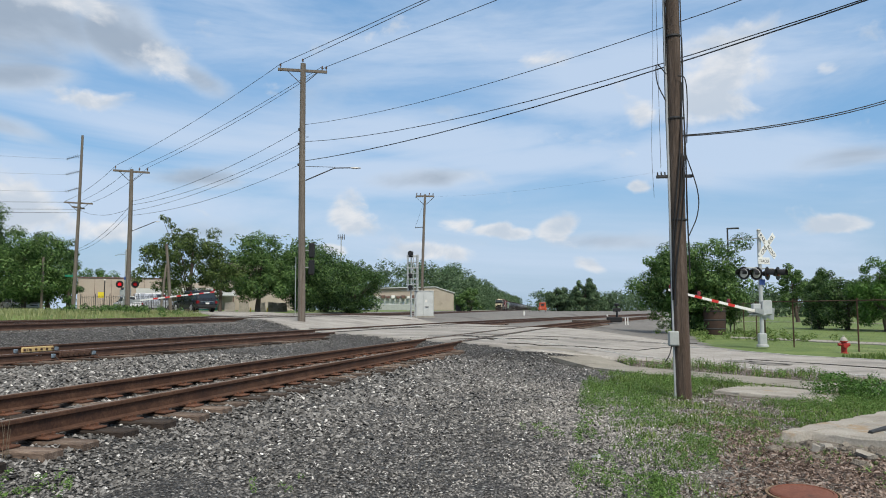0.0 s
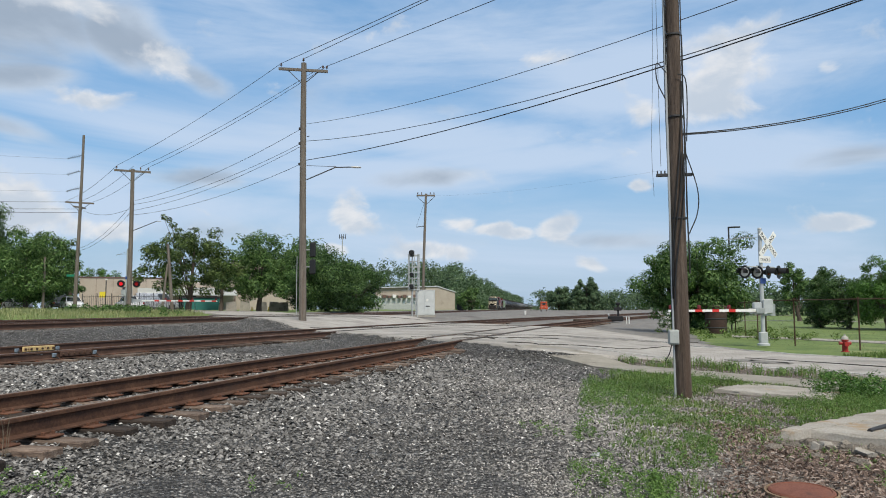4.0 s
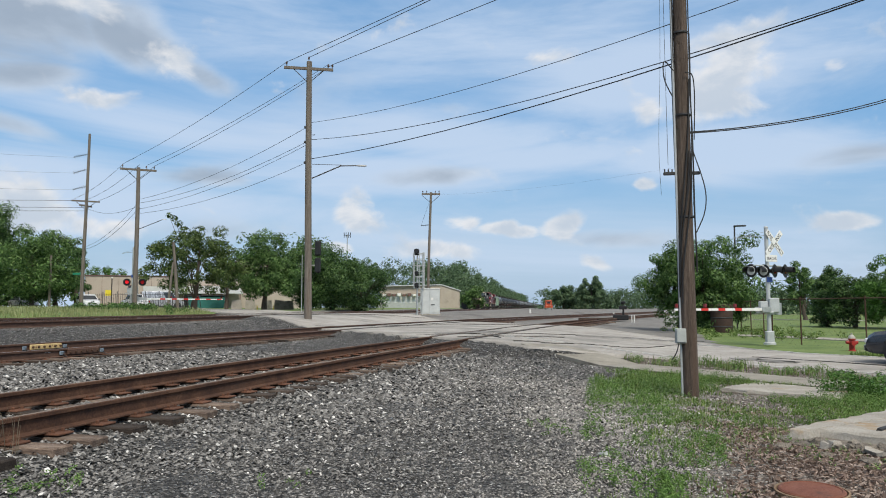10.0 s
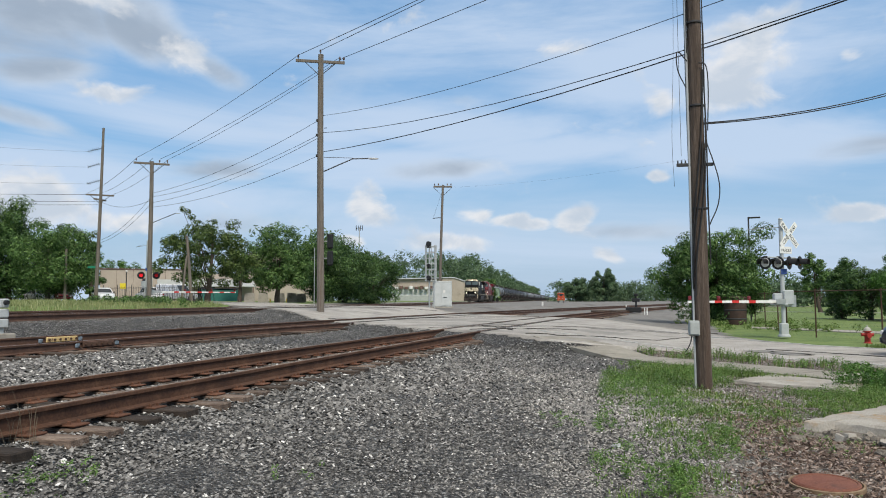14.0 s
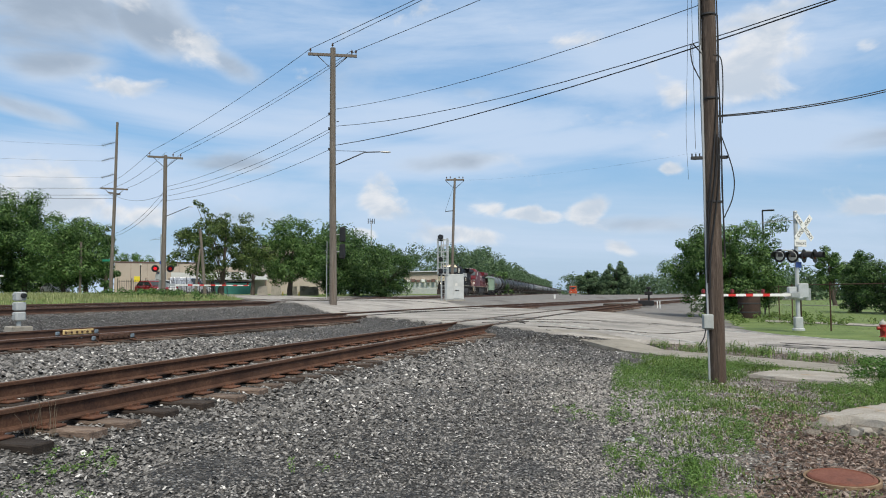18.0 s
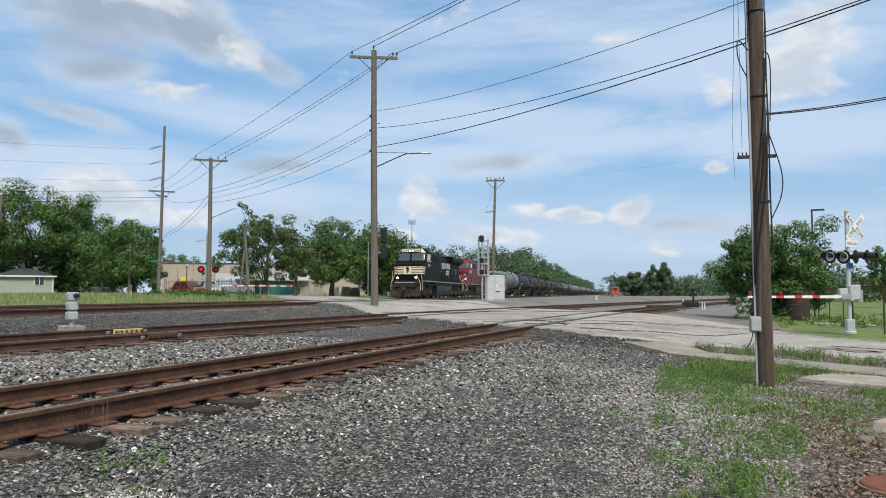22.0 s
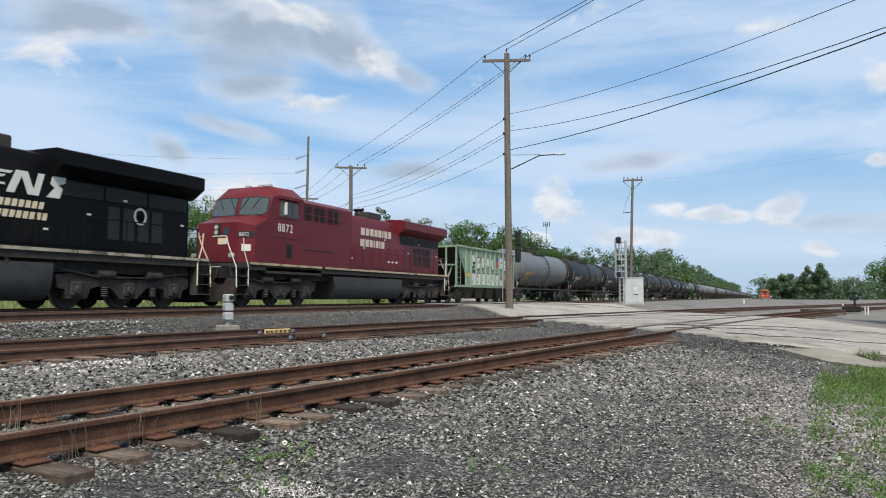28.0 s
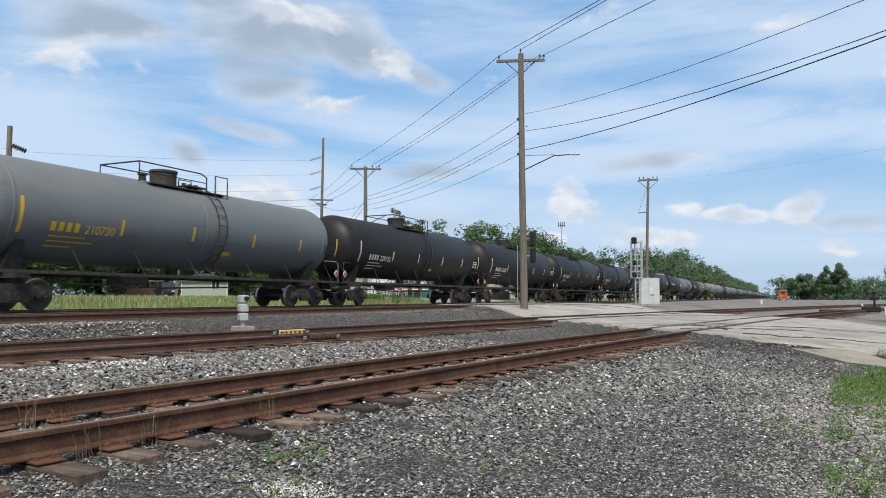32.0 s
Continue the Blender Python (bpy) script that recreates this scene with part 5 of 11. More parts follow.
part("cover", bm, material("rust brown iron", [(0.10, 0.035, 0.022), (0.17, 0.065, 0.042), (0.22, 0.095, 0.065)], 0.85, 0.1, 6, 50, 0.3, stain=(0.09, 0.045, 0.035), stain_scale=3), mh, smooth=25)
bm = bmesh.new()
lathe(bm, [(0.32, -0.1), (0.335, -0.1), (0.335, 0.012), (0.315, 0.016), (0.305, -0.02)], 40, 0, "z")
part("frame_ring", bm, material("rusty ring", [(0.12, 0.07, 0.04), (0.3, 0.22, 0.14)], 0.9, 0.1, 10, 60, 0.4), mh, smooth=25)

# litter
for x, y, s, mat, label in ((0.47, 7.49, 0.05, M_GREY_BOX, "white crushed plastic scrap in the weeds"), (-4.02, 11.6, 0.06, M_GREY_BOX, "white plastic bag scrap beside the rail"), (-6.1, 6.1, 0.06, None, "pink crushed can between the rails"), (0.98, 10.7, 0.06, M_CONCRETE, "pale stone scrap in the grass")):
    bm = bmesh.new()
    bmesh.ops.create_icosphere(bm, subdivisions=2, radius=s)
    rnd = random.Random(int(x * 100))
    for v in bm.verts:
        v.co = v.co * rnd.uniform(0.7, 1.2)
        v.co.z *= 0.5
    ob = part("litter", bm, mat or material("pink can", [(0.6, 0.12, 0.12), (0.75, 0.3, 0.28)], 0.4), at=pose(x, y, ground_z(x, y) + s * 0.35))
    tagged(ob, label, "litter")


# ---- the freight train ----
M_LOCO_BLACK = material("black engine paint", [(0.0025, 0.0028, 0.0035), (0.0045, 0.0048, 0.0055), (0.008, 0.008, 0.0085)], 0.5, 0, 1.2, 25, 0.04, stain=(0.009, 0.009, 0.009), stain_scale=0.7, spec=0.1)
M_LOCO_RED = material("red engine paint", [(0.09, 0.009, 0.014), (0.12, 0.0125, 0.019), (0.145, 0.02, 0.026)], 0.42, 0, 1.0, 25, 0.06, stain=(0.085, 0.016, 0.018), stain_scale=0.6, spec=0.25)
M_UNDER = material("dirty running gear", [(0.016, 0.014, 0.0125), (0.04, 0.035, 0.031), (0.08, 0.071, 0.063)], 0.85, 0.1, 5, 40, 0.3)
M_WHEEL = material("wheel steel", [(0.045, 0.035, 0.03), (0.085, 0.068, 0.058)], 0.65, 0.5, 6, 40, 0.1)
M_TREAD = material("bright tread", [(0.3, 0.29, 0.28), (0.42, 0.41, 0.4)], 0.35, 0.9, 6, 40, 0.0)
M_TANK_GREY = material("grey tank paint", [(0.105, 0.117, 0.126), (0.13, 0.143, 0.152), (0.155, 0.168, 0.176)], 0.5, 0, 0.8, 20, 0.04, stain=(0.10, 0.109, 0.115), stain_scale=0.45, stretch=(1, 0.5, 1.6))
M_TANK_BLACK = material("black tank paint", [(0.008, 0.008, 0.009), (0.014, 0.014, 0.015), (0.024, 0.023, 0.022)], 0.5, 0, 0.8, 20, 0.05, stain=(0.035, 0.033, 0.03), stain_scale=0.5, stretch=(1, 0.5, 1.4), spec=0.25)
M_TANK_PALE = material("faded grey tank paint", [(0.15, 0.15, 0.15), (0.22, 0.22, 0.215), (0.28, 0.275, 0.265)], 0.55, 0, 0.8, 20, 0.05, stain=(0.09, 0.085, 0.08), stain_scale=0.6, stretch=(1, 0.5, 1.4))
M_HOPPER = material("faded green hopper paint", [(0.15, 0.22, 0.165), (0.20, 0.285, 0.21), (0.25, 0.32, 0.24)], 0.7, 0, 1.2, 18, 0.08, stain=(0.13, 0.115, 0.08), stain_scale=0.8, stain_at=0.56)
M_HOPPER_IN = material("rusty hopper underside", [(0.02, 0.017, 0.014), (0.05, 0.04, 0.03)], 0.9, 0, 3, 30, 0.2)
M_WHITE = material("white lettering", [(0.55, 0.54, 0.5), (0.72, 0.71, 0.67)], 0.6, 0, 3, 30, 0.02)
M_GOLD = material("pale gold stripe", [(0.34, 0.26, 0.16), (0.48, 0.39, 0.25)], 0.7, 0, 3, 30, 0.03, stain=(0.14, 0.09, 0.06), stain_scale=1.3, stain_at=0.5)
M_SILL = material("dirty cream stripe", [(0.30, 0.27, 0.2), (0.44, 0.4, 0.31)], 0.7, 0, 3, 30, 0.03, stain=(0.10, 0.08, 0.06), stain_scale=1.3, stain_at=0.47)
M_FADED = material("faded pale lettering", [(0.5, 0.42, 0.36), (0.64, 0.57, 0.5)], 0.7, 0, 3, 30, 0.02, stain=(0.3, 0.12, 0.1), stain_scale=5, stain_at=0.6)
M_CREAM = material("cream lettering", [(0.60, 0.52, 0.36), (0.70, 0.62, 0.45)], 0.6, 0, 3, 30, 0.02)
M_YELLOW = material("yellow marking", [(0.55, 0.33, 0.02), (0.66, 0.42, 0.03)], 0.6, 0, 3, 30, 0.02)
M_ORANGE = material("orange marking", [(0.65, 0.28, 0.02), (0.75, 0.35, 0.03)], 0.6, 0, 3, 30, 0.02)
M_INK = material("black spray paint", [(0.012, 0.012, 0.013), (0.025, 0.024, 0.024)], 0.6, 0, 3, 30, 0.02)
M_SPRAY = material("white spray paint", [(0.50, 0.50, 0.48), (0.66, 0.66, 0.64)], 0.6, 0, 2, 30, 0.02)
# Tint raised to a grey-teal that stands in for reflected sky.
M_GLASS = glass("tinted cab glass", (0.06, 0.078, 0.08), 0.1)
M_GLASS_DARK = glass("dark cab glass", (0.012, 0.014, 0.016))
M_LAMP = glow("lit headlight", (1.0, 0.86, 0.6), 3.0)
M_LAMP_OFF = glass("unlit headlight", (0.4, 0.4, 0.38), 0.2)
M_BLUE = material("blue shield", [(0.03, 0.07, 0.25), (0.05, 0.1, 0.32)], 0.6)
M_SIGNAL_RED = material("red shield", [(0.4, 0.03, 0.03), (0.5, 0.05, 0.04)], 0.6)
M_FUEL = material("dusty fuel tank paint", [(0.028, 0.028, 0.03), (0.05, 0.05, 0.053), (0.078, 0.077, 0.078)], 0.6, 0, 1.5, 25, 0.06, stain=(0.05, 0.043, 0.036), stain_scale=0.9)
M_PLOUGH = material("dirty brown plough", [(0.012, 0.010, 0.009), (0.03, 0.023, 0.02), (0.055, 0.042, 0.036)], 0.85, 0.1, 4, 30, 0.2)
M_RUSTY_IRON = material("rusty iron fitting", [(0.04, 0.02, 0.014), (0.09, 0.05, 0.035)], 0.85, 0.2, 6, 40, 0.2)
M_GRILLE = material("dark grille", [(0.01, 0.01, 0.01), (0.02, 0.02, 0.02)], 0.7)
TRAIN = []          # (thing, metres behind the leading nose)


def text_mesh(words, size, mat, thick=0.004, shear=0.0, space=1.0):
    cu = bpy.data.curves.new("lettering", "FONT")
    cu.body, cu.size, cu.extrude, cu.align_x, cu.shear, cu.space_character = words, size, thick, "LEFT", shear, space
    cu.resolution_u = 3
    ob = bpy.data.objects.new("lettering", cu)
    scene.collection.objects.link(ob)
    me = bpy.data.meshes.new_from_object(ob)
    bpy.data.objects.remove(ob)
    bpy.data.curves.remove(cu)
    me.materials.clear()
    me.materials.append(mat)
    return me


SIDE = {1: lambda x, y, z: Matrix(((0, 0, 1, x), (1, 0, 0, y), (0, 1, 0, z), (0, 0, 0, 1))),
        -1: lambda x, y, z: Matrix(((0, 0, -1, x), (-1, 0, 0, y), (0, 1, 0, z), (0, 0, 0, 1)))}


def wheelset(parent, y, r=0.457, gauge=0.755):
    """An axle with two wheels; it turns as the train rolls."""
    ax = new("wheelset")
    ax.parent = parent
    ax.matrix_basis = pose(0, y, r)
    for s in (-1, 1):
        bm = bmesh.new()
        prof = [(0.02, -0.075), (0.10, -0.08), (0.10, -0.05), (r * 0.55, -0.035), (r * 0.84, -0.055), (r * 0.86, -0.065), (r, -0.065), (r, 0.045), (r + 0.026, 0.05), (r + 0.026, 0.072), (r * 0.86, 0.072), (r * 0.5, 0.03), (0.1, 0.05), (0.02, 0.05)]
        lathe(bm, [(a, (b if s < 0 else -b)) for a, b in prof], 26, 0, "x", (s * gauge, 0, 0))
        for f in bm.faces:
            c = f.calc_center_median()
            if abs(math.hypot(c.y, c.z) - r) < 0.02 and abs(abs(c.x) - gauge) < 0.05:
                f.material_index = 1
        part("wheel", bm, [M_WHEEL, M_TREAD], ax, smooth=40)
    bm = bmesh.new()
    cyl(bm, (-gauge, 0, 0), (gauge, 0, 0), 0.085, None, 12)
    part("axle", bm, M_UNDER, ax)
    return ax


def freight_truck(parent, y):
    """A four-wheel truck with cast side frames and coil springs."""
    bm = bmesh.new()
    box(bm, -1.08, 1.08, y - 0.16, y + 0.16, 0.46, 0.72)
    part("bolster", bm, M_UNDER, parent)
    for s in (-1, 1):
        bm = bmesh.new()
        x0, x1 = sorted((s * 0.93, s * 1.06))
        top = [(-1.10, 0.60), (-1.14, 0.34), (-0.68, 0.34), (-0.62, 0.46), (-0.46, 0.24), (0.46, 0.24), (0.62, 0.46), (0.68, 0.34), (1.14, 0.34), (1.10, 0.60), (0.80, 0.66), (0.40, 0.78), (-0.40, 0.78), (-0.80, 0.66)]
        prism(bm, [(y + a, b) for a, b in top], x0, x1, "x")
        frame_part = part("truck_frame", bm, M_UNDER, parent)
        for yy in (-0.88, 0.88):
            bm = bmesh.new()
            cyl(bm, (s * 1.0, y + yy, 0.457), (s * 1.14, y + yy, 0.457), 0.125, 0.11, 12)
            part("bearing_cap", bm, M_UNDER, frame_part)
        bm = bmesh.new()
        box(bm, s * 1.062 - 0.004, s * 1.062 + 0.004, y - 0.22, y + 0.22, 0.30, 0.50)
        for k in (-0.14, 0.0, 0.14):
            for j in range(4):
                lathe(bm, [(0.055, 0.29 + j * 0.05), (0.068, 0.312 + j * 0.05), (0.055, 0.335 + j * 0.05)], 8, 0, "z", (s * 1.03, y + k, 0))
        part("spring_nest", bm, M_WHEEL, frame_part)
    return [wheelset(parent, y - 0.88), wheelset(parent, y + 0.88)]


def coupler(parent, y, d):
    bm = bmesh.new()
    box(bm, -0.09, 0.09, min(y, y + d * 0.75), max(y, y + d * 0.75), 0.78, 0.96)
    rbox(bm, -0.17, 0.17, y - 0.12, y + 0.12, 0.70, 1.02, 0.04)
    part("coupler", bm, M_UNDER, parent)
    bm = bmesh.new()
    tube(bm, [(0.3, y + d * 0.6, 0.85), (0.32, y + d * 0.2, 0.55), (0.2, y - d * 0.05, 0.42), (0.1, y - d * 0.12, 0.5)], 0.028, 6)
    part("brake_hose", bm, M_INK, parent)


WHEELSETS = []


def raise_body(t, k=1.055, along=1.0):
    """The bodies stand a little higher over the rails than they are drawn."""
    wheels = {row[0] for row in WHEELSETS}
    done = set()
    for ob in t.children_recursive:
        if ob in wheels:
            ob.matrix_basis.translation.y *= along
            continue
        if ob.parent in wheels:
            continue
        if ob.data and ob.data not in done:
            done.add(ob.data)
            if ob.matrix_basis.translation.length < 1e-6:
                for v in ob.data.vertices:
                    v.co.z *= k
                    v.co.y *= along
        ob.matrix_basis.translation.z *= k
        ob.matrix_basis.translation.y *= along


def loco(name, label, body, offset, lettering, dark_nose):
    t = thing(name, pose(MAIN_FAR_X, 60, MAIN_RAIL), label, "locomotive")
    TRAIN.append((t, offset))
    # frame, walkway and its stripe
    bm = bmesh.new()
    box(bm, -1.5, 1.5, -0.9, 19.9, 1.38, 1.62)
    box(bm, -1.1, 1.1, -0.9, 19.9, 1.05, 1.38)
    part("frame", bm, M_UNDER if dark_nose else M_UNDER, t)
    bm = bmesh.new()
    box(bm, -1.55, 1.55, -0.25, 19.9, 1.62, 1.68)
    part("walkway", bm, M_UNDER, t)
    for s in (-1, 1):
        bm = bmesh.new()
        gaps = [(-0.2, 5.0), (5.25, 8.3), (8.35, 11.2), (11.25, 14.1), (14.15, 17.0), (17.05, 19.8)]
        for a, b in gaps:
            box(bm, s * 1.555 - 0.006, s * 1.555 + 0.006, a, b, 1.585, 1.675)
        part("sill_stripe", bm, M_GOLD if not dark_nose else M_SILL, t)
    # side skirts under the cab
    bm = bmesh.new()
    box(bm, -1.5, 1.5, 0.9, 5.0, 1.28, 1.5)
    part("side_skirt", bm, M_UNDER, t)
    # nose and cab
    W = 1.52
    bm = bmesh.new()
    side = [(0.0, 1.68), (0.0, 3.05), (-0.02, 3.12), (1.0, 3.5), (1.0, 1.68)]
    loft(bm, [[(-W, y, z) for y, z in [(0.12, 1.68), (0.12, 3.08), (1.15, 3.5), (1.15, 1.68)]],
              [(-1.0, y, z) for y, z in [(-0.35, 1.68), (-0.35, 3.2), (0.95, 3.62), (0.95, 1.68)]],
              [(1.0, y, z) for y, z in [(-0.35, 1.68), (-0.35, 3.2), (0.95, 3.62), (0.95, 1.68)]],
              [(W, y, z) for y, z in [(0.12, 1.68), (0.12, 3.08), (1.15, 3.5), (1.15, 1.68)]]], True, True)
    nose = part("nose", bm, body, t)
    bm = bmesh.new()
    prof = [(1.1, 1.68), (0.92, 3.5), (1.28, 4.33), (1.75, 4.72), (3.3, 4.78), (3.5, 4.6), (3.5, 1.68)]
    inner = [(1.1, 1.68), (0.92, 3.55), (1.18, 4.38), (1.65, 4.82), (3.3, 4.87), (3.55, 4.7), (3.5, 1.68)]
    loft(bm, [[(-W, y, min(z, 4.45)) for y, z in prof], [(-1.05, y - (0.1 if y < 1.8 else 0), z) for y, z in inner],
              [(1.05, y - (0.1 if y < 1.8 else 0), z) for y, z in inner], [(W, y, min(z, 4.45)) for y, z in prof]], True, True)
    cab = part("cab", bm, body, t)
    # windscreens: one wide pane each side of the middle post, bent round the corner, in a dark rubber seal
    def front_y(x, z):
        k = min(1.0, max(0.0, (abs(x) - 1.05) / 0.47))
        return (0.82 + 0.31 * (z - 3.55)) * (1 - k) + (0.92 + 0.43 * (z - 3.5)) * k

    for s in (-1, 1):
        for name, mat, grow, lift in (("window_seal", M_GRILLE, 0.045, 0.012), ("windscreen", M_GLASS, 0.0, 0.024)):
            bm = bmesh.new()
            cols = [(0.12 - grow, 3.66 - grow, 4.28 + grow), (0.2, 3.61 - grow, 4.31 + grow), (0.62, 3.6 - grow, 4.31 + grow), (1.05, 3.6 - grow, 4.3 + grow), (1.3, 3.62 - grow, 4.26 + grow), (1.4 + grow, 3.68 - grow, 4.2 + grow)]
            rings = []
            for x, z0, z1 in cols:
                rings.append([(s * x, front_y(x, z) - lift + d, z) for z, d in ((z0, 0), (z1, 0), (z1, 0.05), (z0, 0.05))])
            loft(bm, rings, True, True)
            part(name, bm, mat, cab, "tinted windscreen pane" if name == "windscreen" else "")
    for s in (-1, 1):
        bm = bmesh.new()
        rbox(bm, s * W - 0.02, s * W + 0.02, 1.62, 3.12, 3.52, 4.28, 0.01)
        part("window_frame", bm, M_CREAM if dark_nose else body, cab)
        for a, b in ((1.7, 2.05), (2.1, 2.55), (2.62, 3.04)):
            bm = bmesh.new()
            box(bm, s * W - 0.03, s * W + 0.028, a, b, 3.6, 4.2)
            part("side_window", bm, M_GLASS_DARK if a > 2 else M_GLASS, cab)
        bm = bmesh.new()
        box(bm, s * W - 0.01, s * W + 0.014, 2.25, 2.62, 1.95, 2.5)
        for i in range(7):
            box(bm, s * W + 0.0, s * W + 0.024, 2.26, 2.61, 1.98 + i * 0.07, 2.01 + i * 0.07)
        part("side_grille", bm, M_GRILLE, t)
        bm = bmesh.new()
        for a, b, z in ((1.4, 3.4, 2.72), (3.6, 6.0, 2.35), (3.5, 3.52, 2.9)):
            box(bm, s * W - 0.005, s * W + 0.01, a, b, z, z + 0.02)
        part("panel_seam", bm, M_GRILLE, t)
        # mirrors and visors beside the window
        bm = bmesh.new()
        box(bm, s * (W + 0.03), s * (W + 0.16), 2.02, 2.06, 3.68, 4.18)
        part("wing_mirror", bm, M_WHITE, cab)
        bm = bmesh.new()
        box(bm, min(s * W, s * (W + 0.12)), max(s * W, s * (W + 0.12)), 1.6, 3.14, 4.3, 4.33)
        part("window_visor", bm, body, cab)
    for s in (-1, 1):
        for k in (0.25, 0.85):
            bm = bmesh.new()
            tube(bm, [(s * (k + 0.22), front_y(0, 4.3) - 0.05, 4.3), (s * (k - 0.1), front_y(0, 3.85) - 0.05, 3.85)], 0.012, 5)
            part("wiper", bm, M_INK, cab)
    # headlights
    if dark_nose:
        bm = bmesh.new()
        loft(bm, [[(-1.44, 1.24, 4.37), (-1.05, 1.05, 4.38), (1.05, 1.05, 4.38), (1.44, 1.24, 4.37), (1.05, 1.46, 4.76), (-1.05, 1.46, 4.76)], [(-1.44, 1.4, 4.37), (-1.05, 1.25, 4.38), (1.05, 1.25, 4.38), (1.44, 1.4, 4.37), (1.05, 1.75, 4.76), (-1.05, 1.75, 4.76)]], True, True)
        part("brow_panel", bm, M_CREAM, cab)
        bm = bmesh.new()
        box(bm, -0.27, 0.27, 1.0, 1.3, 4.42, 4.66)
        part("headlight_box", bm, M_INK, cab)
        for x in (-0.14, 0.14):
            bm = bmesh.new()
            cyl(bm, (x, 0.97, 4.54), (x, 1.1, 4.54), 0.082, None, 14)
            part("headlight", bm, M_LAMP, cab, "lit headlight")
        for x in (-0.93, 0.33):
            bm = bmesh.new()
            box(bm, x - 0.03, x + 0.63, 1.03, 1.3, 4.415, 4.685)
            board = part("number_board", bm, M_INK, cab)
            bm = bmesh.new()
            box(bm, x, x + 0.6, 1.02, 1.2, 4.44, 4.66)
            part("lit_plate", bm, M_CREAM, board)
            part("number", text_mesh("4179", 0.24, M_INK, space=1.02), None, board, at=pose(x + 0.05, 1.015, 4.47, 90, 0, 0))
        for i in range(5):      # pale bands over the nose
            for x0, x1 in ((-1.0, -0.42), (0.42, 1.0)):
                bm = bmesh.new()
                box(bm, x0, x1, -0.365, -0.34, 2.28 + i * 0.155, 2.37 + i * 0.155)
                part("nose_band", bm, M_CREAM, nose)
            for s in (-1, 1):
                bm = bmesh.new()
                add = [(s * 1.0, -0.362, 2.28 + i * 0.155), (s * 1.528, 0.108, 2.28 + i * 0.155), (s * 1.528, 0.108, 2.37 + i * 0.155), (s * 1.0, -0.362, 2.37 + i * 0.155)]
                loft(bm, [add, [(x - s * 0.02, y + 0.04, z) for x, y, z in add]], True, True)
                part("nose_band", bm, M_CREAM, nose)
                bm = bmesh.new()
                box(bm, s * 1.52 - 0.012, s * 1.52 + 0.012, 0.13, 0.95 - 0.1 * i, 2.90 - i * 0.155, 2.99 - i * 0.155)
                part("nose_band", bm, M_CREAM, nose)
        bm = bmesh.new()
        box(bm, -0.4, 0.4, -0.368, -0.34, 2.26, 2.99)
        part("emblem_panel", bm, M_CREAM, nose)
        bm = bmesh.new()
        prism(bm, [(-0.12, 2.4), (0.02, 2.3), (0.05, 2.55), (0.18, 2.45), (0.2, 2.7), (0.12, 2.95), (-0.05, 2.98), (-0.2, 2.8), (-0.08, 2.7)], -0.374, -0.35, "y")
        part("emblem", bm, M_INK, nose)
    else:
        for z in (3.02, 2.82):
            bm = bmesh.new()
            cyl(bm, (0.0, -0.45, z), (0.0, -0.33, z), 0.085, None, 14)
            part("headlight", bm, M_LAMP_OFF, nose, "unlit headlight")
        bm = bmesh.new()
        box(bm, -0.14, 0.14, -0.40, -0.33, 2.68, 3.16)
        part("headlight_box", bm, M_INK, nose)
        bm = bmesh.new()
        loft(bm, [[(1.02, -0.35, 2.62), (1.5, 0.09, 2.62), (1.5, 0.09, 2.86), (1.02, -0.35, 2.86)], [(1.02, -0.31, 2.62), (1.5, 0.13, 2.62), (1.5, 0.13, 2.86), (1.02, -0.31, 2.86)]], True, True)
        part("number_board", bm, M_INK, nose)
        k = part("number", text_mesh("8872", 0.2, M_WHITE), None, nose, at=Matrix.Translation((1.06, -0.33, 2.67)) @ pose(0, 0, 0, 90, 0, 42.5))
        bm = bmesh.new()
        box(bm, 0.3, 0.62, -0.37, -0.33, 2.74, 3.0)
        part("nose_window", bm, M_GLASS_DARK, nose)
        bm = bmesh.new()
        loft(bm, [[(1.14, -0.25, 2.1), (1.4, -0.01, 2.1), (1.4, -0.01, 2.36), (1.14, -0.25, 2.36)], [(1.14, -0.21, 2.1), (1.4, 0.03, 2.1), (1.4, 0.03, 2.36), (1.14, -0.21, 2.36)]], True, True)
        part("placard", bm, M_WHITE, nose)
        bm = bmesh.new()
        box(bm, 0.05, 0.5, -0.38, -0.33, 2.36, 2.6)
        part("nose_emblem", bm, M_CREAM, nose)
    for s in (-1, 1):
        bm = bmesh.new()
        cyl(bm, (s * 0.95, -0.72, 1.92), (s * 0.95, -0.55, 1.92), 0.09, 0.1, 14)
        part("ditch_light", bm, [M_LAMP if dark_nose else M_LAMP_OFF], t, "low ditch light")
        bm = bmesh.new()
        cyl(bm, (s * 0.95, -0.56, 1.6), (s * 0.95, -0.56, 1.82), 0.03, None, 6)
        part("light_bracket", bm, M_UNDER, t)
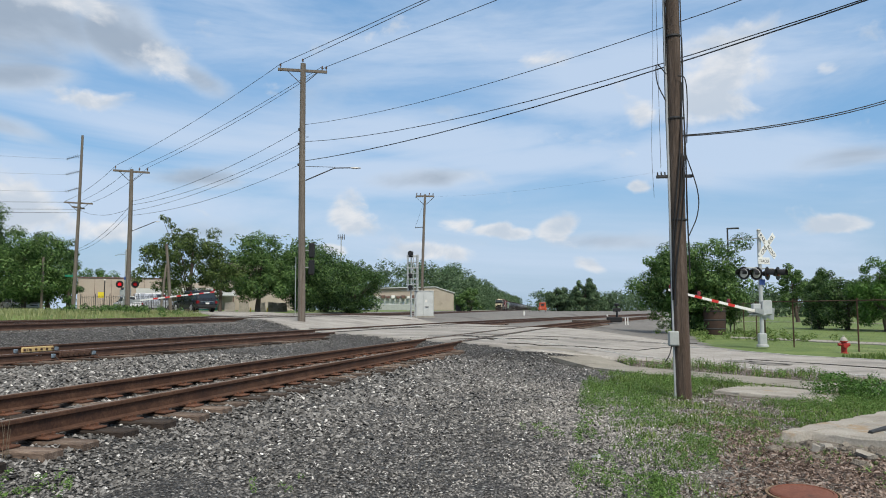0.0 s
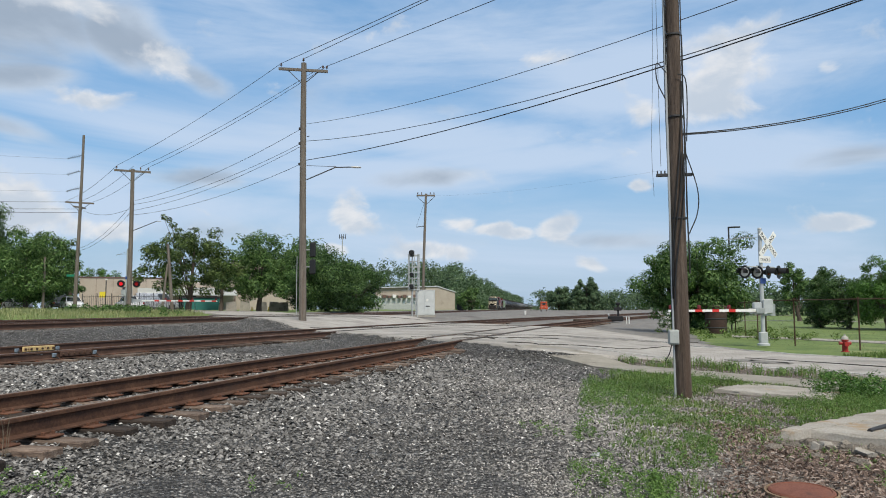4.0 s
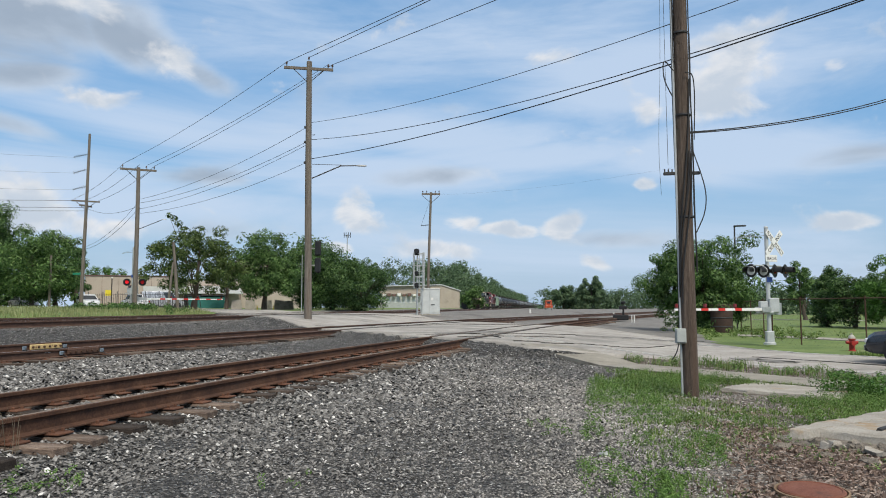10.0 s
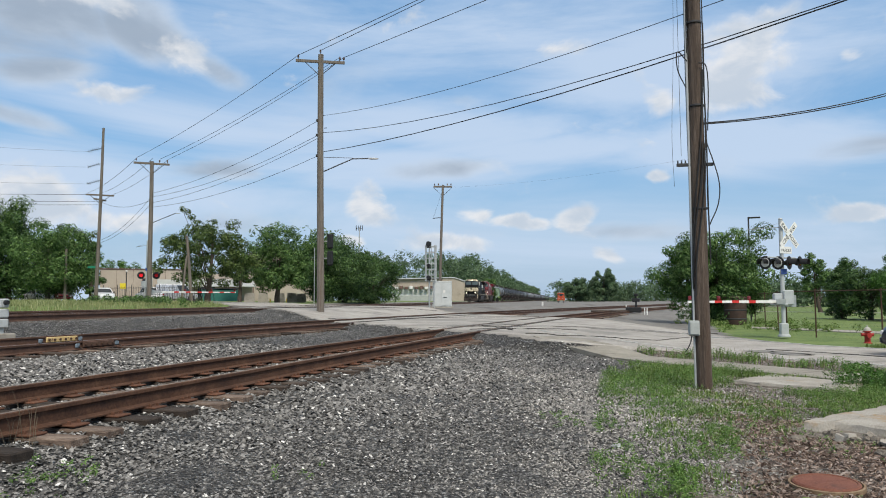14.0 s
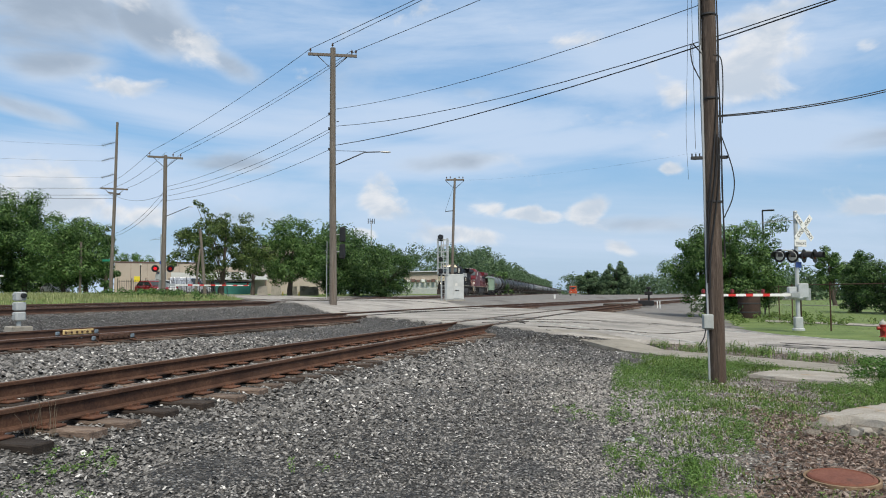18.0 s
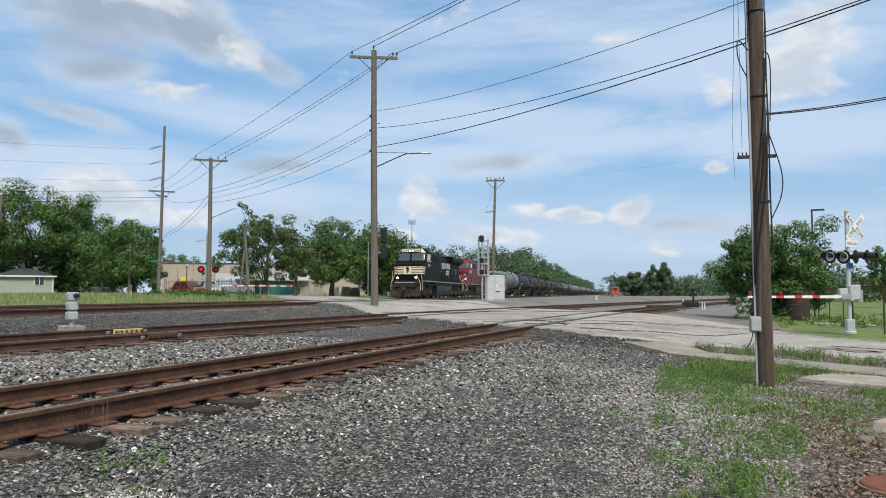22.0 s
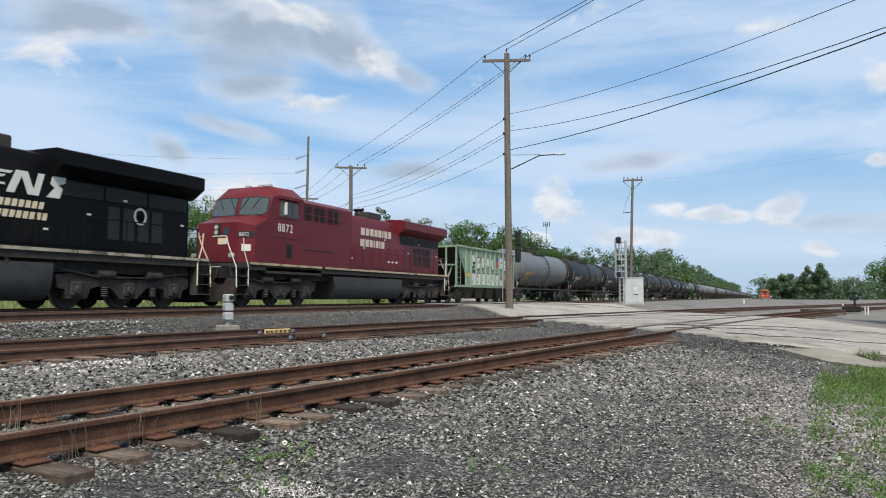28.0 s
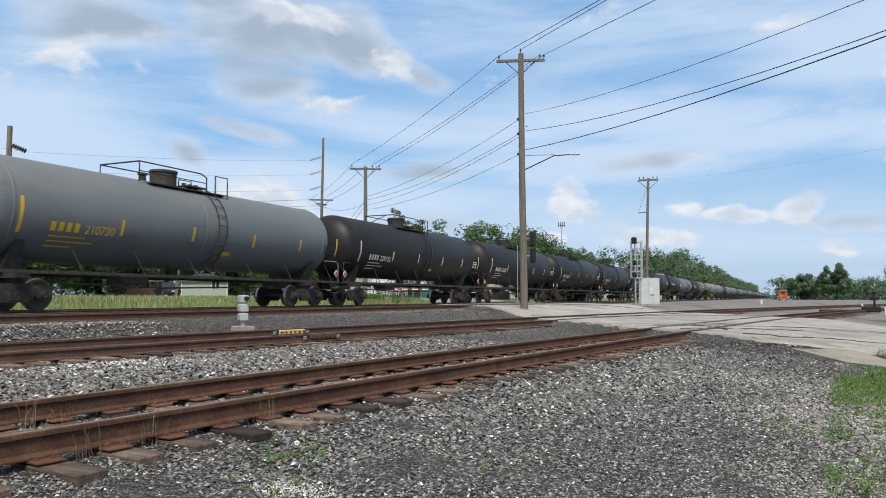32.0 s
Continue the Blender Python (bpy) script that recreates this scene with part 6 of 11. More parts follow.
    # platform, pilot, plough and steps at both ends
    for d, y0 in ((-1, -0.3), (1, 19.9)):
        e = -1.3 if d < 0 else 20.3
        bm = bmesh.new()
        prof = [(-1.5, 0.18), (1.5, 0.18), (1.5, 1.25), (-1.5, 1.25)]
        mid = e + d * 0.35
        loft(bm, [[(-1.5, e - d * 0.2, 0.2), (0, mid, 0.14), (1.5, e - d * 0.2, 0.2), (1.5, e - d * 0.3, 1.05), (0, e - d * 0.1, 1.05), (-1.5, e - d * 0.3, 1.05)],
                  [(-1.5, e - d * 0.32, 0.2), (0, mid - d * 0.15, 0.14), (1.5, e - d * 0.32, 0.2), (1.5, e - d * 0.4, 1.05), (0, e - d * 0.25, 1.05), (-1.5, e - d * 0.4, 1.05)]], True, True)
        part("plough", bm, M_PLOUGH, t)
        bm = bmesh.new()
        box(bm, -1.1, 1.1, min(y0 - 0.4, e), max(y0 + 0.4, e) - (0.3 if d > 0 else 0), 1.05, 1.5)
        part("end_sill", bm, M_GRILLE, t)
        for k in range(7):
            bm = bmesh.new()
            x = -0.95 + k * 0.31
            yy = e + (d * 0.06 if d < 0 else -0.22)
            tube(bm, [(x, yy, 1.42), (x + 0.05, yy + d * 0.12, 1.15), (x + 0.12 * (k % 3 - 1), yy + d * 0.16, 0.92), (x + 0.2 * (k % 2), yy + d * 0.1, 0.78)], 0.022, 5)
            part("hose", bm, M_INK if k % 3 else M_RUSTY_IRON, t)
        bm = bmesh.new()
        tube(bm, [(-1.0, e + (0 if d < 0 else -0.3), 1.46), (1.0, e + (0 if d < 0 else -0.3), 1.46)], 0.025, 6)
        part("uncoupling_bar", bm, M_LAMP_OFF, t)
        coupler(t, -1.75 if d < 0 else 20.5, -d * 1.0)
        for s in (-1, 1):
            y1, y2 = (-0.98, -0.28) if d < 0 else (19.25, 19.95)
            bm = bmesh.new()
            for z in (0.42, 0.76, 1.10, 1.44):
                rbox(bm, min(s * 1.2, s * 1.55), max(s * 1.2, s * 1.55), y1, y2, z, z + 0.035, 0.008)
            box(bm, s * 1.2 - 0.012, s * 1.2 + 0.012, y1, y2, 0.42, 1.6)
            box(bm, min(s * 1.2, s * 1.54), max(s * 1.2, s * 1.54), (y2 if d < 0 else y1) - 0.012, (y2 if d < 0 else y1) + 0.012, 0.42, 1.66)
            part("steps", bm, M_UNDER, t)
            bm = bmesh.new()
            outer = y1 if d < 0 else y2
            innr = y2 if d < 0 else y1
            tube(bm, [(s * 1.53, innr, 0.75), (s * 1.53, innr, 1.5), (s * 1.5, innr + d * 0.25, 2.1), (s * 1.5, innr + d * 0.3, 2.55)], 0.022, 6)
            part("grab_rail", bm, M_CREAM if dark_nose else M_WHITE, t)
            bm = bmesh.new()
            tube(bm, [(s * 1.53, outer, 0.7), (s * 1.5, outer, 1.45), (s * 1.05, outer - d * 0.05, 2.3), (s * 0.95, outer - d * 0.05, 2.62), (s * 0.3, outer, 2.62)], 0.022, 6)
            part("grab_rail", bm, M_CREAM if dark_nose else M_WHITE, t)
            bm = bmesh.new()
            tube(bm, [(s * 0.35, e - d * 0.1, 1.3), (s * 0.5, e + d * 0.05, 0.9), (s * 0.45, e + d * 0.1, 0.62)], 0.03, 6)
            part("air_hose", bm, M_INK, t)
    # hood in sections
    bm = bmesh.new()
    box(bm, -1.5, 1.5, 3.5, 7.6, 1.68, 3.55)
    loft(bm, [[(-1.5, 3.5, 3.55), (1.5, 3.5, 3.55), (1.5, 7.6, 3.55), (-1.5, 7.6, 3.55)], [(-1.18, 3.5, 3.62), (1.18, 3.5, 3.62), (1.18, 7.6, 3.62), (-1.18, 7.6, 3.62)]], True, True)
    part("equipment_cabinet", bm, body, t)
    bm = bmesh.new()
    box(bm, -1.16, 1.16, 3.5, 8.3, 3.5, 4.42)
    loft(bm, [[(-1.16, 3.5, 4.42), (1.16, 3.5, 4.42), (1.16, 8.3, 4.42), (-1.16, 8.3, 4.42)], [(-0.85, 3.5, 4.6), (0.85, 3.5, 4.6), (0.85, 8.3, 4.6), (-0.85, 8.3, 4.6)]], True, True)
    upper = part("upper_hood", bm, body, t)
    bm = bmesh.new()
    sect = [(-1.08, 1.68), (1.08, 1.68), (1.08, 4.0), (0.92, 4.32), (0.4, 4.45), (-0.4, 4.45), (-0.92, 4.32), (-1.08, 4.0)]
    loft(bm, [[(x, 7.6, z) for x, z in sect], [(x, 19.2, z) for x, z in sect]], True, True)
    hood = part("engine_hood", bm, body, t)
    # intake grilles behind the cab, doors along the hood
    for s in (-1, 1):
        for a in (3.75, 4.9, 6.05):
            bm = bmesh.new()
            box(bm, s * 1.16 - 0.02, s * 1.16 + 0.03, a, a + 0.85, 3.72, 4.36)
            for i in range(9):
                box(bm, s * 1.16, s * 1.16 + 0.045, a + 0.02, a + 0.83, 3.75 + i * 0.067, 3.785 + i * 0.067)
            part("intake_grille", bm, M_GRILLE, upper)
        bm = bmesh.new()
        for z in (3.9, 4.25):
            tube(bm, [(s * 1.45, 3.6, z), (s * 1.45, 7.5, z)], 0.018, 5)
        for yy in (3.7, 4.9, 6.1, 7.4):
            tube(bm, [(s * 1.45, yy, 3.58), (s * 1.45, yy, 4.25)], 0.018, 5)
        part("roof_rail", bm, body, t)
        for i in range(10):
            y = 7.8 + i * 0.92
            bm = bmesh.new()
            rbox(bm, s * 1.08 - 0.015, s * 1.08 + 0.016, y, y + 0.86, 1.8, 2.95, 0.006)
            box(bm, s * 1.08, s * 1.08 + 0.03, y + 0.78, y + 0.82, 2.3, 2.45)
            part("hood_door", bm, body, hood)
        for i in range(4):
            y = 15.6 + i * 0.62
            bm = bmesh.new()
            box(bm, s * 1.08 + (0.002 if s > 0 else -0.03), s * 1.08 + (0.03 if s > 0 else -0.002), y, y + 0.46, 2.1, 3.1)
            part("louvre_door", bm, M_GRILLE, hood)
        for a, b in ((13.8, 15.4), (15.5, 17.2), (17.3, 19.1)):
            bm = bmesh.new()
            box(bm, s * 1.08 - 0.02, s * 1.08 + 0.02, a, b, 3.25, 3.68)
            part("air_inlet", bm, M_GRILLE, hood)
        for k, yy in enumerate((8.4, 9.6, 11.9, 13.3, 14.8, 16.2, 17.7, 18.8)):     # small warning plates
            bm = bmesh.new()
            box(bm, s * 1.1 - 0.004, s * 1.1 + 0.004, yy, yy + 0.16, 2.2 + 0.55 * (k % 3), 2.26 + 0.55 * (k % 3))
            part("warning_plate", bm, M_WHITE, hood)
        # walkway handrail
        bm = bmesh.new()
        tube(bm, [(s * 1.5, 7.8, 2.66), (s * 1.5, 19.3, 2.66)], 0.02, 6)
        part("handrail", bm, body if not dark_nose else M_LOCO_BLACK, t)
        for i in range(8):
            bm = bmesh.new()
            y = 7.9 + i * 1.62
            tube(bm, [(s * 1.5, y, 1.66), (s * 1.5, y, 2.66)], 0.022, 6)
            part("stanchion", bm, body, t)
    # radiator wings at the rear
    bm = bmesh.new()
    sect = [(-1.06, 3.7), (1.06, 3.7), (1.6, 4.04), (1.6, 4.44), (1.3, 4.53), (-1.3, 4.53), (-1.6, 4.44), (-1.6, 4.04)]
    loft(bm, [[(x, 13.5, z) for x, z in sect], [(x, 19.45, z) for x, z in sect]], True, True)
    rad = part("radiator_housing", bm, body, t)
    for i in range(5):
        bm = bmesh.new()
        box(bm, -1.1, 1.1, 14.0 + i * 1.15, 15.0 + i * 1.15, 4.52, 4.57)
        part("radiator_screen", bm, M_GRILLE if dark_nose else M_TANK_PALE, rad)
    bm = bmesh.new()
    rbox(bm, -0.45, 0.45, 11.2, 12.7, 4.4, 4.78, 0.04)
    part("exhaust_hood", bm, M_UNDER, t)
    bm = bmesh.new()
    cyl(bm, (0.4, 10.1, 4.4), (0.4, 10.1, 4.68), 0.03, None, 6)
    for i in range(4):
        lathe(bm, [(0.02, -0.25), (0.035, 0.0), (0.10, 0.22)], 10, 0, "y", (0.22 + i * 0.13, 10.1, 4.74 + 0.03 * (i % 2)))
    part("horn", bm, M_INK, t)
    if not dark_nose:
        bm = bmesh.new()
        for x in (-0.5, 0.2, 0.6):
            rbox(bm, x, x + 0.22, 1.9, 2.2, 4.84, 4.98, 0.03)
        part("roof_antenna", bm, M_LAMP_OFF, cab)
    # fuel tank
    bm = bmesh.new()
    sect = [(-0.95, 0.24), (0.95, 0.24), (1.2, 0.34), (1.36, 0.55), (1.44, 0.85), (1.46, 1.28), (-1.46, 1.28), (-1.44, 0.85), (-1.36, 0.55), (-1.2, 0.34)]
    loft(bm, [[(x, 6.1 + 0.5 * (1.28 - z), z) for x, z in sect], [(x, 13.4, z) for x, z in sect]], True, True)
    tank = part("fuel_tank", bm, M_FUEL, t)
    for s in (-1, 1):
        for yy in (7.3, 9.6, 11.9):
            bm = bmesh.new()
            rbox(bm, min(s * 1.38, s * 1.47), max(s * 1.38, s * 1.47), yy, yy + 0.12, 1.22, 1.4, 0.02)
            part("filler_cap", bm, M_UNDER, tank)
    # six-wheel trucks
    for yc in (2.2, 16.4):
        bm = bmesh.new()
        for s in (-1, 1):
            x0, x1 = sorted((s * 1.02, s * 1.24))
            prof = [(-2.75, 0.98), (-2.68, 0.62), (-2.42, 0.56), (-2.36, 0.30), (-1.62, 0.30), (-1.52, 0.58), (-1.2, 0.66), (-0.75, 0.62), (-0.42, 0.36), (-0.36, 0.28), (0.36, 0.28), (0.42, 0.36), (0.75, 0.62), (1.2, 0.66), (1.52, 0.58), (1.62, 0.30), (2.36, 0.30), (2.42, 0.56), (2.68, 0.62), (2.75, 0.98), (1.9, 1.06), (1.35, 1.0), (1.0, 0.88), (-1.0, 0.88), (-1.35, 1.0), (-1.9, 1.06)]
            prism(bm, [(yc + a, b) for a, b in prof], x0, x1, "x")
        truck = part("truck_frame", bm, M_UNDER, t)
        for s in (-1, 1):
            for yy in (-2.0, 0, 2.0):
                bm = bmesh.new()
                rbox(bm, min(s * 1.1, s * 1.3), max(s * 1.1, s * 1.3), yc + yy - 0.24, yc + yy + 0.24, 0.34, 0.8, 0.05)
                cyl(bm, (s * 1.28, yc + yy, 0.55), (s * 1.37, yc + yy, 0.55), 0.14, 0.11, 14)
                for e in (-0.34, 0.34):
                    cyl(bm, (s * 1.2, yc + yy + e, 0.42), (s * 1.2, yc + yy + e, 0.74), 0.06, 0.06, 8)
                part("axle_box", bm, M_UNDER, truck)
            for yy in (-1.0, 1.0):
                bm = bmesh.new()
                for j in range(5):
                    lathe(bm, [(0.09, 0.34 + j * 0.06), (0.12, 0.37 + j * 0.06), (0.09, 0.40 + j * 0.06)], 10, 0, "z", (s * 1.26, yc + yy, 0))
                part("coil_spring", bm, M_UNDER, truck)
                bm = bmesh.new()
                cyl(bm, (s * 1.3, yc + yy - 0.35, 1.02), (s * 1.3, yc + yy + 0.3, 1.02), 0.13, None, 12)
                part("brake_cylinder", bm, M_UNDER, truck)
            bm = bmesh.new()
            tube(bm, [(s * 1.3, yc - 2.6, 1.12), (s * 1.3, yc - 1.2, 0.92), (s * 1.3, yc + 0.6, 0.94), (s * 1.3, yc + 2.6, 1.12)], 0.035, 6)
            part("sand_pipe", bm, M_UNDER, truck)
        # Near-black motor blocks, added to darken the bright gaps between the wheels.
        for yy in (-1.55, 0.45, 1.55):
            bm = bmesh.new()
            rbox(bm, -0.6, 0.6, yc + yy - 0.38, yc + yy + 0.38, 0.24, 1.04, 0.08)
            part("traction_motor", bm, M_GRILLE, truck)
        for yy in (-2.0, 0, 2.0):
            WHEELSETS.append((wheelset(t, yc + yy, 0.53), 0.53, offset + yc + yy))
    lettering(t, cab, hood)
    raise_body(t)
    return t


def bar_row(parent, name, mat, x, s, y0, z0, widths, h, gap, slant=0.0):
    """A line of plain marks as wide as the words that they stand for."""
    y = y0
    for w in widths:
        bm = bmesh.new()
        prism(bm, [(y, z0), (y + w, z0), (y + w + slant, z0 + h), (y + slant, z0 + h)], min(x, x + s * 0.008), max(x, x + s * 0.008), "x")
        part(name, bm, mat, parent)
        y += w + gap


def letters_black(t, cab, hood):
    for s in (1, -1):
        num = text_mesh("4179", 0.46, M_WHITE, space=1.05)
        part("road_number", num, None, t, at=SIDE[s](s * 1.527, 1.95 if s > 0 else 3.2, 2.98))
        for i in range(5):      # speed lines of the hood emblem
            bm = bmesh.new()
            z = 3.62 - i * 0.125
            prism(bm, [(9.72 + 0.0 - i * 0.03, z), (12.2 - i * 0.22, z), (12.3 - i * 0.22, z + 0.075), (9.75 - i * 0.03, z + 0.075)], min(s * 1.1, s * 1.112), max(s * 1.1, s * 1.112), "x")
            part("emblem_stripe", bm, M_WHITE, hood)
        for outline in ([(12.1, 3.12), (12.34, 3.12), (12.62, 3.74), (12.38, 3.74)], [(12.5, 3.74), (12.74, 3.74), (13.0, 3.12), (12.76, 3.12)], [(12.9, 3.12), (13.1, 3.12), (13.28, 3.74), (13.08, 3.74)],
                        [(13.36, 3.12), (13.8, 3.12), (13.9, 3.4), (13.75, 3.5), (13.98, 3.56), (14.0, 3.74), (13.54, 3.74), (13.48, 3.5), (13.62, 3.4)]):
            bm = bmesh.new()
            prism(bm, outline, min(s * 1.1, s * 1.113), max(s * 1.1, s * 1.113), "x")
            part("emblem_shape", bm, M_WHITE, hood)
        bar_row(hood, "name_mark", M_CREAM, s * 1.098, s, 11.85, 2.76, [0.15] * 7, 0.2, 0.06, 0.05)
        bar_row(hood, "name_mark", M_CREAM, s * 1.098, s, 11.8, 2.46, [0.15] * 8, 0.2, 0.055, 0.05)
        bm = bmesh.new()
        lathe(bm, [(0.2, 0.0), (0.28, 0.0), (0.28, 0.012), (0.2, 0.012), (0.2, 0.0)], 18, 0, "x", (s * 1.13 if s > 0 else -1.14, 16.9, 2.9))
        part("round_emblem", bm, M_LAMP_OFF, hood)


def letters_red(t, cab, hood):
    for s in (1, -1):
        num = text_mesh("8872", 0.5, M_WHITE, space=1.12)
        part("road_number", num, None, t, at=SIDE[s](s * 1.527, 1.6 if s > 0 else 3.1, 2.98))
        bar_row(hood, "name_mark", M_FADED, s * 1.098, s, 9.3, 3.42, [0.44] + [0.34] * 4 + [0.12, 0.34, 0.34], 0.36, 0.11)
        bar_row(hood, "name_mark", M_FADED, s * 1.098, s, 9.27, 2.86, [0.42, 0.34, 0.32, 0.12, 0.3, 0.12, 0.34], 0.36, 0.11)
        bar_row(hood, "small_mark", M_WHITE, s * 1.098, s, 12.3, 2.15, [0.24, 0.24, 0.26], 0.09, 0.22)


loco("black_locomotive", "black diesel locomotive with pale nose bands and lit headlights", M_LOCO_BLACK, 0.0, letters_black, True)
loco("red_locomotive", "dark red diesel locomotive coupled behind the black one", M_LOCO_RED, 22.4, letters_red, False)


def hopper(offset):
    """Origin at its front coupler face; the train's front is towards -y."""
    t = thing("hopper_car", pose(MAIN_FAR_X, 90, MAIN_RAIL), "faded green ribbed hopper car covered with spray paint", "railcar")
    TRAIN.append((t, offset))
    L0, L1 = 0.8, 12.6
    a, b = 2.35, 11.05           # where the sloping end sheets meet the side's foot
    bm = bmesh.new()
    for s in (-1, 1):
        prism(bm, [(L0 + 0.15, 3.66), (a + 0.45, 2.35), (a + 0.1, 1.12), (b - 0.1, 1.12), (b - 0.45, 2.35), (L1 - 0.15, 3.66)][::1], min(s * 1.44, s * 1.48), max(s * 1.44, s * 1.48), "x")
    part("side_sheet", bm, M_HOPPER, t)
    for d, y0, y1 in ((1, L0 + 0.15, a + 0.9), (-1, L1 - 0.15, b - 0.9)):
        bm = bmesh.new()
        pts = [(-1.44, y0, 3.66), (1.44, y0, 3.66), (1.44, y1, 1.0), (-1.44, y1, 1.0)]
        loft(bm, [pts, [(x, y + d * 0.04, z) for x, y, z in pts]], True, True)
        part("slope_sheet", bm, M_HOPPER_IN, t)
    for s in (-1, 1):
        bm = bmesh.new()
        rbox(bm, min(s * 1.42, s * 1.6), max(s * 1.42, s * 1.6), L0, L1, 3.6, 3.74, 0.02)
        part("top_chord", bm, M_HOPPER, t)
        bm = bmesh.new()
        box(bm, min(s * 1.4, s * 1.56), max(s * 1.4, s * 1.56), L0 - 0.1, L1 + 0.1, 1.02, 1.16)
        part("side_sill", bm, M_HOPPER, t)
        for i in range(10):
            y = a + 0.1 + (b - a - 0.2) * i / 9
            bm = bmesh.new()
            loft(bm, [[(s * 1.48, y - 0.09, z), (s * 1.58, y - 0.045, z), (s * 1.58, y + 0.045, z), (s * 1.48, y + 0.09, z)] for z in (1.16, 3.6)], True, True)
            part("side_post", bm, M_HOPPER, t)
        for y in (L0 + 0.06, L1 - 0.06):
            bm = bmesh.new()
            rbox(bm, min(s * 1.42, s * 1.54), max(s * 1.42, s * 1.54), y - 0.06, y + 0.06, 1.1, 3.6, 0.01)
            part("corner_post", bm, M_HOPPER, t)
        for y0, y1 in ((L0 + 0.12, L0 + 0.6), (L1 - 0.6, L1 - 0.12)):
            bm = bmesh.new()
            for i in range(7):
                tube(bm, [(s * 1.56, y0, 1.3 + i * 0.33), (s * 1.56, y1, 1.3 + i * 0.33)], 0.016, 5)
            tube(bm, [(s * 1.56, y1 if y0 < 5 else y0, 1.16), (s * 1.56, y1 if y0 < 5 else y0, 3.5)], 0.02, 5)
            part("ladder", bm, M_HOPPER, t)
            bm = bmesh.new()
            for y in (y0, y1):
                tube(bm, [(s * 1.5, y, 1.05), (s * 1.5, y, 0.6)], 0.018, 5)
            tube(bm, [(s * 1.5, y0, 0.6), (s * 1.5, y1, 0.6)], 0.02, 5)
            part("stirrup_step", bm, M_UNDER, t)
    for y in (L0 + 0.05, L1 - 0.05):
        bm = bmesh.new()
        box(bm, -1.5, 1.5, y - 0.06, y + 0.06, 3.58, 3.72)
        for x in (-0.75, 0.0, 0.75):
            box(bm, x - 0.05, x + 0.05, y - 0.05, y + 0.05, 1.1, 3.6)
        box(bm, -1.5, 1.5, y - 0.05, y + 0.05, 2.4, 2.5)
        part("end_frame", bm, M_HOPPER, t)
    for y in (L0 + 0.9, L1 - 0.9):
        for x in (-0.6, 0.6):
            bm = bmesh.new()
            k = 1 if y < 5 else -1
            tube(bm, [(x, y - k * 0.6, 1.15), (x, y + k * 0.6, 2.6)], 0.06, 6)
            part("end_brace", bm, M_HOPPER, t)
    bm = bmesh.new()
    box(bm, -0.3, 0.3, L0 - 0.1, L1 + 0.1, 0.82, 1.1)
    box(bm, -1.35, 1.35, L0 - 0.1, L0 + 1.6, 1.0, 1.08)
    box(bm, -1.35, 1.35, L1 - 1.6, L1 + 0.1, 1.0, 1.08)
    part("centre_sill", bm, M_UNDER, t)
    for y in (3.5, 5.55, 7.75, 9.85):
        bm = bmesh.new()
        loft(bm, [[(-1.3, y - 0.95, 1.12), (1.3, y - 0.95, 1.12), (1.3, y + 0.95, 1.12), (-1.3, y + 0.95, 1.12)], [(-1.2, y - 0.55, 0.3), (1.2, y - 0.55, 0.3), (1.2, y + 0.55, 0.3), (-1.2, y + 0.55, 0.3)]], True, True)
        part("discharge_chute", bm, M_HOPPER_IN, t)
    for y in (2.0, 11.4):
        for i, w in enumerate(freight_truck(t, y)):
            WHEELSETS.append((w, 0.457, offset + y - 0.88 + i * 1.76))
    coupler(t, 0.05, 0.9)
    coupler(t, 13.3, -0.9)
    # spray paint: white shapes with dark edges, laid flat on the panels between the posts
    rnd = random.Random(11)
    step = (b - a - 0.2) / 9
    shapes = [[(0.1, 0.0), (0.75, 0.12), (0.95, 0.5), (0.6, 0.55), (0.8, 0.95), (0.3, 1.0), (0.0, 0.5)],
              [(0.0, 0.05), (0.35, 0.4), (0.55, 0.0), (1.0, 0.1), (0.7, 0.6), (0.95, 1.0), (0.4, 0.75), (0.1, 1.0)],
              [(0.1, 0.1), (0.6, 0.0), (0.95, 0.2), (1.0, 0.5), (0.55, 0.45), (0.5, 0.6), (0.9, 0.7), (0.8, 0.98), (0.25, 0.9), (0.0, 0.5)],
              [(0.3, 0.0), (0.6, 0.3), (0.9, 0.05), (0.8, 0.95), (0.55, 0.7), (0.25, 1.0), (0.05, 0.6)],
              [(0.45, 1.0), (0.2, 0.75), (0.0, 0.1), (0.35, 0.0), (0.45, 0.35), (0.75, 0.3), (0.95, 0.05), (0.9, 0.7)]]

    def sprayed(s, pts, mat, lift):
        bm = bmesh.new()
        prism(bm, pts, min(s * 1.481, s * (1.481 + lift)), max(s * 1.481, s * (1.481 + lift)), "x")
        part("spray_paint", bm, mat, t)

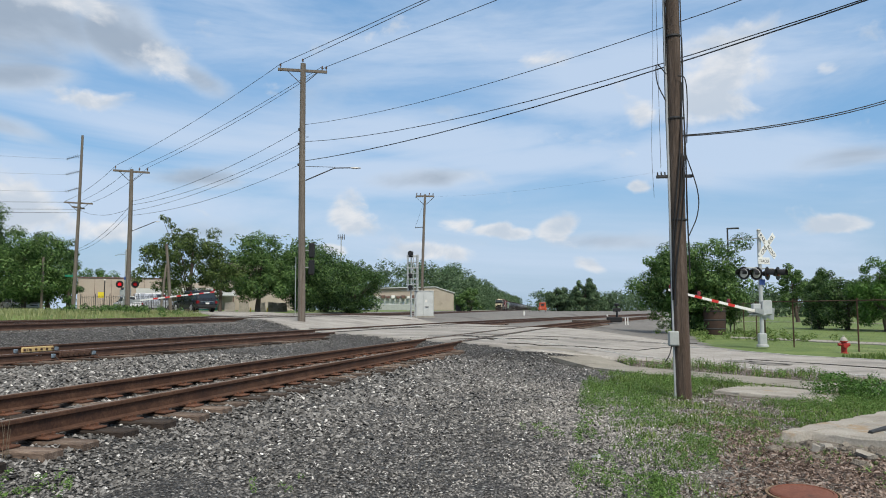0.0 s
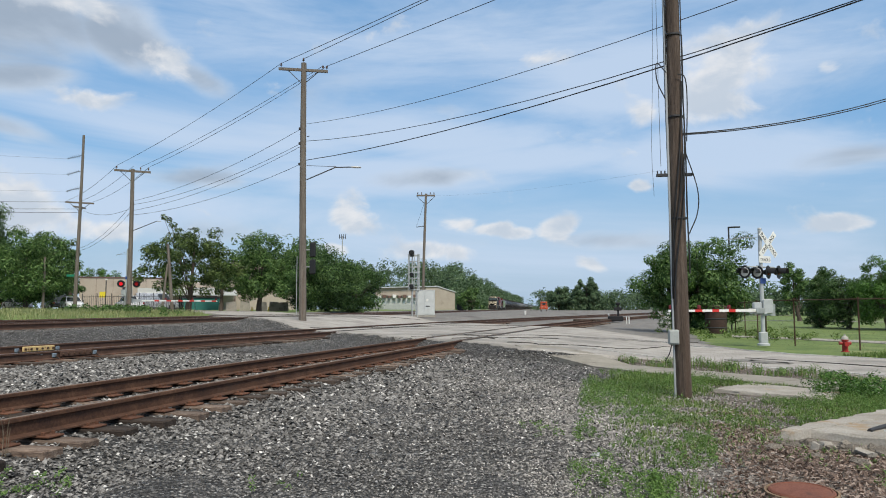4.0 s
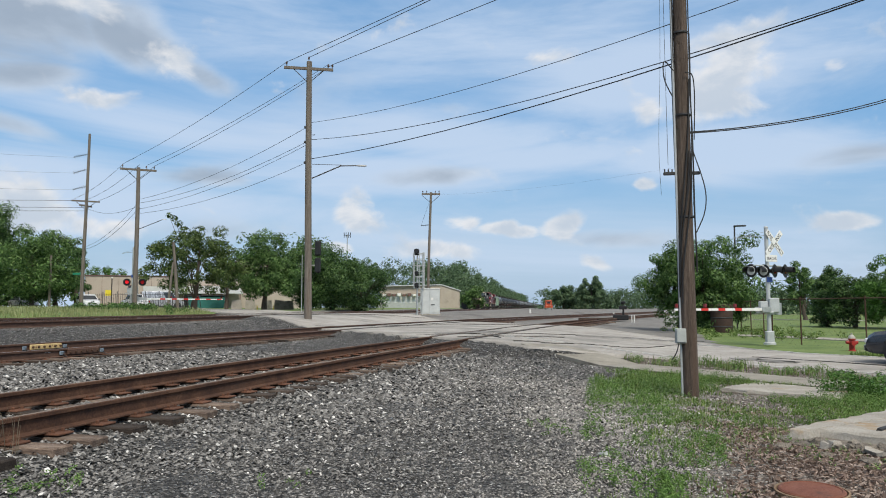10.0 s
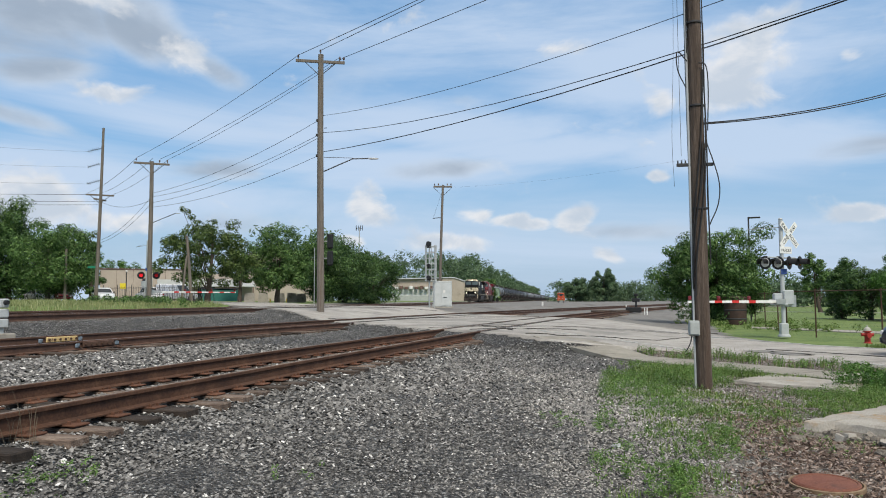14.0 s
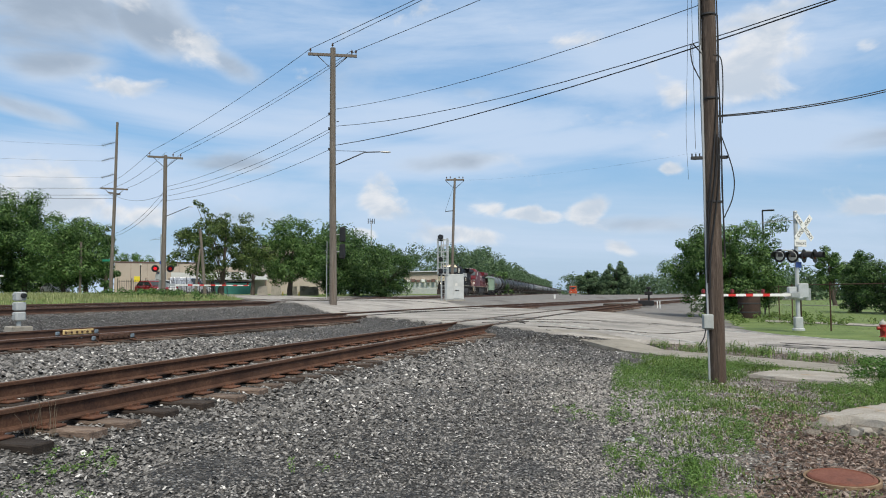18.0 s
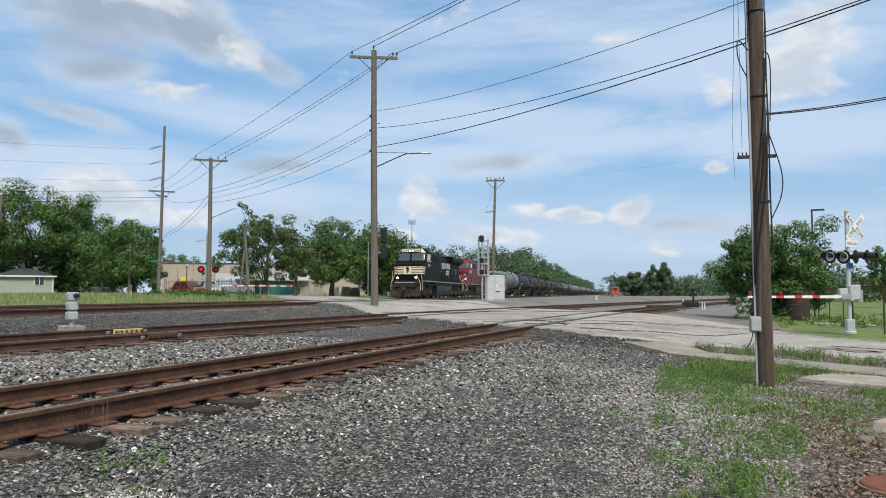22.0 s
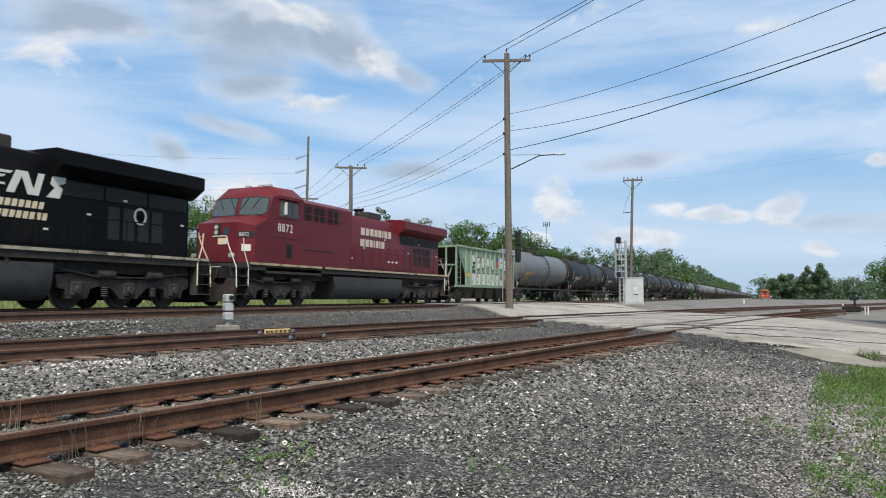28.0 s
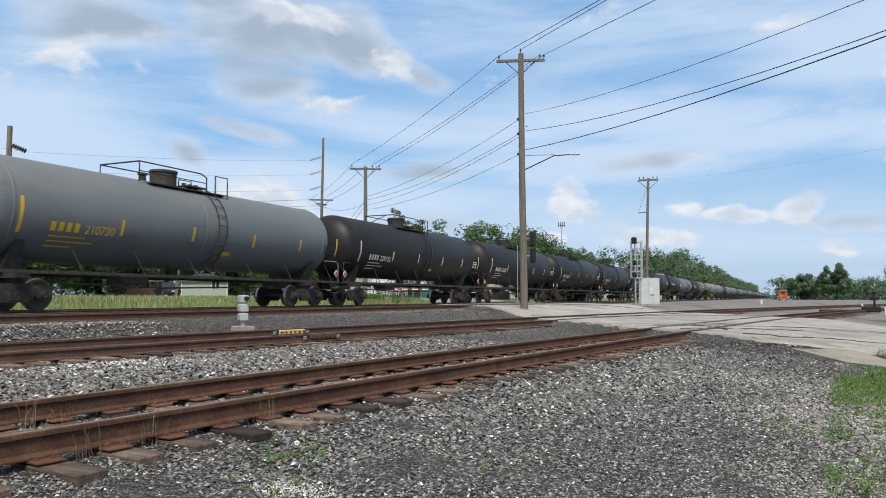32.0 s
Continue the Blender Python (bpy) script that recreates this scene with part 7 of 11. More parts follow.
    for s in (1, -1):
        for i in range(9):
            y0 = a + 0.1 + step * i + 0.1
            w = step - 0.2
            if i not in (0, 6):
                z0, h = 2.35 + 0.06 * math.sin(i * 2.1), 0.85 + 0.1 * math.cos(i)
                sh = shapes[(i * 3 + 1) % 5]
                cy, cz = y0 + w / 2, z0 + h / 2
                for mat, grow, lift, dy in ((M_INK, 0.09, 0.003, -0.03), (M_SPRAY, 0.0, 0.006, 0.0)):
                    pts = []
                    for u, v in sh:
                        d = Vector((y0 + u * w - cy, z0 + v * h - cz))
                        d = d * (1 + grow / max(0.1, d.length))
                        pts.append((max(y0 - 0.06, min(y0 + w + 0.06, cy + d.x + dy)), cz + d.y + dy))
                    sprayed(s, pts, mat, lift)
                if i % 3 == 1:
                    sprayed(s, [(y0 + 0.05 * w, z0 + 0.9 * h), (y0 + 0.4 * w, z0 + 1.06 * h), (y0 + 0.36 * w, z0 + 1.12 * h), (y0 + 0.02 * w, z0 + 0.96 * h)], M_SIGNAL_RED, 0.008)
            # the broad white band along the foot, with a dark crest and cracks
            if 1 <= i <= 7:
                crest = [1.98 + 0.16 * noise.noise(Vector((i * 1.7 + k * 0.9, 4, s))) for k in range(5)]
                if i == 7:
                    crest = [c_ - 0.12 * k for k, c_ in enumerate(crest)]
                for mat, up, low, lift in ((M_INK, 0.07, 1.18, 0.003), (M_SPRAY, 0.0, 1.2, 0.006)):
                    sprayed(s, [(y0 - 0.05, low), (y0 + w + 0.05, low)] + [(y0 + w + 0.05 - (w + 0.1) * k / 4, crest[4 - k] + up) for k in range(5)], mat, lift)
                for k in range(7):
                    u, v, d = rnd.uniform(0.0, 0.85), rnd.uniform(0.1, 0.75), rnd.uniform(-0.12, 0.16)
                    ln, th = rnd.uniform(0.12, 0.3), rnd.uniform(0.03, 0.09)
                    p0, p1 = (y0 + u * w, 1.2 + v * 0.75), (y0 + (u + d) * w, 1.2 + (v + ln) * 0.75)
                    sprayed(s, [p0, (p0[0] + th, p0[1] + 0.02), (p1[0] + th * 0.6, p1[1]), p1], M_INK, 0.009)
        for y0, z0, z1, m, w in ((2.75, 1.75, 1.95, M_ORANGE, 0.5), (10.4, 1.7, 1.92, M_ORANGE, 0.42), (9.35, 1.3, 1.62, M_WHITE, 0.36), (8.5, 3.0, 3.25, M_BLUE, 0.5), (8.55, 2.55, 3.0, M_SIGNAL_RED, 0.4)):
            bm = bmesh.new()
            box(bm, s * 1.49 - 0.006, s * 1.49 + 0.006, y0, y0 + w, z0, z1)
            part("marking", bm, m, t)
        for k, (w, z) in enumerate(((0.42, 2.6), (0.3, 2.32), (0.42, 2.04))):
            bm = bmesh.new()
            box(bm, s * 1.483 - 0.005, s * 1.483 + 0.005, 3.75, 3.75 + w, z, z + 0.17)
            part("stencil_mark", bm, M_INK, t)
    raise_body(t, 1.035, 1.025)


hopper(42.8)


def tank_car(offset, paint, label, mark, number, group="tank cars of the train", stripes=M_YELLOW, full=True):
    t = thing("tank_car", pose(MAIN_FAR_X, 120, MAIN_RAIL), label, "tank car", group)
    R, zc, y0, y1 = 1.53, 2.94, 0.75, 17.15
    bm = bmesh.new()
    prof = [(0.02, y0)] + [(R * math.sin(a), y0 + 0.75 * (1 - math.cos(a))) for a in (0.25, 0.5, 0.8, 1.1, 1.35, 1.57)] + [(R, 8.95)]
    prof += [(r, 17.9 - y) for r, y in prof[-2::-1]]
    lathe(bm, prof, 40, 0, "y", (0, 0, zc))
    shell = part("tank_shell", bm, paint, t, smooth=60)
    bm = bmesh.new()
    for y in (1.75, 9.0, 16.15):
        lathe(bm, [(R + 0.002, y - 0.04), (R + 0.012, y - 0.03), (R + 0.012, y + 0.03), (R + 0.002, y + 0.04)], 40, 0, "y", (0, 0, zc))
    part("weld_band", bm, paint, shell, smooth=60)
    bm = bmesh.new()
    box(bm, -0.32, 0.32, 0.35, 2.9, 0.80, 1.1)
    part("stub_sill", bm, M_UNDER, t)
    bm = bmesh.new()
    box(bm, -0.32, 0.32, 15.0, 17.55, 0.80, 1.1)
    part("stub_sill", bm, M_UNDER, t)
    for y in (2.15, 15.75):
        bm = bmesh.new()
        box(bm, -1.35, 1.35, y - 0.2, y + 0.2, 0.92, 1.14)
        loft(bm, [[(-0.85, y - 0.3, 1.1), (0.85, y - 0.3, 1.1), (0.85, y + 0.3, 1.1), (-0.85, y + 0.3, 1.1)], [(-1.2, y - 0.15, 2.0), (1.2, y - 0.15, 2.0), (1.2, y + 0.15, 2.0), (-1.2, y + 0.15, 2.0)]], True, True)
        part("saddle", bm, M_UNDER, t)
        for i, w in enumerate(freight_truck(t, y)):
            if full:
                WHEELSETS.append((w, 0.457, offset + y - 0.88 + i * 1.76))
    for s in (-1, 1):
        bm = bmesh.new()
        box(bm, s * 1.48 - 0.03, s * 1.48 + 0.03, 0.4, 17.5, 1.05, 1.15)
        for y in (0.9, 4.0, 6.3, 8.6, 11.6, 14.0, 17.0):
            tube(bm, [(s * 1.47, y, 1.08), (s * 1.2, y - 0.3, 1.9)], 0.018, 5)
        part("side_rail", bm, M_UNDER, t)
        for y in (0.45, 17.45):
            bm = bmesh.new()
            k = 1 if y < 5 else -1
            tube(bm, [(s * 1.47, y, 1.1), (s * 1.47, y, 1.95), (s * 1.42, y + k * 0.1, 2.05), (s * 1.3, y + k * 0.9, 2.05)], 0.025, 6)
            for z in (0.6, 0.85):
                box(bm, s * 1.4 - 0.08, s * 1.4 + 0.08, y - 0.02, y + 0.4 * k + 0.02 if k > 0 else y + 0.02, z, z + 0.02) if k > 0 else box(bm, s * 1.4 - 0.08, s * 1.4 + 0.08, y - 0.4, y + 0.02, z, z + 0.02)
            part("end_handrail", bm, M_TANK_GREY if paint is M_TANK_GREY else M_UNDER, t)
    for y in (0.3, 16.9):
        bm = bmesh.new()
        box(bm, -1.5, 1.5, y, y + 0.7, 1.06, 1.1)
        part("end_platform", bm, M_UNDER, t)
    # ladder up the side to the top platform
    for s in (1, -1):
        bm = bmesh.new()
        for k in (0.0, 0.42):
            arc = [(s * (R + 0.06) * math.cos(a), 9.5 + k, zc + (R + 0.06) * math.sin(a)) for a in [-1.0 + 0.25 * i for i in range(10)]]
            tube(bm, [(s * 1.47, 9.5 + k, 1.1)] + arc, 0.022, 5)
        for i in range(10):
            a = -0.9 + 0.24 * i
            tube(bm, [(s * (R + 0.06) * math.cos(a), 9.5, zc + (R + 0.06) * math.sin(a)), (s * (R + 0.06) * math.cos(a), 9.92, zc + (R + 0.06) * math.sin(a))], 0.014, 4)
        part("ladder", bm, M_UNDER, t)
    top = zc + R
    bm = bmesh.new()
    cyl(bm, (0, 8.3, top - 0.1), (0, 8.3, top + 0.42), 0.46, None, 20)
    cyl(bm, (0, 8.3, top + 0.42), (0, 8.3, top + 0.5), 0.5, 0.48, 20)
    part("manway", bm, M_UNDER, t)
    bm = bmesh.new()
    cyl(bm, (0.3, 7.1, top - 0.1), (0.3, 7.1, top + 0.16), 0.12, None, 12)
    cyl(bm, (0.3, 7.1, top + 0.16), (0.3, 7.1, top + 0.22), 0.17, None, 12)
    part("safety_valve", bm, M_UNDER, t)
    bm = bmesh.new()
    for y in (9.3, 9.6, 9.9):
        cyl(bm, (0, y, top - 0.05), (0, y, top + 0.2), 0.08, None, 10)
    box(bm, -0.35, 0.35, 9.15, 10.1, top + 0.05, top + 0.1)
    part("valve_group", bm, M_UNDER, t)
    for s in (-1, 1):
        bm = bmesh.new()
        box(bm, min(s * 0.45, s * 0.95), max(s * 0.45, s * 0.95), 6.9, 10.5, top - 0.2, top - 0.16)
        part("top_walkway", bm, M_UNDER, t)
        bm = bmesh.new()
        tube(bm, [(s * 0.92, 6.4, top - 0.2), (s * 0.92, 6.4, top + 0.48), (s * 0.92, 9.2, top + 0.48), (s * 0.92, 9.5, top + 0.36), (s * 0.92, 9.5, top - 0.2)], 0.026, 6)
        tube(bm, [(s * 0.92, 9.95, top - 0.2), (s * 0.92, 9.95, top + 0.5), (s * 0.92, 10.6, top + 0.5), (s * 0.92, 10.6, top - 0.3)], 0.026, 6)
        tube(bm, [(s * 0.92, 6.4, top + 0.16), (s * 0.92, 9.5, top + 0.16)], 0.02, 6)
        part("platform_rail", bm, M_INK, t)
    bm = bmesh.new()
    tube(bm, [(-0.92, 6.4, top + 0.48), (0.92, 6.4, top + 0.48)], 0.026, 6)
    part("platform_rail", bm, M_INK, t)
    bm = bmesh.new()
    cyl(bm, (0, 8.8, 1.0), (0, 8.8, 1.5), 0.22, None, 12)
    box(bm, -0.2, 0.5, 6.2, 7.3, 0.82, 1.15)
    tube(bm, [(0.5, 3.0, 0.85), (0.5, 8.0, 0.72), (0.4, 15, 0.85)], 0.03, 5)
    part("bottom_outlet", bm, M_UNDER, t)
    # markings
    for s in (1, -1):
        def patch(ya, za, w, h, mat, nm="marking"):
            bm = bmesh.new()
            rows = []
            for k in range(5):
                z = za + h * k / 4
                x = s * (math.sqrt(max(0.01, R * R - (z - zc) ** 2)) + 0.006)
                rows.append([(x, ya, z), (x, ya + w, z)])
            loft(bm, rows, False, False)
            part(nm, bm, mat, shell)
        for y, z, h in ((1.9, 2.18, 1.0), (5.26, 2.32, 0.5), (8.28, 2.36, 0.5), (11.48, 2.34, 0.5), (14.45, 2.36, 0.5), (17.2, 2.3, 0.8)):
            patch(y, z, 0.11, h, stripes)
        patch(10.0, 1.95, 0.45, 0.14, M_YELLOW)
        xs = 2.86 if s > 0 else 15.0
        rows = text_mesh(number, 0.38, mark, space=0.95)
        part("car_number", rows, None, shell, at=SIDE[s](s * (math.sqrt(R * R - (2.29 - zc) ** 2) + 0.004), xs + s * 1.14, 2.29) @ Matrix.Rotation(math.asin((zc - 2.42) / R), 4, "X"))
        for k in range(4):
            patch(xs + s * (0.02 + k * 0.255) - (0.0 if s > 0 else 0.19), 2.3, 0.16, 0.27, mark, "owner_mark")
        for k, w in ((0, 1.2), (1, 1.5), (2, 0.9)):
            patch(2.9 if s > 0 else 13.4, 2.14 - k * 0.14, w, 0.035, mark, "small_print")
        for k in range(4):
            patch(16.3, 2.7 - k * 0.11, 0.7, 0.05, mark if mark is not M_YELLOW else M_INK, "small_print")
        for y in (0.52, 17.25):
            bm = bmesh.new()
            prism(bm, [(y, 1.32), (y + 0.17, 1.49), (y, 1.66), (y - 0.17, 1.49)], min(s * 1.5, s * 1.52), max(s * 1.5, s * 1.52), "x")
            part("placard", bm, M_WHITE, t)
            bm = bmesh.new()
            prism(bm, [(y, 1.36), (y + 0.13, 1.49), (y, 1.62), (y - 0.13, 1.49)], min(s * 1.521, s * 1.526), max(s * 1.521, s * 1.526), "x")
            part("placard_face", bm, M_SIGNAL_RED, t)
    coupler(t, 0.02, 0.8)
    coupler(t, 17.88, -0.8)
    return t


PITCH = 17.9
first = 56.15
grey_car = tank_car(first, M_TANK_GREY, "grey tank car with yellow lettering and a railed top platform", M_YELLOW, "210730")
black_car = tank_car(first + PITCH, M_TANK_BLACK, "black tank car with white lettering", M_WHITE, "229122", stripes=M_CREAM, full=False)
raise_body(grey_car, 1.0, 1.024)
TRAIN += [(grey_car, first), (black_car, first + PITCH)]


def plain_tank(paint, label):
    """The cars further back, seen small: shell, gear and top fittings, fewer marks."""
    t = thing("tank_car", pose(MAIN_FAR_X, 150, MAIN_RAIL), label, "tank car", "tank cars of the train")
    R, zc, y0 = 1.53, 2.94, 0.75
    bm = bmesh.new()
    prof = [(0.02, y0)] + [(R * math.sin(a), y0 + 0.7 * (1 - math.cos(a))) for a in (0.5, 1.0, 1.57)]
    prof += [(r, 17.9 - y) for r, y in prof[::-1]]
    lathe(bm, prof, 24, 0, "y", (0, 0, zc))
    shell = part("tank_shell", bm, paint, t, smooth=60)
    bm = bmesh.new()
    box(bm, -1.5, 1.5, 0.3, 2.6, 0.95, 1.1)
    box(bm, -1.5, 1.5, 15.3, 17.6, 0.95, 1.1)
    box(bm, 1.45, 1.5, 0.4, 17.5, 1.04, 1.12)
    box(bm, -1.5, -1.45, 0.4, 17.5, 1.04, 1.12)
    box(bm, -1.3, 1.3, 1.9, 2.4, 1.05, 2.1)
    box(bm, -1.3, 1.3, 15.5, 16.0, 1.05, 2.1)
    box(bm, -0.1, 0.1, -0.1, 18.0, 0.8, 0.95)
    part("underframe", bm, M_UNDER, t)
    for y in (2.15, 15.75):
        bm = bmesh.new()
        for s in (-1, 1):
            prism(bm, [(y - 1.1, 0.62), (y - 1.1, 0.36), (y - 0.5, 0.26), (y + 0.5, 0.26), (y + 1.1, 0.36), (y + 1.1, 0.62), (y + 0.4, 0.78), (y - 0.4, 0.78)], min(s * 0.94, s * 1.06), max(s * 0.94, s * 1.06), "x")
            for yy in (-0.88, 0.88):
                cyl(bm, (s * 0.7, y + yy, 0.457), (s * 0.83, y + yy, 0.457), 0.457, None, 16)
        part("truck", bm, M_UNDER, t)
    top = zc + R
    bm = bmesh.new()
    cyl(bm, (0, 8.3, top - 0.1), (0, 8.3, top + 0.48), 0.48, None, 14)
    part("manway", bm, M_UNDER, t)
    bm = bmesh.new()
    for s in (-1, 1):
        tube(bm, [(s * 0.9, 6.9, top - 0.3), (s * 0.9, 6.9, top + 0.45), (s * 0.9, 10.4, top + 0.45), (s * 0.9, 10.4, top - 0.3)], 0.03, 5)
    part("platform_rail", bm, M_INK, t)
    bm = bmesh.new()
    for k in (9.5, 9.9):
        tube(bm, [((R + 0.06) * math.cos(a), k, zc + (R + 0.06) * math.sin(a)) for a in (-1.1, -0.6, 0, 0.5, 1.0)], 0.025, 5)
    part("ladder", bm, M_UNDER, t)
    for y0, w, z0, h in ((3.75, 1.1, 2.75, 0.26), (5.2, 1.3, 2.75, 0.26), (14.6, 0.9, 2.6, 0.5), (2.7, 0.1, 2.8, 0.8), (11.3, 0.1, 2.9, 0.4)):
        bm = bmesh.new()
        rows = []
        for k in range(3):
            z = z0 + h * k / 2
            x = math.sqrt(R * R - (z - zc) ** 2) + 0.012
            rows.append([(x, y0, z), (x, y0 + w, z)])
        loft(bm, rows, False, False)
        part("lettering_bar", bm, M_WHITE if paint is not M_TANK_PALE else M_INK, shell)
    return t


plain = [plain_tank(M_TANK_BLACK, "black tank car further back in the train"), plain_tank(M_TANK_GREY, "grey tank car further back in the train"),
         plain_tank(M_TANK_PALE, "faded pale grey tank car further back in the train")]
used = [False, False, False]
black_more = [copy_thing(black_car, pose(MAIN_FAR_X, 150, MAIN_RAIL)) for i in range(4)]
for i, c in enumerate(black_more):
    TRAIN.append((c, first + PITCH * (2 + i)))
CAR_KINDS = "0010122202120120101201002120120101202101020120210102"
for i, ch in enumerate(CAR_KINDS):
    k = int(ch)
    if used[k]:
        c = copy_thing(plain[k], pose(MAIN_FAR_X, 150, MAIN_RAIL))
    else:
        c, used[k] = plain[k], True
    TRAIN.append((c, first + PITCH * (6 + i)))


# ---- crossing signals and trackside things ----
M_WHITE_PAINT = material("white paint", [(0.62, 0.62, 0.60), (0.76, 0.76, 0.74)], 0.55, 0, 3, 30, 0.04, stain=(0.5, 0.48, 0.43), stain_scale=2)
M_RED_PAINT = material("red reflective paint", [(0.45, 0.02, 0.02), (0.58, 0.04, 0.03)], 0.5, 0, 3, 30, 0.02)
M_SIGNAL_BLACK = material("signal black", [(0.008, 0.008, 0.009), (0.016, 0.016, 0.017)], 0.5, 0, 3, 30, 0.02)
M_RED_LENS = glow("lit red lens", (0.9, 0.02, 0.03), 0.9)
M_RED_DARK = glass("dark red lens", (0.16, 0.01, 0.012), 0.15)
M_MIRROR_LENS = glass("pale lens", (0.55, 0.56, 0.56), 0.15)
M_RUST = material("rusty steel", [(0.05, 0.03, 0.02), (0.10, 0.055, 0.036)], 0.9, 0.1, 6, 50, 0.3)
GATES = []


def flasher(parent, p, toward, lens, lens_r=0.115):
    """A round flashing light with its background disc and visor; toward is a level direction."""
    p, w = Vector(p), Vector((*toward, 0)).normalized()
    u = Vector((-w.y, w.x, 0))
    v = Vector((0, 0, 1))
    bm = bmesh.new()
    loft(bm, [circle(p, u, v, 0.25, 20), circle(p + w * 0.015, u, v, 0.25, 20)], True, True)
    loft(bm, [circle(p - w * 0.16, u, v, 0.08, 14), circle(p - w * 0.02, u, v, 0.13, 14)], True, True)
    n = 14
    outer = [[p + w * d + u * (0.155 * math.cos(a)) + v * (0.155 * math.sin(a)) for a in [radians(-20 + 220 * i / n) for i in range(n + 1)]] for d in (0.01, 0.32)]
    loft(bm, outer, False, False)
    inner = [[p + w * d + u * (0.145 * math.cos(a)) + v * (0.145 * math.sin(a)) for a in [radians(-20 + 220 * i / n) for i in range(n + 1)]] for d in (0.32, 0.01)]
    loft(bm, inner, False, False)
    f = part("flasher", bm, M_SIGNAL_BLACK, parent)
    bm = bmesh.new()
    lo = [circle(p + w * d, u, v, r, 18) for d, r in ((0.017, lens_r), (0.04, lens_r * 0.86), (0.05, lens_r * 0.36))]
    loft(bm, lo, True, True)
    part("lens", bm, lens, f, "round lens")


def gate_arm(parent, at_m, length):
    """A tapering striped arm that swings down; it lies along its own x axis."""
    arm = new("gate_arm")
    arm.parent = parent
    arm.matrix_basis = at_m
    bm = bmesh.new()
    loft(bm, [[(-0.1, -0.03, -0.055), (-0.1, 0.03, -0.055), (-0.1, 0.03, 0.055), (-0.1, -0.03, 0.055)], [(length, -0.015, -0.035), (length, 0.015, -0.035), (length, 0.015, 0.035), (length, -0.015, 0.035)]], True, True)
    part("arm_board", bm, M_WHITE_PAINT, arm)
    x, i = 1.3, 0
    while x < length - 0.3:
        bm = bmesh.new()
        h = 0.0565 - 0.02 * x / length
        box(bm, x, x + 0.34, -0.034, 0.034, -h, h)
        part("red_stripe", bm, M_RED_PAINT, arm)
        x += 0.85
        i += 1
    for x in (length * 0.35, length * 0.68, length - 0.1):
        bm = bmesh.new()
        rbox(bm, x - 0.05, x + 0.05, -0.05, 0.05, 0.06, 0.2, 0.015)
        part("arm_lamp", bm, M_RED_DARK, arm)
    for s in (-1, 1):
        bm = bmesh.new()
        prism(bm, [(-0.1, -0.1), (0.35, -0.08), (0.35, 0.08), (-0.1, 0.1), (-0.55, 0.24), (-0.7, 0.24), (-0.7, -0.2), (-0.5, -0.2)], s * 0.16 - 0.012, s * 0.16 + 0.012, "y")
        part("counterweight", bm, M_STEEL, arm)
    return arm


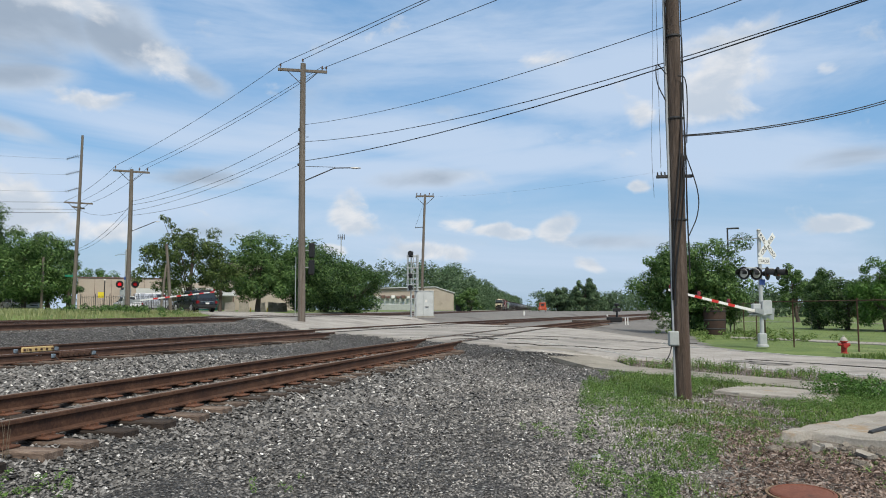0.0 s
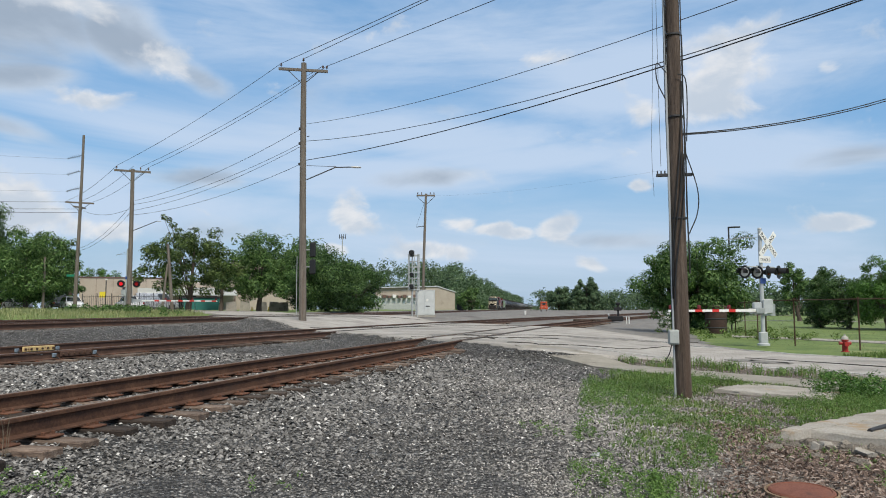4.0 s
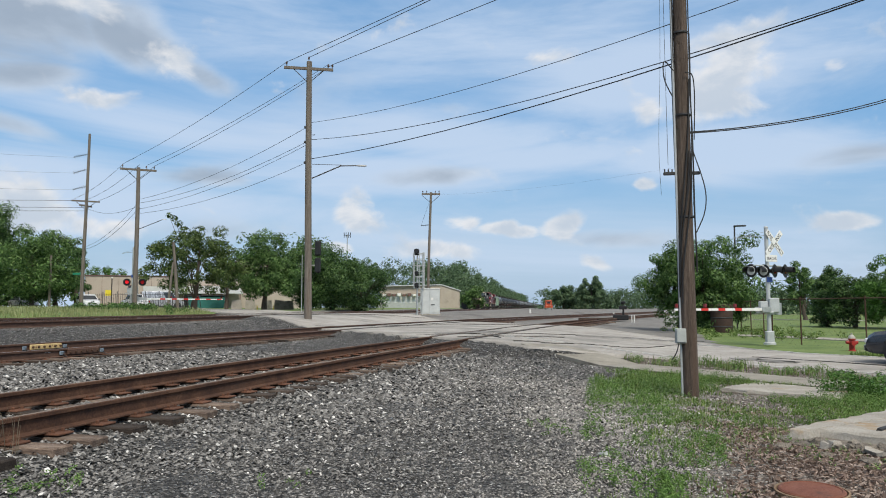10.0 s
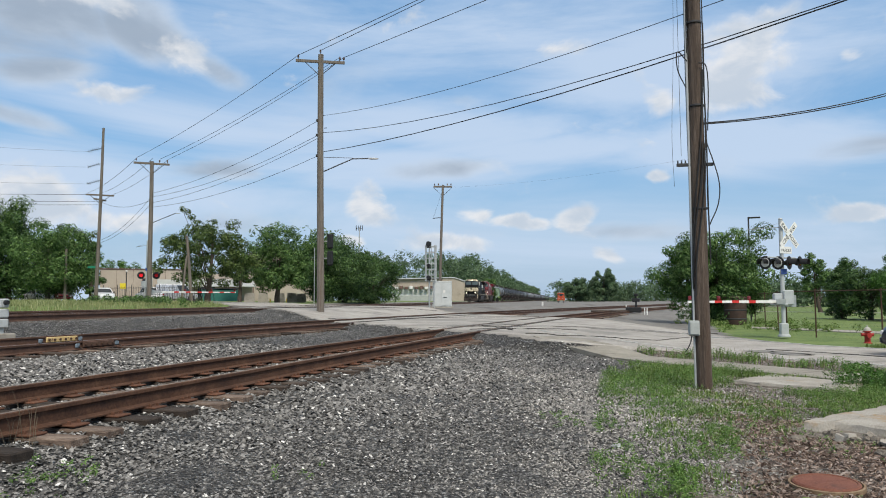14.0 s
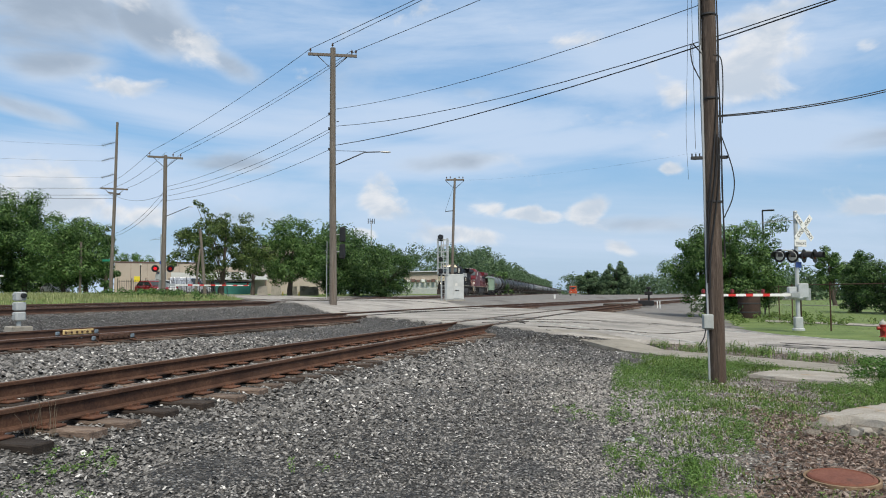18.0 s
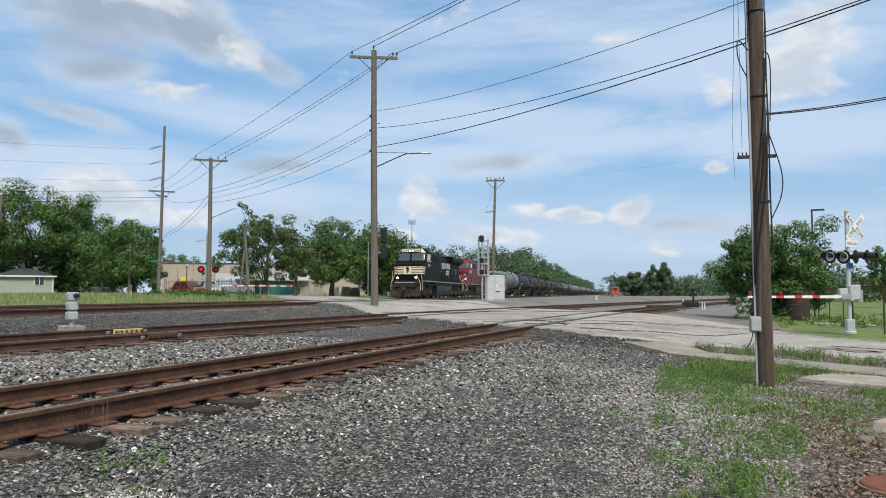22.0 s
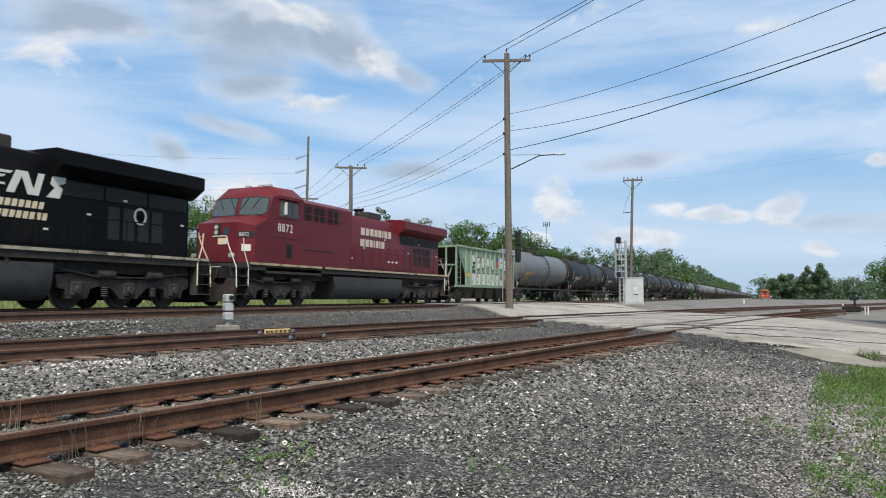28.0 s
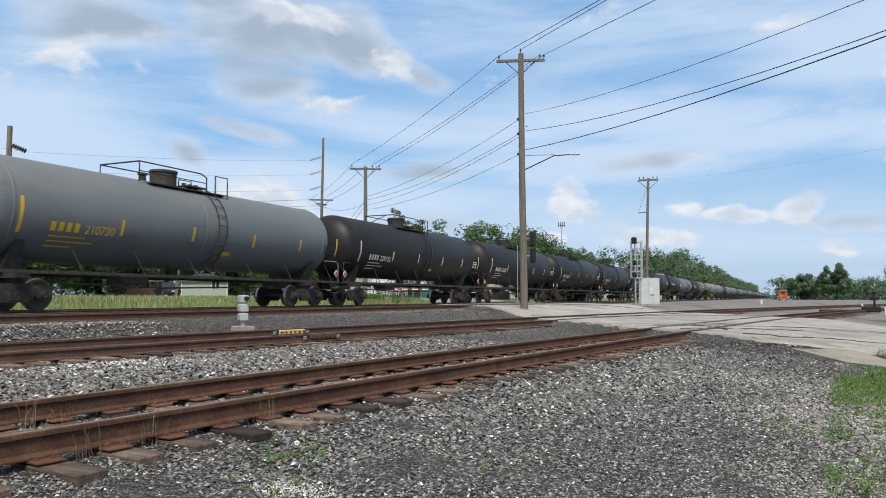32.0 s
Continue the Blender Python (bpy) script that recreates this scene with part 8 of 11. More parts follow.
def crossing_signal(x, y, z, arm_dir, arm_len, face, label, shift=0.0):
    """A mast with crossbuck, flashing lights and a gate."""
    t = thing("crossing_signal", pose(x, y, z), label, "crossing signal")
    bm = bmesh.new()
    lathe(bm, [(0.22, 0), (0.22, 0.06), (0.17, 0.1)], 16, 0, "z")
    rbox(bm, -0.14, 0.14, -0.14, 0.14, 0.08, 0.5, 0.03)
    part("mast_base", bm, M_SILVER, t)
    bm = bmesh.new()
    cyl(bm, (0, 0, 0.4), (0, 0, 4.35), 0.075, 0.07, 16)
    cyl(bm, (0, 0, 4.35), (0, 0, 4.4), 0.085, 0.05, 16)
    part("mast", bm, M_SILVER, t)
    # crossbuck: two boards crossed, facing along 'face'
    w = Vector((*face, 0)).normalized()
    u = Vector((-w.y, w.x, 0))
    for s, words in ((1, "RAIL   ROAD"), (-1, "CROSSING")):
        m = Matrix(((u.x, 0, w.x, w.x * (0.10 + 0.015 * s) + u.x * shift), (u.y, 0, w.y, w.y * (0.10 + 0.015 * s) + u.y * shift), (0, 1, 0, 3.78), (0, 0, 0, 1))) @ Matrix.Rotation(radians(-45 * s), 4, "Z")
        bm = bmesh.new()
        rbox(bm, -0.61, 0.61, -0.115, 0.115, -0.006, 0.006, 0.004)
        b = part("crossbuck_board", bm, M_WHITE_PAINT, t, at=m)
        me = text_mesh(words, 0.2, M_SIGNAL_BLACK, 0.002)
        wid = max(v.co.x for v in me.vertices)
        part("crossbuck_lettering", me, None, b, at=pose(-wid / 2, -0.07, 0.008))
    bm = bmesh.new()
    m = Matrix(((u.x, 0, w.x, w.x * 0.09 + u.x * shift * 0.4), (u.y, 0, w.y, w.y * 0.09 + u.y * shift * 0.4), (0, 1, 0, 3.2), (0, 0, 0, 1)))
    rbox(bm, -0.32, 0.32, -0.13, 0.13, -0.006, 0.006, 0.004)
    b = part("tracks_plate", bm, M_WHITE_PAINT, t, at=m)
    me = text_mesh("TRACKS", 0.15, M_SIGNAL_BLACK, 0.002)
    wid = max(v.co.x for v in me.vertices)
    part("plate_lettering", me, None, b, at=pose(-wid / 2, -0.06, 0.008))
    bm = bmesh.new()
    tube(bm, [tuple(u * 0.75 + Vector((0, 0, 2.92))), tuple(u * -0.75 + Vector((0, 0, 2.92)))], 0.03, 8)
    part("light_bar", bm, M_SILVER, t)
    bm = bmesh.new()
    tube(bm, [(0, 0, 4.05), (-0.5, 0.2, 4.05), (-1.1, 0.4, 4.0)], 0.014, 5)
    tube(bm, [(0, 0, 4.2), (-1.1, 0.4, 4.02)], 0.006, 4)
    part("stay_rod", bm, M_STEEL, t)
    bm = bmesh.new()
    rbox(bm, -0.02, 0.34, -0.18, 0.18, 1.18, 1.72, 0.03)
    rbox(bm, -0.4, 0.12, -0.2, 0.2, 1.16, 1.22, 0.01)
    rbox(bm, -0.34, -0.04, -0.14, 0.14, 1.24, 1.6, 0.03)
    part("gate_mechanism", bm, M_SILVER, t)
    bm = bmesh.new()
    box(bm, -0.06, 0.14, -0.105, -0.085, 2.3, 2.5)
    part("blue_notice", bm, M_BLUE, t, "small blue notice plate")
    ang = math.degrees(math.atan2(arm_dir[1], arm_dir[0]))
    arm = gate_arm(t, pose(arm_dir[0] * 0.2, arm_dir[1] * 0.2, 1.3, 0, 0, ang), arm_len)
    return t, arm, ang


X_AT = (7.95, 29.1, 0.06)
near_signal, near_arm, near_ang = crossing_signal(*X_AT, (-0.80, -0.60), 4.6, (0.60, -0.80), "silver crossing mast with crossbuck, black flashing lights and a lowered gate", 0.32)
flasher(near_signal, (0.22, -0.12, 2.72), (0.80, -0.60), M_RED_DARK)
flasher(near_signal, (0.62, -0.02, 2.72), (0.80, -0.60), M_RED_DARK)
flasher(near_signal, (-0.16, -0.12, 2.72), (-0.75, -0.66), M_MIRROR_LENS, 0.17)
flasher(near_signal, (-0.60, -0.10, 2.74), (-0.75, -0.66), M_MIRROR_LENS, 0.17)
GATES.append((near_arm, (-0.16, -0.12, 1.3, near_ang), [(0.0, 9.5), (0.4, 6.0), (0.8, 2.5), (1.2, 0.6), (1.6, 0.0), (32.0, 0.0)]))

FX, FY = -28.1, 46.9
far_z = land_z(FX, FY)
far_signal, far_arm, far_ang = crossing_signal(FX - 0.35, FY + 0.3, far_z, (0.62, 0.785), 6.0, (0.86, 0.51), "crossing mast with red flashing lights across the main line")
flasher(far_signal, (-0.22, -0.35, 1.98), (0.52, -0.85), M_RED_LENS)
flasher(far_signal, (0.62, 0.15, 1.98), (0.52, -0.85), glow("dimly lit red lens", (0.6, 0.015, 0.02), 0.25))
GATES.append((far_arm, (0.5, 0.3, 0.85, far_ang), [(0.0, 7.0), (0.4, 4.0), (0.8, 1.5), (1.2, 0.0), (32.0, 0.0)]))

# trackside signal tower with ladder
gx, gy = -10.65, 58.3
gz = land_z(gx, gy)
tower = thing("railway_signal", pose(gx, gy, gz), "tall silver railway signal mast with caged ladder and black lamp heads", "railway signal")
bm = bmesh.new()
cyl(bm, (0, 0, -0.2), (0, 0, 4.75), 0.07, 0.06, 10)
part("mast", bm, M_SILVER, tower)
for s in (-1, 1):
    bm = bmesh.new()
    box(bm, 0.25 + s * 0.2 - 0.025, 0.25 + s * 0.2 + 0.025, -0.16, -0.11, 0, 5.0)
    part("ladder_rail", bm, M_SILVER, tower)
for i in range(16):
    bm = bmesh.new()
    cyl(bm, (0.05, -0.135, 0.3 + i * 0.3), (0.45, -0.135, 0.3 + i * 0.3), 0.014, None, 5)
    part("rung", bm, M_SILVER, tower)
for z in (2.15, 2.6, 3.05, 3.5, 3.95, 4.4, 4.9):
    bm = bmesh.new()
    tube(bm, [(-0.28, 0.3, z), (-0.28, -0.3, z), (0.52, -0.3, z), (0.52, 0.3, z), (-0.28, 0.3, z)], 0.026, 5)
    part("cage_hoop", bm, M_SILVER, tower)
for x, y in ((-0.28, -0.3), (0.52, -0.3), (0.52, 0.3), (-0.28, 0.3), (0.12, 0.3), (0.52, 0.0), (-0.28, 0.0)):
    bm = bmesh.new()
    cyl(bm, (x, y, 2.1), (x, y, 5.0), 0.026, None, 5)
    part("cage_bar", bm, M_SILVER, tower)
for z, s in ((5.02, 1.0), (2.35, 0.8), (3.3, 0.7)):
    bm = bmesh.new()
    rbox(bm, -0.2 * s, 0.2 * s, -0.3, -0.14, z - 0.25 * s, z + 0.25 * s, 0.1)
    lathe(bm, [(0.19 * s, 0), (0.21 * s, 0.02), (0.21 * s, 0.18), (0.19 * s, 0.18)], 16, 0, "y", (0, -0.48, z + 0.06))
    part("lamp_head", bm, M_SIGNAL_BLACK, tower)
# second signal behind the tall pole
gx, gy = -17.64, 52.5
tower2 = thing("railway_signal", pose(gx, gy, land_z(gx, gy)), "silver railway signal mast with ladder beside the main line", "railway signal")
bm = bmesh.new()
cyl(bm, (0, 0, -0.2), (0, 0, 5.0), 0.08, 0.06, 10)
part("mast", bm, M_SILVER, tower2)
for z in (4.95, 3.7):
    bm = bmesh.new()
    rbox(bm, 0.44, 0.9, -0.3, -0.1, z - 0.55, z + 0.55, 0.12)
    part("lamp_head", bm, M_SIGNAL_BLACK, tower2)
    bm = bmesh.new()
    cyl(bm, (0, -0.2, z), (0.5, -0.2, z), 0.035, None, 6)
    part("head_bracket", bm, M_STEEL, tower2)
for s in (-1, 1):
    bm = bmesh.new()
    box(bm, -0.4 + s * 0.16 - 0.02, -0.4 + s * 0.16 + 0.02, -0.1, -0.06, 0, 4.5)
    part("ladder_rail", bm, M_STEEL, tower2)
for i in range(12):
    bm = bmesh.new()
    cyl(bm, (-0.56, -0.08, 0.4 + i * 0.33), (-0.24, -0.08, 0.4 + i * 0.33), 0.009, None, 5)
    part("rung", bm, M_DARK_STEEL, tower2)

# equipment cabinet
M_CABINET = material("pale cabinet enamel", [(0.38, 0.40, 0.39), (0.46, 0.48, 0.47), (0.53, 0.55, 0.535)], 0.55, 0, 2, 25, 0.05, stain=(0.36, 0.35, 0.32), stain_scale=1.5, stain_at=0.62)
cx, cy = -9.35, 59.1
cz = land_z(cx, cy)
cab_box = thing("equipment_cabinet", pose(cx, cy, cz, 0, 0, 8), "pale grey metal signal equipment cabinet with a closed door", "cabinet")
bm = bmesh.new()
rbox(bm, -1.15, 0.38, -0.6, 0.6, 0.1, 2.08, 0.02)
part("body", bm, M_CABINET, cab_box)
bm = bmesh.new()
loft(bm, [[(-1.18, -0.63, 2.08), (0.41, -0.63, 2.08), (0.41, 0.63, 2.08), (-1.18, 0.63, 2.08)], [(-1.16, -0.6, 2.13), (0.39, -0.6, 2.13), (0.39, 0.6, 2.13), (-1.16, 0.6, 2.13)]], True, True)
part("roof", bm, M_CABINET, cab_box)
bm = bmesh.new()
rbox(bm, -0.42, 0.3, -0.625, -0.6, 0.2, 1.95, 0.008)
door = part("door", bm, M_CABINET, cab_box)
bm = bmesh.new()
rbox(bm, -0.3, 0.0, -0.66, -0.625, 0.8, 0.86, 0.01)
part("handle", bm, M_DARK_STEEL, door)
bm = bmesh.new()
rbox(bm, -0.3, -0.12, -0.632, -0.625, 1.2, 1.4, 0.004)
part("notice", bm, M_WHITE, door)
bm = bmesh.new()
box(bm, -1.25, 0.5, -0.7, 0.7, -0.1, 0.1)
part("concrete_pad", bm, M_CONCRETE, cab_box)

# stacked dwarf signal by the second track
mx, my = -13.0, 15.5
mz = ground_z(mx, my)
dwarf = thing("dwarf_signal", pose(mx, my, mz, 0, 0, -28), "silver three-lamp dwarf signal on a concrete block", "railway signal")
bm = bmesh.new()
rbox(bm, -0.27, 0.27, -0.22, 0.22, -0.1, 0.25, 0.02)
part("concrete_block", bm, M_CONCRETE, dwarf)
bm = bmesh.new()
cyl(bm, (0, 0, 0.2), (0, 0, 0.4), 0.05, None, 10)
part("neck", bm, M_SILVER, dwarf)
for i in range(3):
    bm = bmesh.new()
    rbox(bm, -0.125, 0.125, -0.11, 0.11, 0.38 + i * 0.235, 0.59 + i * 0.235, 0.025)
    box(bm, -0.10, 0.10, -0.118, -0.11, 0.41 + i * 0.235, 0.56 + i * 0.235)
    cyl(bm, (-0.04, -0.118, 0.53 + i * 0.235), (-0.04, -0.14, 0.53 + i * 0.235), 0.02, None, 8)
    unit = part("lamp_housing", bm, M_SILVER, dwarf)
    if i < 2:
        continue
    bm = bmesh.new()
    lathe(bm, [(0.05, 0), (0.065, 0.0), (0.05, 0.10 if i == 2 else 0.03), (0.045, 0.10 if i == 2 else 0.03)], 12, 0, "x", (0.12, 0.03, 0.5 + i * 0.235))
    part("visor", bm, M_SIGNAL_BLACK, unit)

# yellow bonded joint on the second track
M_JOINT = material("chipped yellow paint", [(0.44, 0.30, 0.11), (0.62, 0.47, 0.24)], 0.8, 0, 8, 60, 0.3, stain=(0.12, 0.07, 0.04), stain_scale=9, stain_at=0.56)
M_BLUE_CHALK = material("pale blue spray paint", [(0.10, 0.13, 0.16), (0.22, 0.28, 0.33)], 0.8, 0, 14, 60, 0.1, stain=(0.06, 0.045, 0.035), stain_scale=12, stain_at=0.5)


def joint(y, side, z, bar, label):
    jt = thing("insulated_rail_joint", pose(track_two(y) + side * 0.755, y, z, 0, 0, -7.5), label, "rail joint")
    bm = bmesh.new()
    rbox(bm, 0.03, 0.075, -0.46, 0.46, 0.03, 0.15, 0.012)
    part("joint_bar", bm, bar, jt)
    for i in range(6):
        bm = bmesh.new()
        cyl(bm, (0.07, -0.4 + i * 0.16, 0.09), (0.105, -0.4 + i * 0.16, 0.09), 0.026, None, 6)
        part("bolt", bm, M_RUST, jt)
    for y0 in (-0.66, 0.52):
        bm = bmesh.new()
        rbox(bm, 0.02, 0.055, y0, y0 + 0.12, 0.03, 0.12, 0.012)
        part("bond_clamp", bm, M_BLUE_CHALK, jt, "clamp sprayed pale blue")
        bm = bmesh.new()
        tube(bm, [(0.08, y0 + 0.07, 0.05), (0.16, y0 + 0.1, -0.03), (0.2, y0 - 0.1, -0.08)], 0.012, 5)
        part("bond_wire", bm, M_WIRE, jt)
    return jt


joint(15.75, -1, 0.46, M_JOINT, "chipped yellow insulated joint bar on the dark rail")
near_joint = joint(15.05, 1, 0.41, M_RAIL_DARK, "dark joint bar with pale blue paint at its ends")
for y0 in (-1.25, 0.85):
    for k in range(4):
        bm = bmesh.new()
        box(bm, 0.012, 0.016, y0 + k * 0.1, y0 + k * 0.1 + 0.06, 0.06, 0.11)
        part("chalk_mark", bm, M_SPRAY, near_joint)

# switch stand beyond the street
sx, sy = 5.75, 63.5
stand = thing("switch_stand", pose(sx, sy, land_z(sx, sy)), "black switch machine beside the tracks with white markers", "switch machine")
bm = bmesh.new()
rbox(bm, -0.75, 0.5, -0.3, 0.3, 0.12, 0.55, 0.06)
part("housing", bm, M_SIGNAL_BLACK, stand)
bm = bmesh.new()
cyl(bm, (0.1, 0, 0.5), (0.1, 0, 1.5), 0.09, 0.06, 10)
rbox(bm, -0.25, 0.4, -0.12, 0.12, 1.0, 1.28, 0.04)
lathe(bm, [(0.16, 1.45), (0.2, 1.5), (0.2, 1.62), (0.12, 1.68)], 12, 0, "z", (0.1, 0, 0))
part("lamp_stand", bm, M_SIGNAL_BLACK, stand)
for x in (0.75, 0.95):
    bm = bmesh.new()
    cyl(bm, (x, -0.2, -0.1), (x, -0.2, 0.5), 0.045, None, 10)
    part("marker_post", bm, M_WHITE_PAINT, stand)
bm = bmesh.new()
for x0 in (-3.6, -2.2):
    rbox(bm, x0, x0 + 1.6, -0.5, 0.3, 0.05, 0.3, 0.05)
part("cover_box", bm, M_TIE, stand)
for x, y in ((7.8, 98.0), (-2.4, 82.0), (13.2, 92.0)):
    mk = thing("track_marker", pose(x, y, land_z(x, y)), "small white marker post beside the yard tracks", "marker post", "yard markers")
    bm = bmesh.new()
    rbox(bm, -0.09, 0.09, -0.09, 0.09, -0.1, 0.42, 0.03)
    part("post", bm, M_WHITE_PAINT, mk)
    bm = bmesh.new()
    rbox(bm, -0.11, 0.11, -0.11, 0.11, 0.42, 0.48, 0.03)
    part("cap", bm, M_GREY_BOX, mk)

# orange track machine far off
ox, oy = -0.8, 168.0
M_MACHINE = material("orange machine paint", [(0.40, 0.06, 0.02), (0.5, 0.09, 0.03)], 0.5, 0, 3, 30, 0.05)
tm = thing("track_machine", pose(ox, oy, land_z(ox, oy)) @ Matrix.Scale(0.75, 4), "orange railway maintenance machine parked on a yard track", "track machine")
bm = bmesh.new()
rbox(bm, -1.2, 1.2, -2.0, 2.0, 0.7, 1.5, 0.1)
part("chassis", bm, M_MACHINE, tm)
bm = bmesh.new()
rbox(bm, -1.0, 1.0, -0.8, 1.4, 1.5, 2.9, 0.15)
cabm = part("cab", bm, M_MACHINE, tm)
bm = bmesh.new()
box(bm, -0.8, 0.8, -0.83, -0.79, 1.9, 2.6)
part("window", bm, M_GLASS_DARK, cabm)
for x in (-0.8, 0.8):
    bm = bmesh.new()
    tube(bm, [(x, -1.9, 1.4), (x * 0.7, -2.2, 2.2), (x * 0.9, -2.5, 1.2), (x, -2.7, 0.6)], 0.12, 6)
    part("work_arm", bm, M_MACHINE, tm)
    for y in (-1.2, 1.2):
        bm = bmesh.new()
        cyl(bm, (x - 0.08, y, 0.45), (x + 0.08, y, 0.45), 0.42, None, 16)
        part("wheel", bm, M_WHEEL, tm)
bm = bmesh.new()
for x in (-0.5, 0.5):
    rbox(bm, x - 0.15, x + 0.15, -2.1, -1.95, 1.2, 1.4, 0.03)
part("front_lamp", bm, M_WHITE, tm)

# fire hydrant
hx, hy = 9.75, 26.3
M_HYDRANT = material("red hydrant paint", [(0.25, 0.016, 0.012), (0.34, 0.026, 0.02)], 0.5, 0, 5, 40, 0.1, stain=(0.3, 0.03, 0.02), stain_scale=4)
M_HYDRANT_CAP = material("dusty white paint", [(0.28, 0.265, 0.235), (0.4, 0.385, 0.35)], 0.7, 0, 5, 40, 0.1)
hyd = thing("fire_hydrant", pose(hx, hy, land_z(hx, hy) - 0.02) @ Matrix.Scale(0.76, 4), "red fire hydrant with a white bonnet in the grass", "fire hydrant")
bm = bmesh.new()
lathe(bm, [(0.17, 0), (0.17, 0.05), (0.12, 0.07), (0.115, 0.5), (0.16, 0.52), (0.16, 0.56)], 16, 0, "z")
part("barrel", bm, M_HYDRANT, hyd)
bm = bmesh.new()
lathe(bm, [(0.15, 0.56), (0.14, 0.62), (0.09, 0.7), (0.035, 0.73), (0.035, 0.79)], 16, 0, "z")
part("bonnet", bm, M_HYDRANT_CAP, hyd, "white bonnet")
for d in (-1, 1):
    bm = bmesh.new()
    cyl(bm, (d * 0.1, 0, 0.4), (d * 0.24, 0, 0.4), 0.07, 0.075, 12)
    part("hose_outlet", bm, M_HYDRANT, hyd)
bm = bmesh.new()
cyl(bm, (0, -0.1, 0.36), (0, -0.25, 0.36), 0.095, 0.1, 12)
part("pumper_outlet", bm, M_HYDRANT, hyd)

# chain-link fence along the lawn
M_MESH_WIRE = material("rusty fence wire", [(0.08, 0.07, 0.06), (0.14, 0.12, 0.10)], 0.8, 0.3, 5, 30, 0.0)


def chain_fence(points, h, label, step=3.0, weave=0.28, post_mat=None):
    t = thing("chain_link_fence", pose(0, 0, 0), label, "fence")
    for i, (x, y) in enumerate(points):
        bm = bmesh.new()
        cyl(bm, (x, y, land_z(x, y) - 0.1), (x, y, land_z(x, y) + h + 0.08), 0.028, None, 8)
        part("post", bm, post_mat or M_RUST, t)
    for (x0, y0), (x1, y1) in zip(points, points[1:]):
        z0, z1 = land_z(x0, y0), land_z(x1, y1)
        bm = bmesh.new()
        cyl(bm, (x0, y0, z0 + h), (x1, y1, z1 + h), 0.02, None, 5)
        part("top_rail", bm, post_mat or M_RUST, t)
        verts, faces = [], []
        L = math.hypot(x1 - x0, y1 - y0)
        n = int(L / weave)
        k = max(1, int(h / weave))
        for d in (-1, 1):
            for i in range(-k, n + 1):
                a, b = max(0, i), min(n, i + k)
                if b <= a:
                    continue
                ua, ub = a / n, b / n
                za, zb = (a - i) / k * h, (b - i) / k * h
                if d < 0:
                    za, zb = h - za, h - zb
                p, q = Vector((x0 + (x1 - x0) * ua, y0 + (y1 - y0) * ua, z0 + za)), Vector((x0 + (x1 - x0) * ub, y0 + (y1 - y0) * ub, z0 + zb))
                o = len(verts)
                r = 0.0022
                verts += [tuple(p + Vector((0, 0, r))), tuple(q + Vector((0, 0, r))), tuple(q - Vector((0, 0, r))), tuple(p - Vector((0, 0, r))), tuple(p + Vector((r, r, 0))), tuple(q + Vector((r, r, 0)))]
                faces += [(o, o + 1, o + 2, o + 3), (o, o + 1, o + 5, o + 4)]
        ob = part("wire_mesh", stuff_mesh("wire_mesh", verts, faces, [M_MESH_WIRE]), None, t)
        ob["kind"] = "stuff"
    return t


chain_fence([(8.75, 31.6), (9.4, 30.2), (10.6, 27.3), (11.9, 24.4), (13.2, 21.5)], 1.75, "rusty chain-link fence along the mown lawn")
chain_fence([(8.75, 31.6), (9.6, 36.0), (10.3, 41.0), (11.0, 46.0)], 1.75, "rusty chain-link fence running back beside the drive")


# ---- cars ----
M_TYRE = material("tyre rubber", [(0.012, 0.012, 0.012), (0.03, 0.03, 0.03)], 0.85, 0, 8, 60, 0.1)
M_ALLOY = material("alloy rim", [(0.35, 0.35, 0.36), (0.5, 0.5, 0.5)], 0.35, 0.8, 8, 60, 0.02)
M_CAR_GLASS = glass("tinted car glass", (0.02, 0.025, 0.028), 0.04)
M_CHROME = material("chrome trim", [(0.5, 0.5, 0.5), (0.62, 0.62, 0.62)], 0.15, 1.0, 8, 60, 0.0)
M_BLACK_TRIM = material("black plastic trim", [(0.012, 0.012, 0.013), (0.022, 0.022, 0.023)], 0.6, 0, 8, 60, 0.05)
M_TAIL_RED = material("red lamp glass", [(0.12, 0.006, 0.008), (0.18, 0.01, 0.011)], 0.15, 0, 20, 90, 0.0)
M_LAMP_CLEAR = material("clear lamp glass", [(0.6, 0.6, 0.6), (0.75, 0.75, 0.75)], 0.1, 0.2, 20, 90, 0.0)


def car_paint(name, color, metal=0.2):
    mt = material(name, [tuple(c * 0.92 for c in color), color], 0.28, metal, 2, 90, 0.0)
    mt.node_tree.nodes["Principled BSDF"].inputs["Coat Weight"].default_value = 0.8
    mt.node_tree.nodes["Principled BSDF"].inputs["Coat Roughness"].default_value = 0.05
    return mt


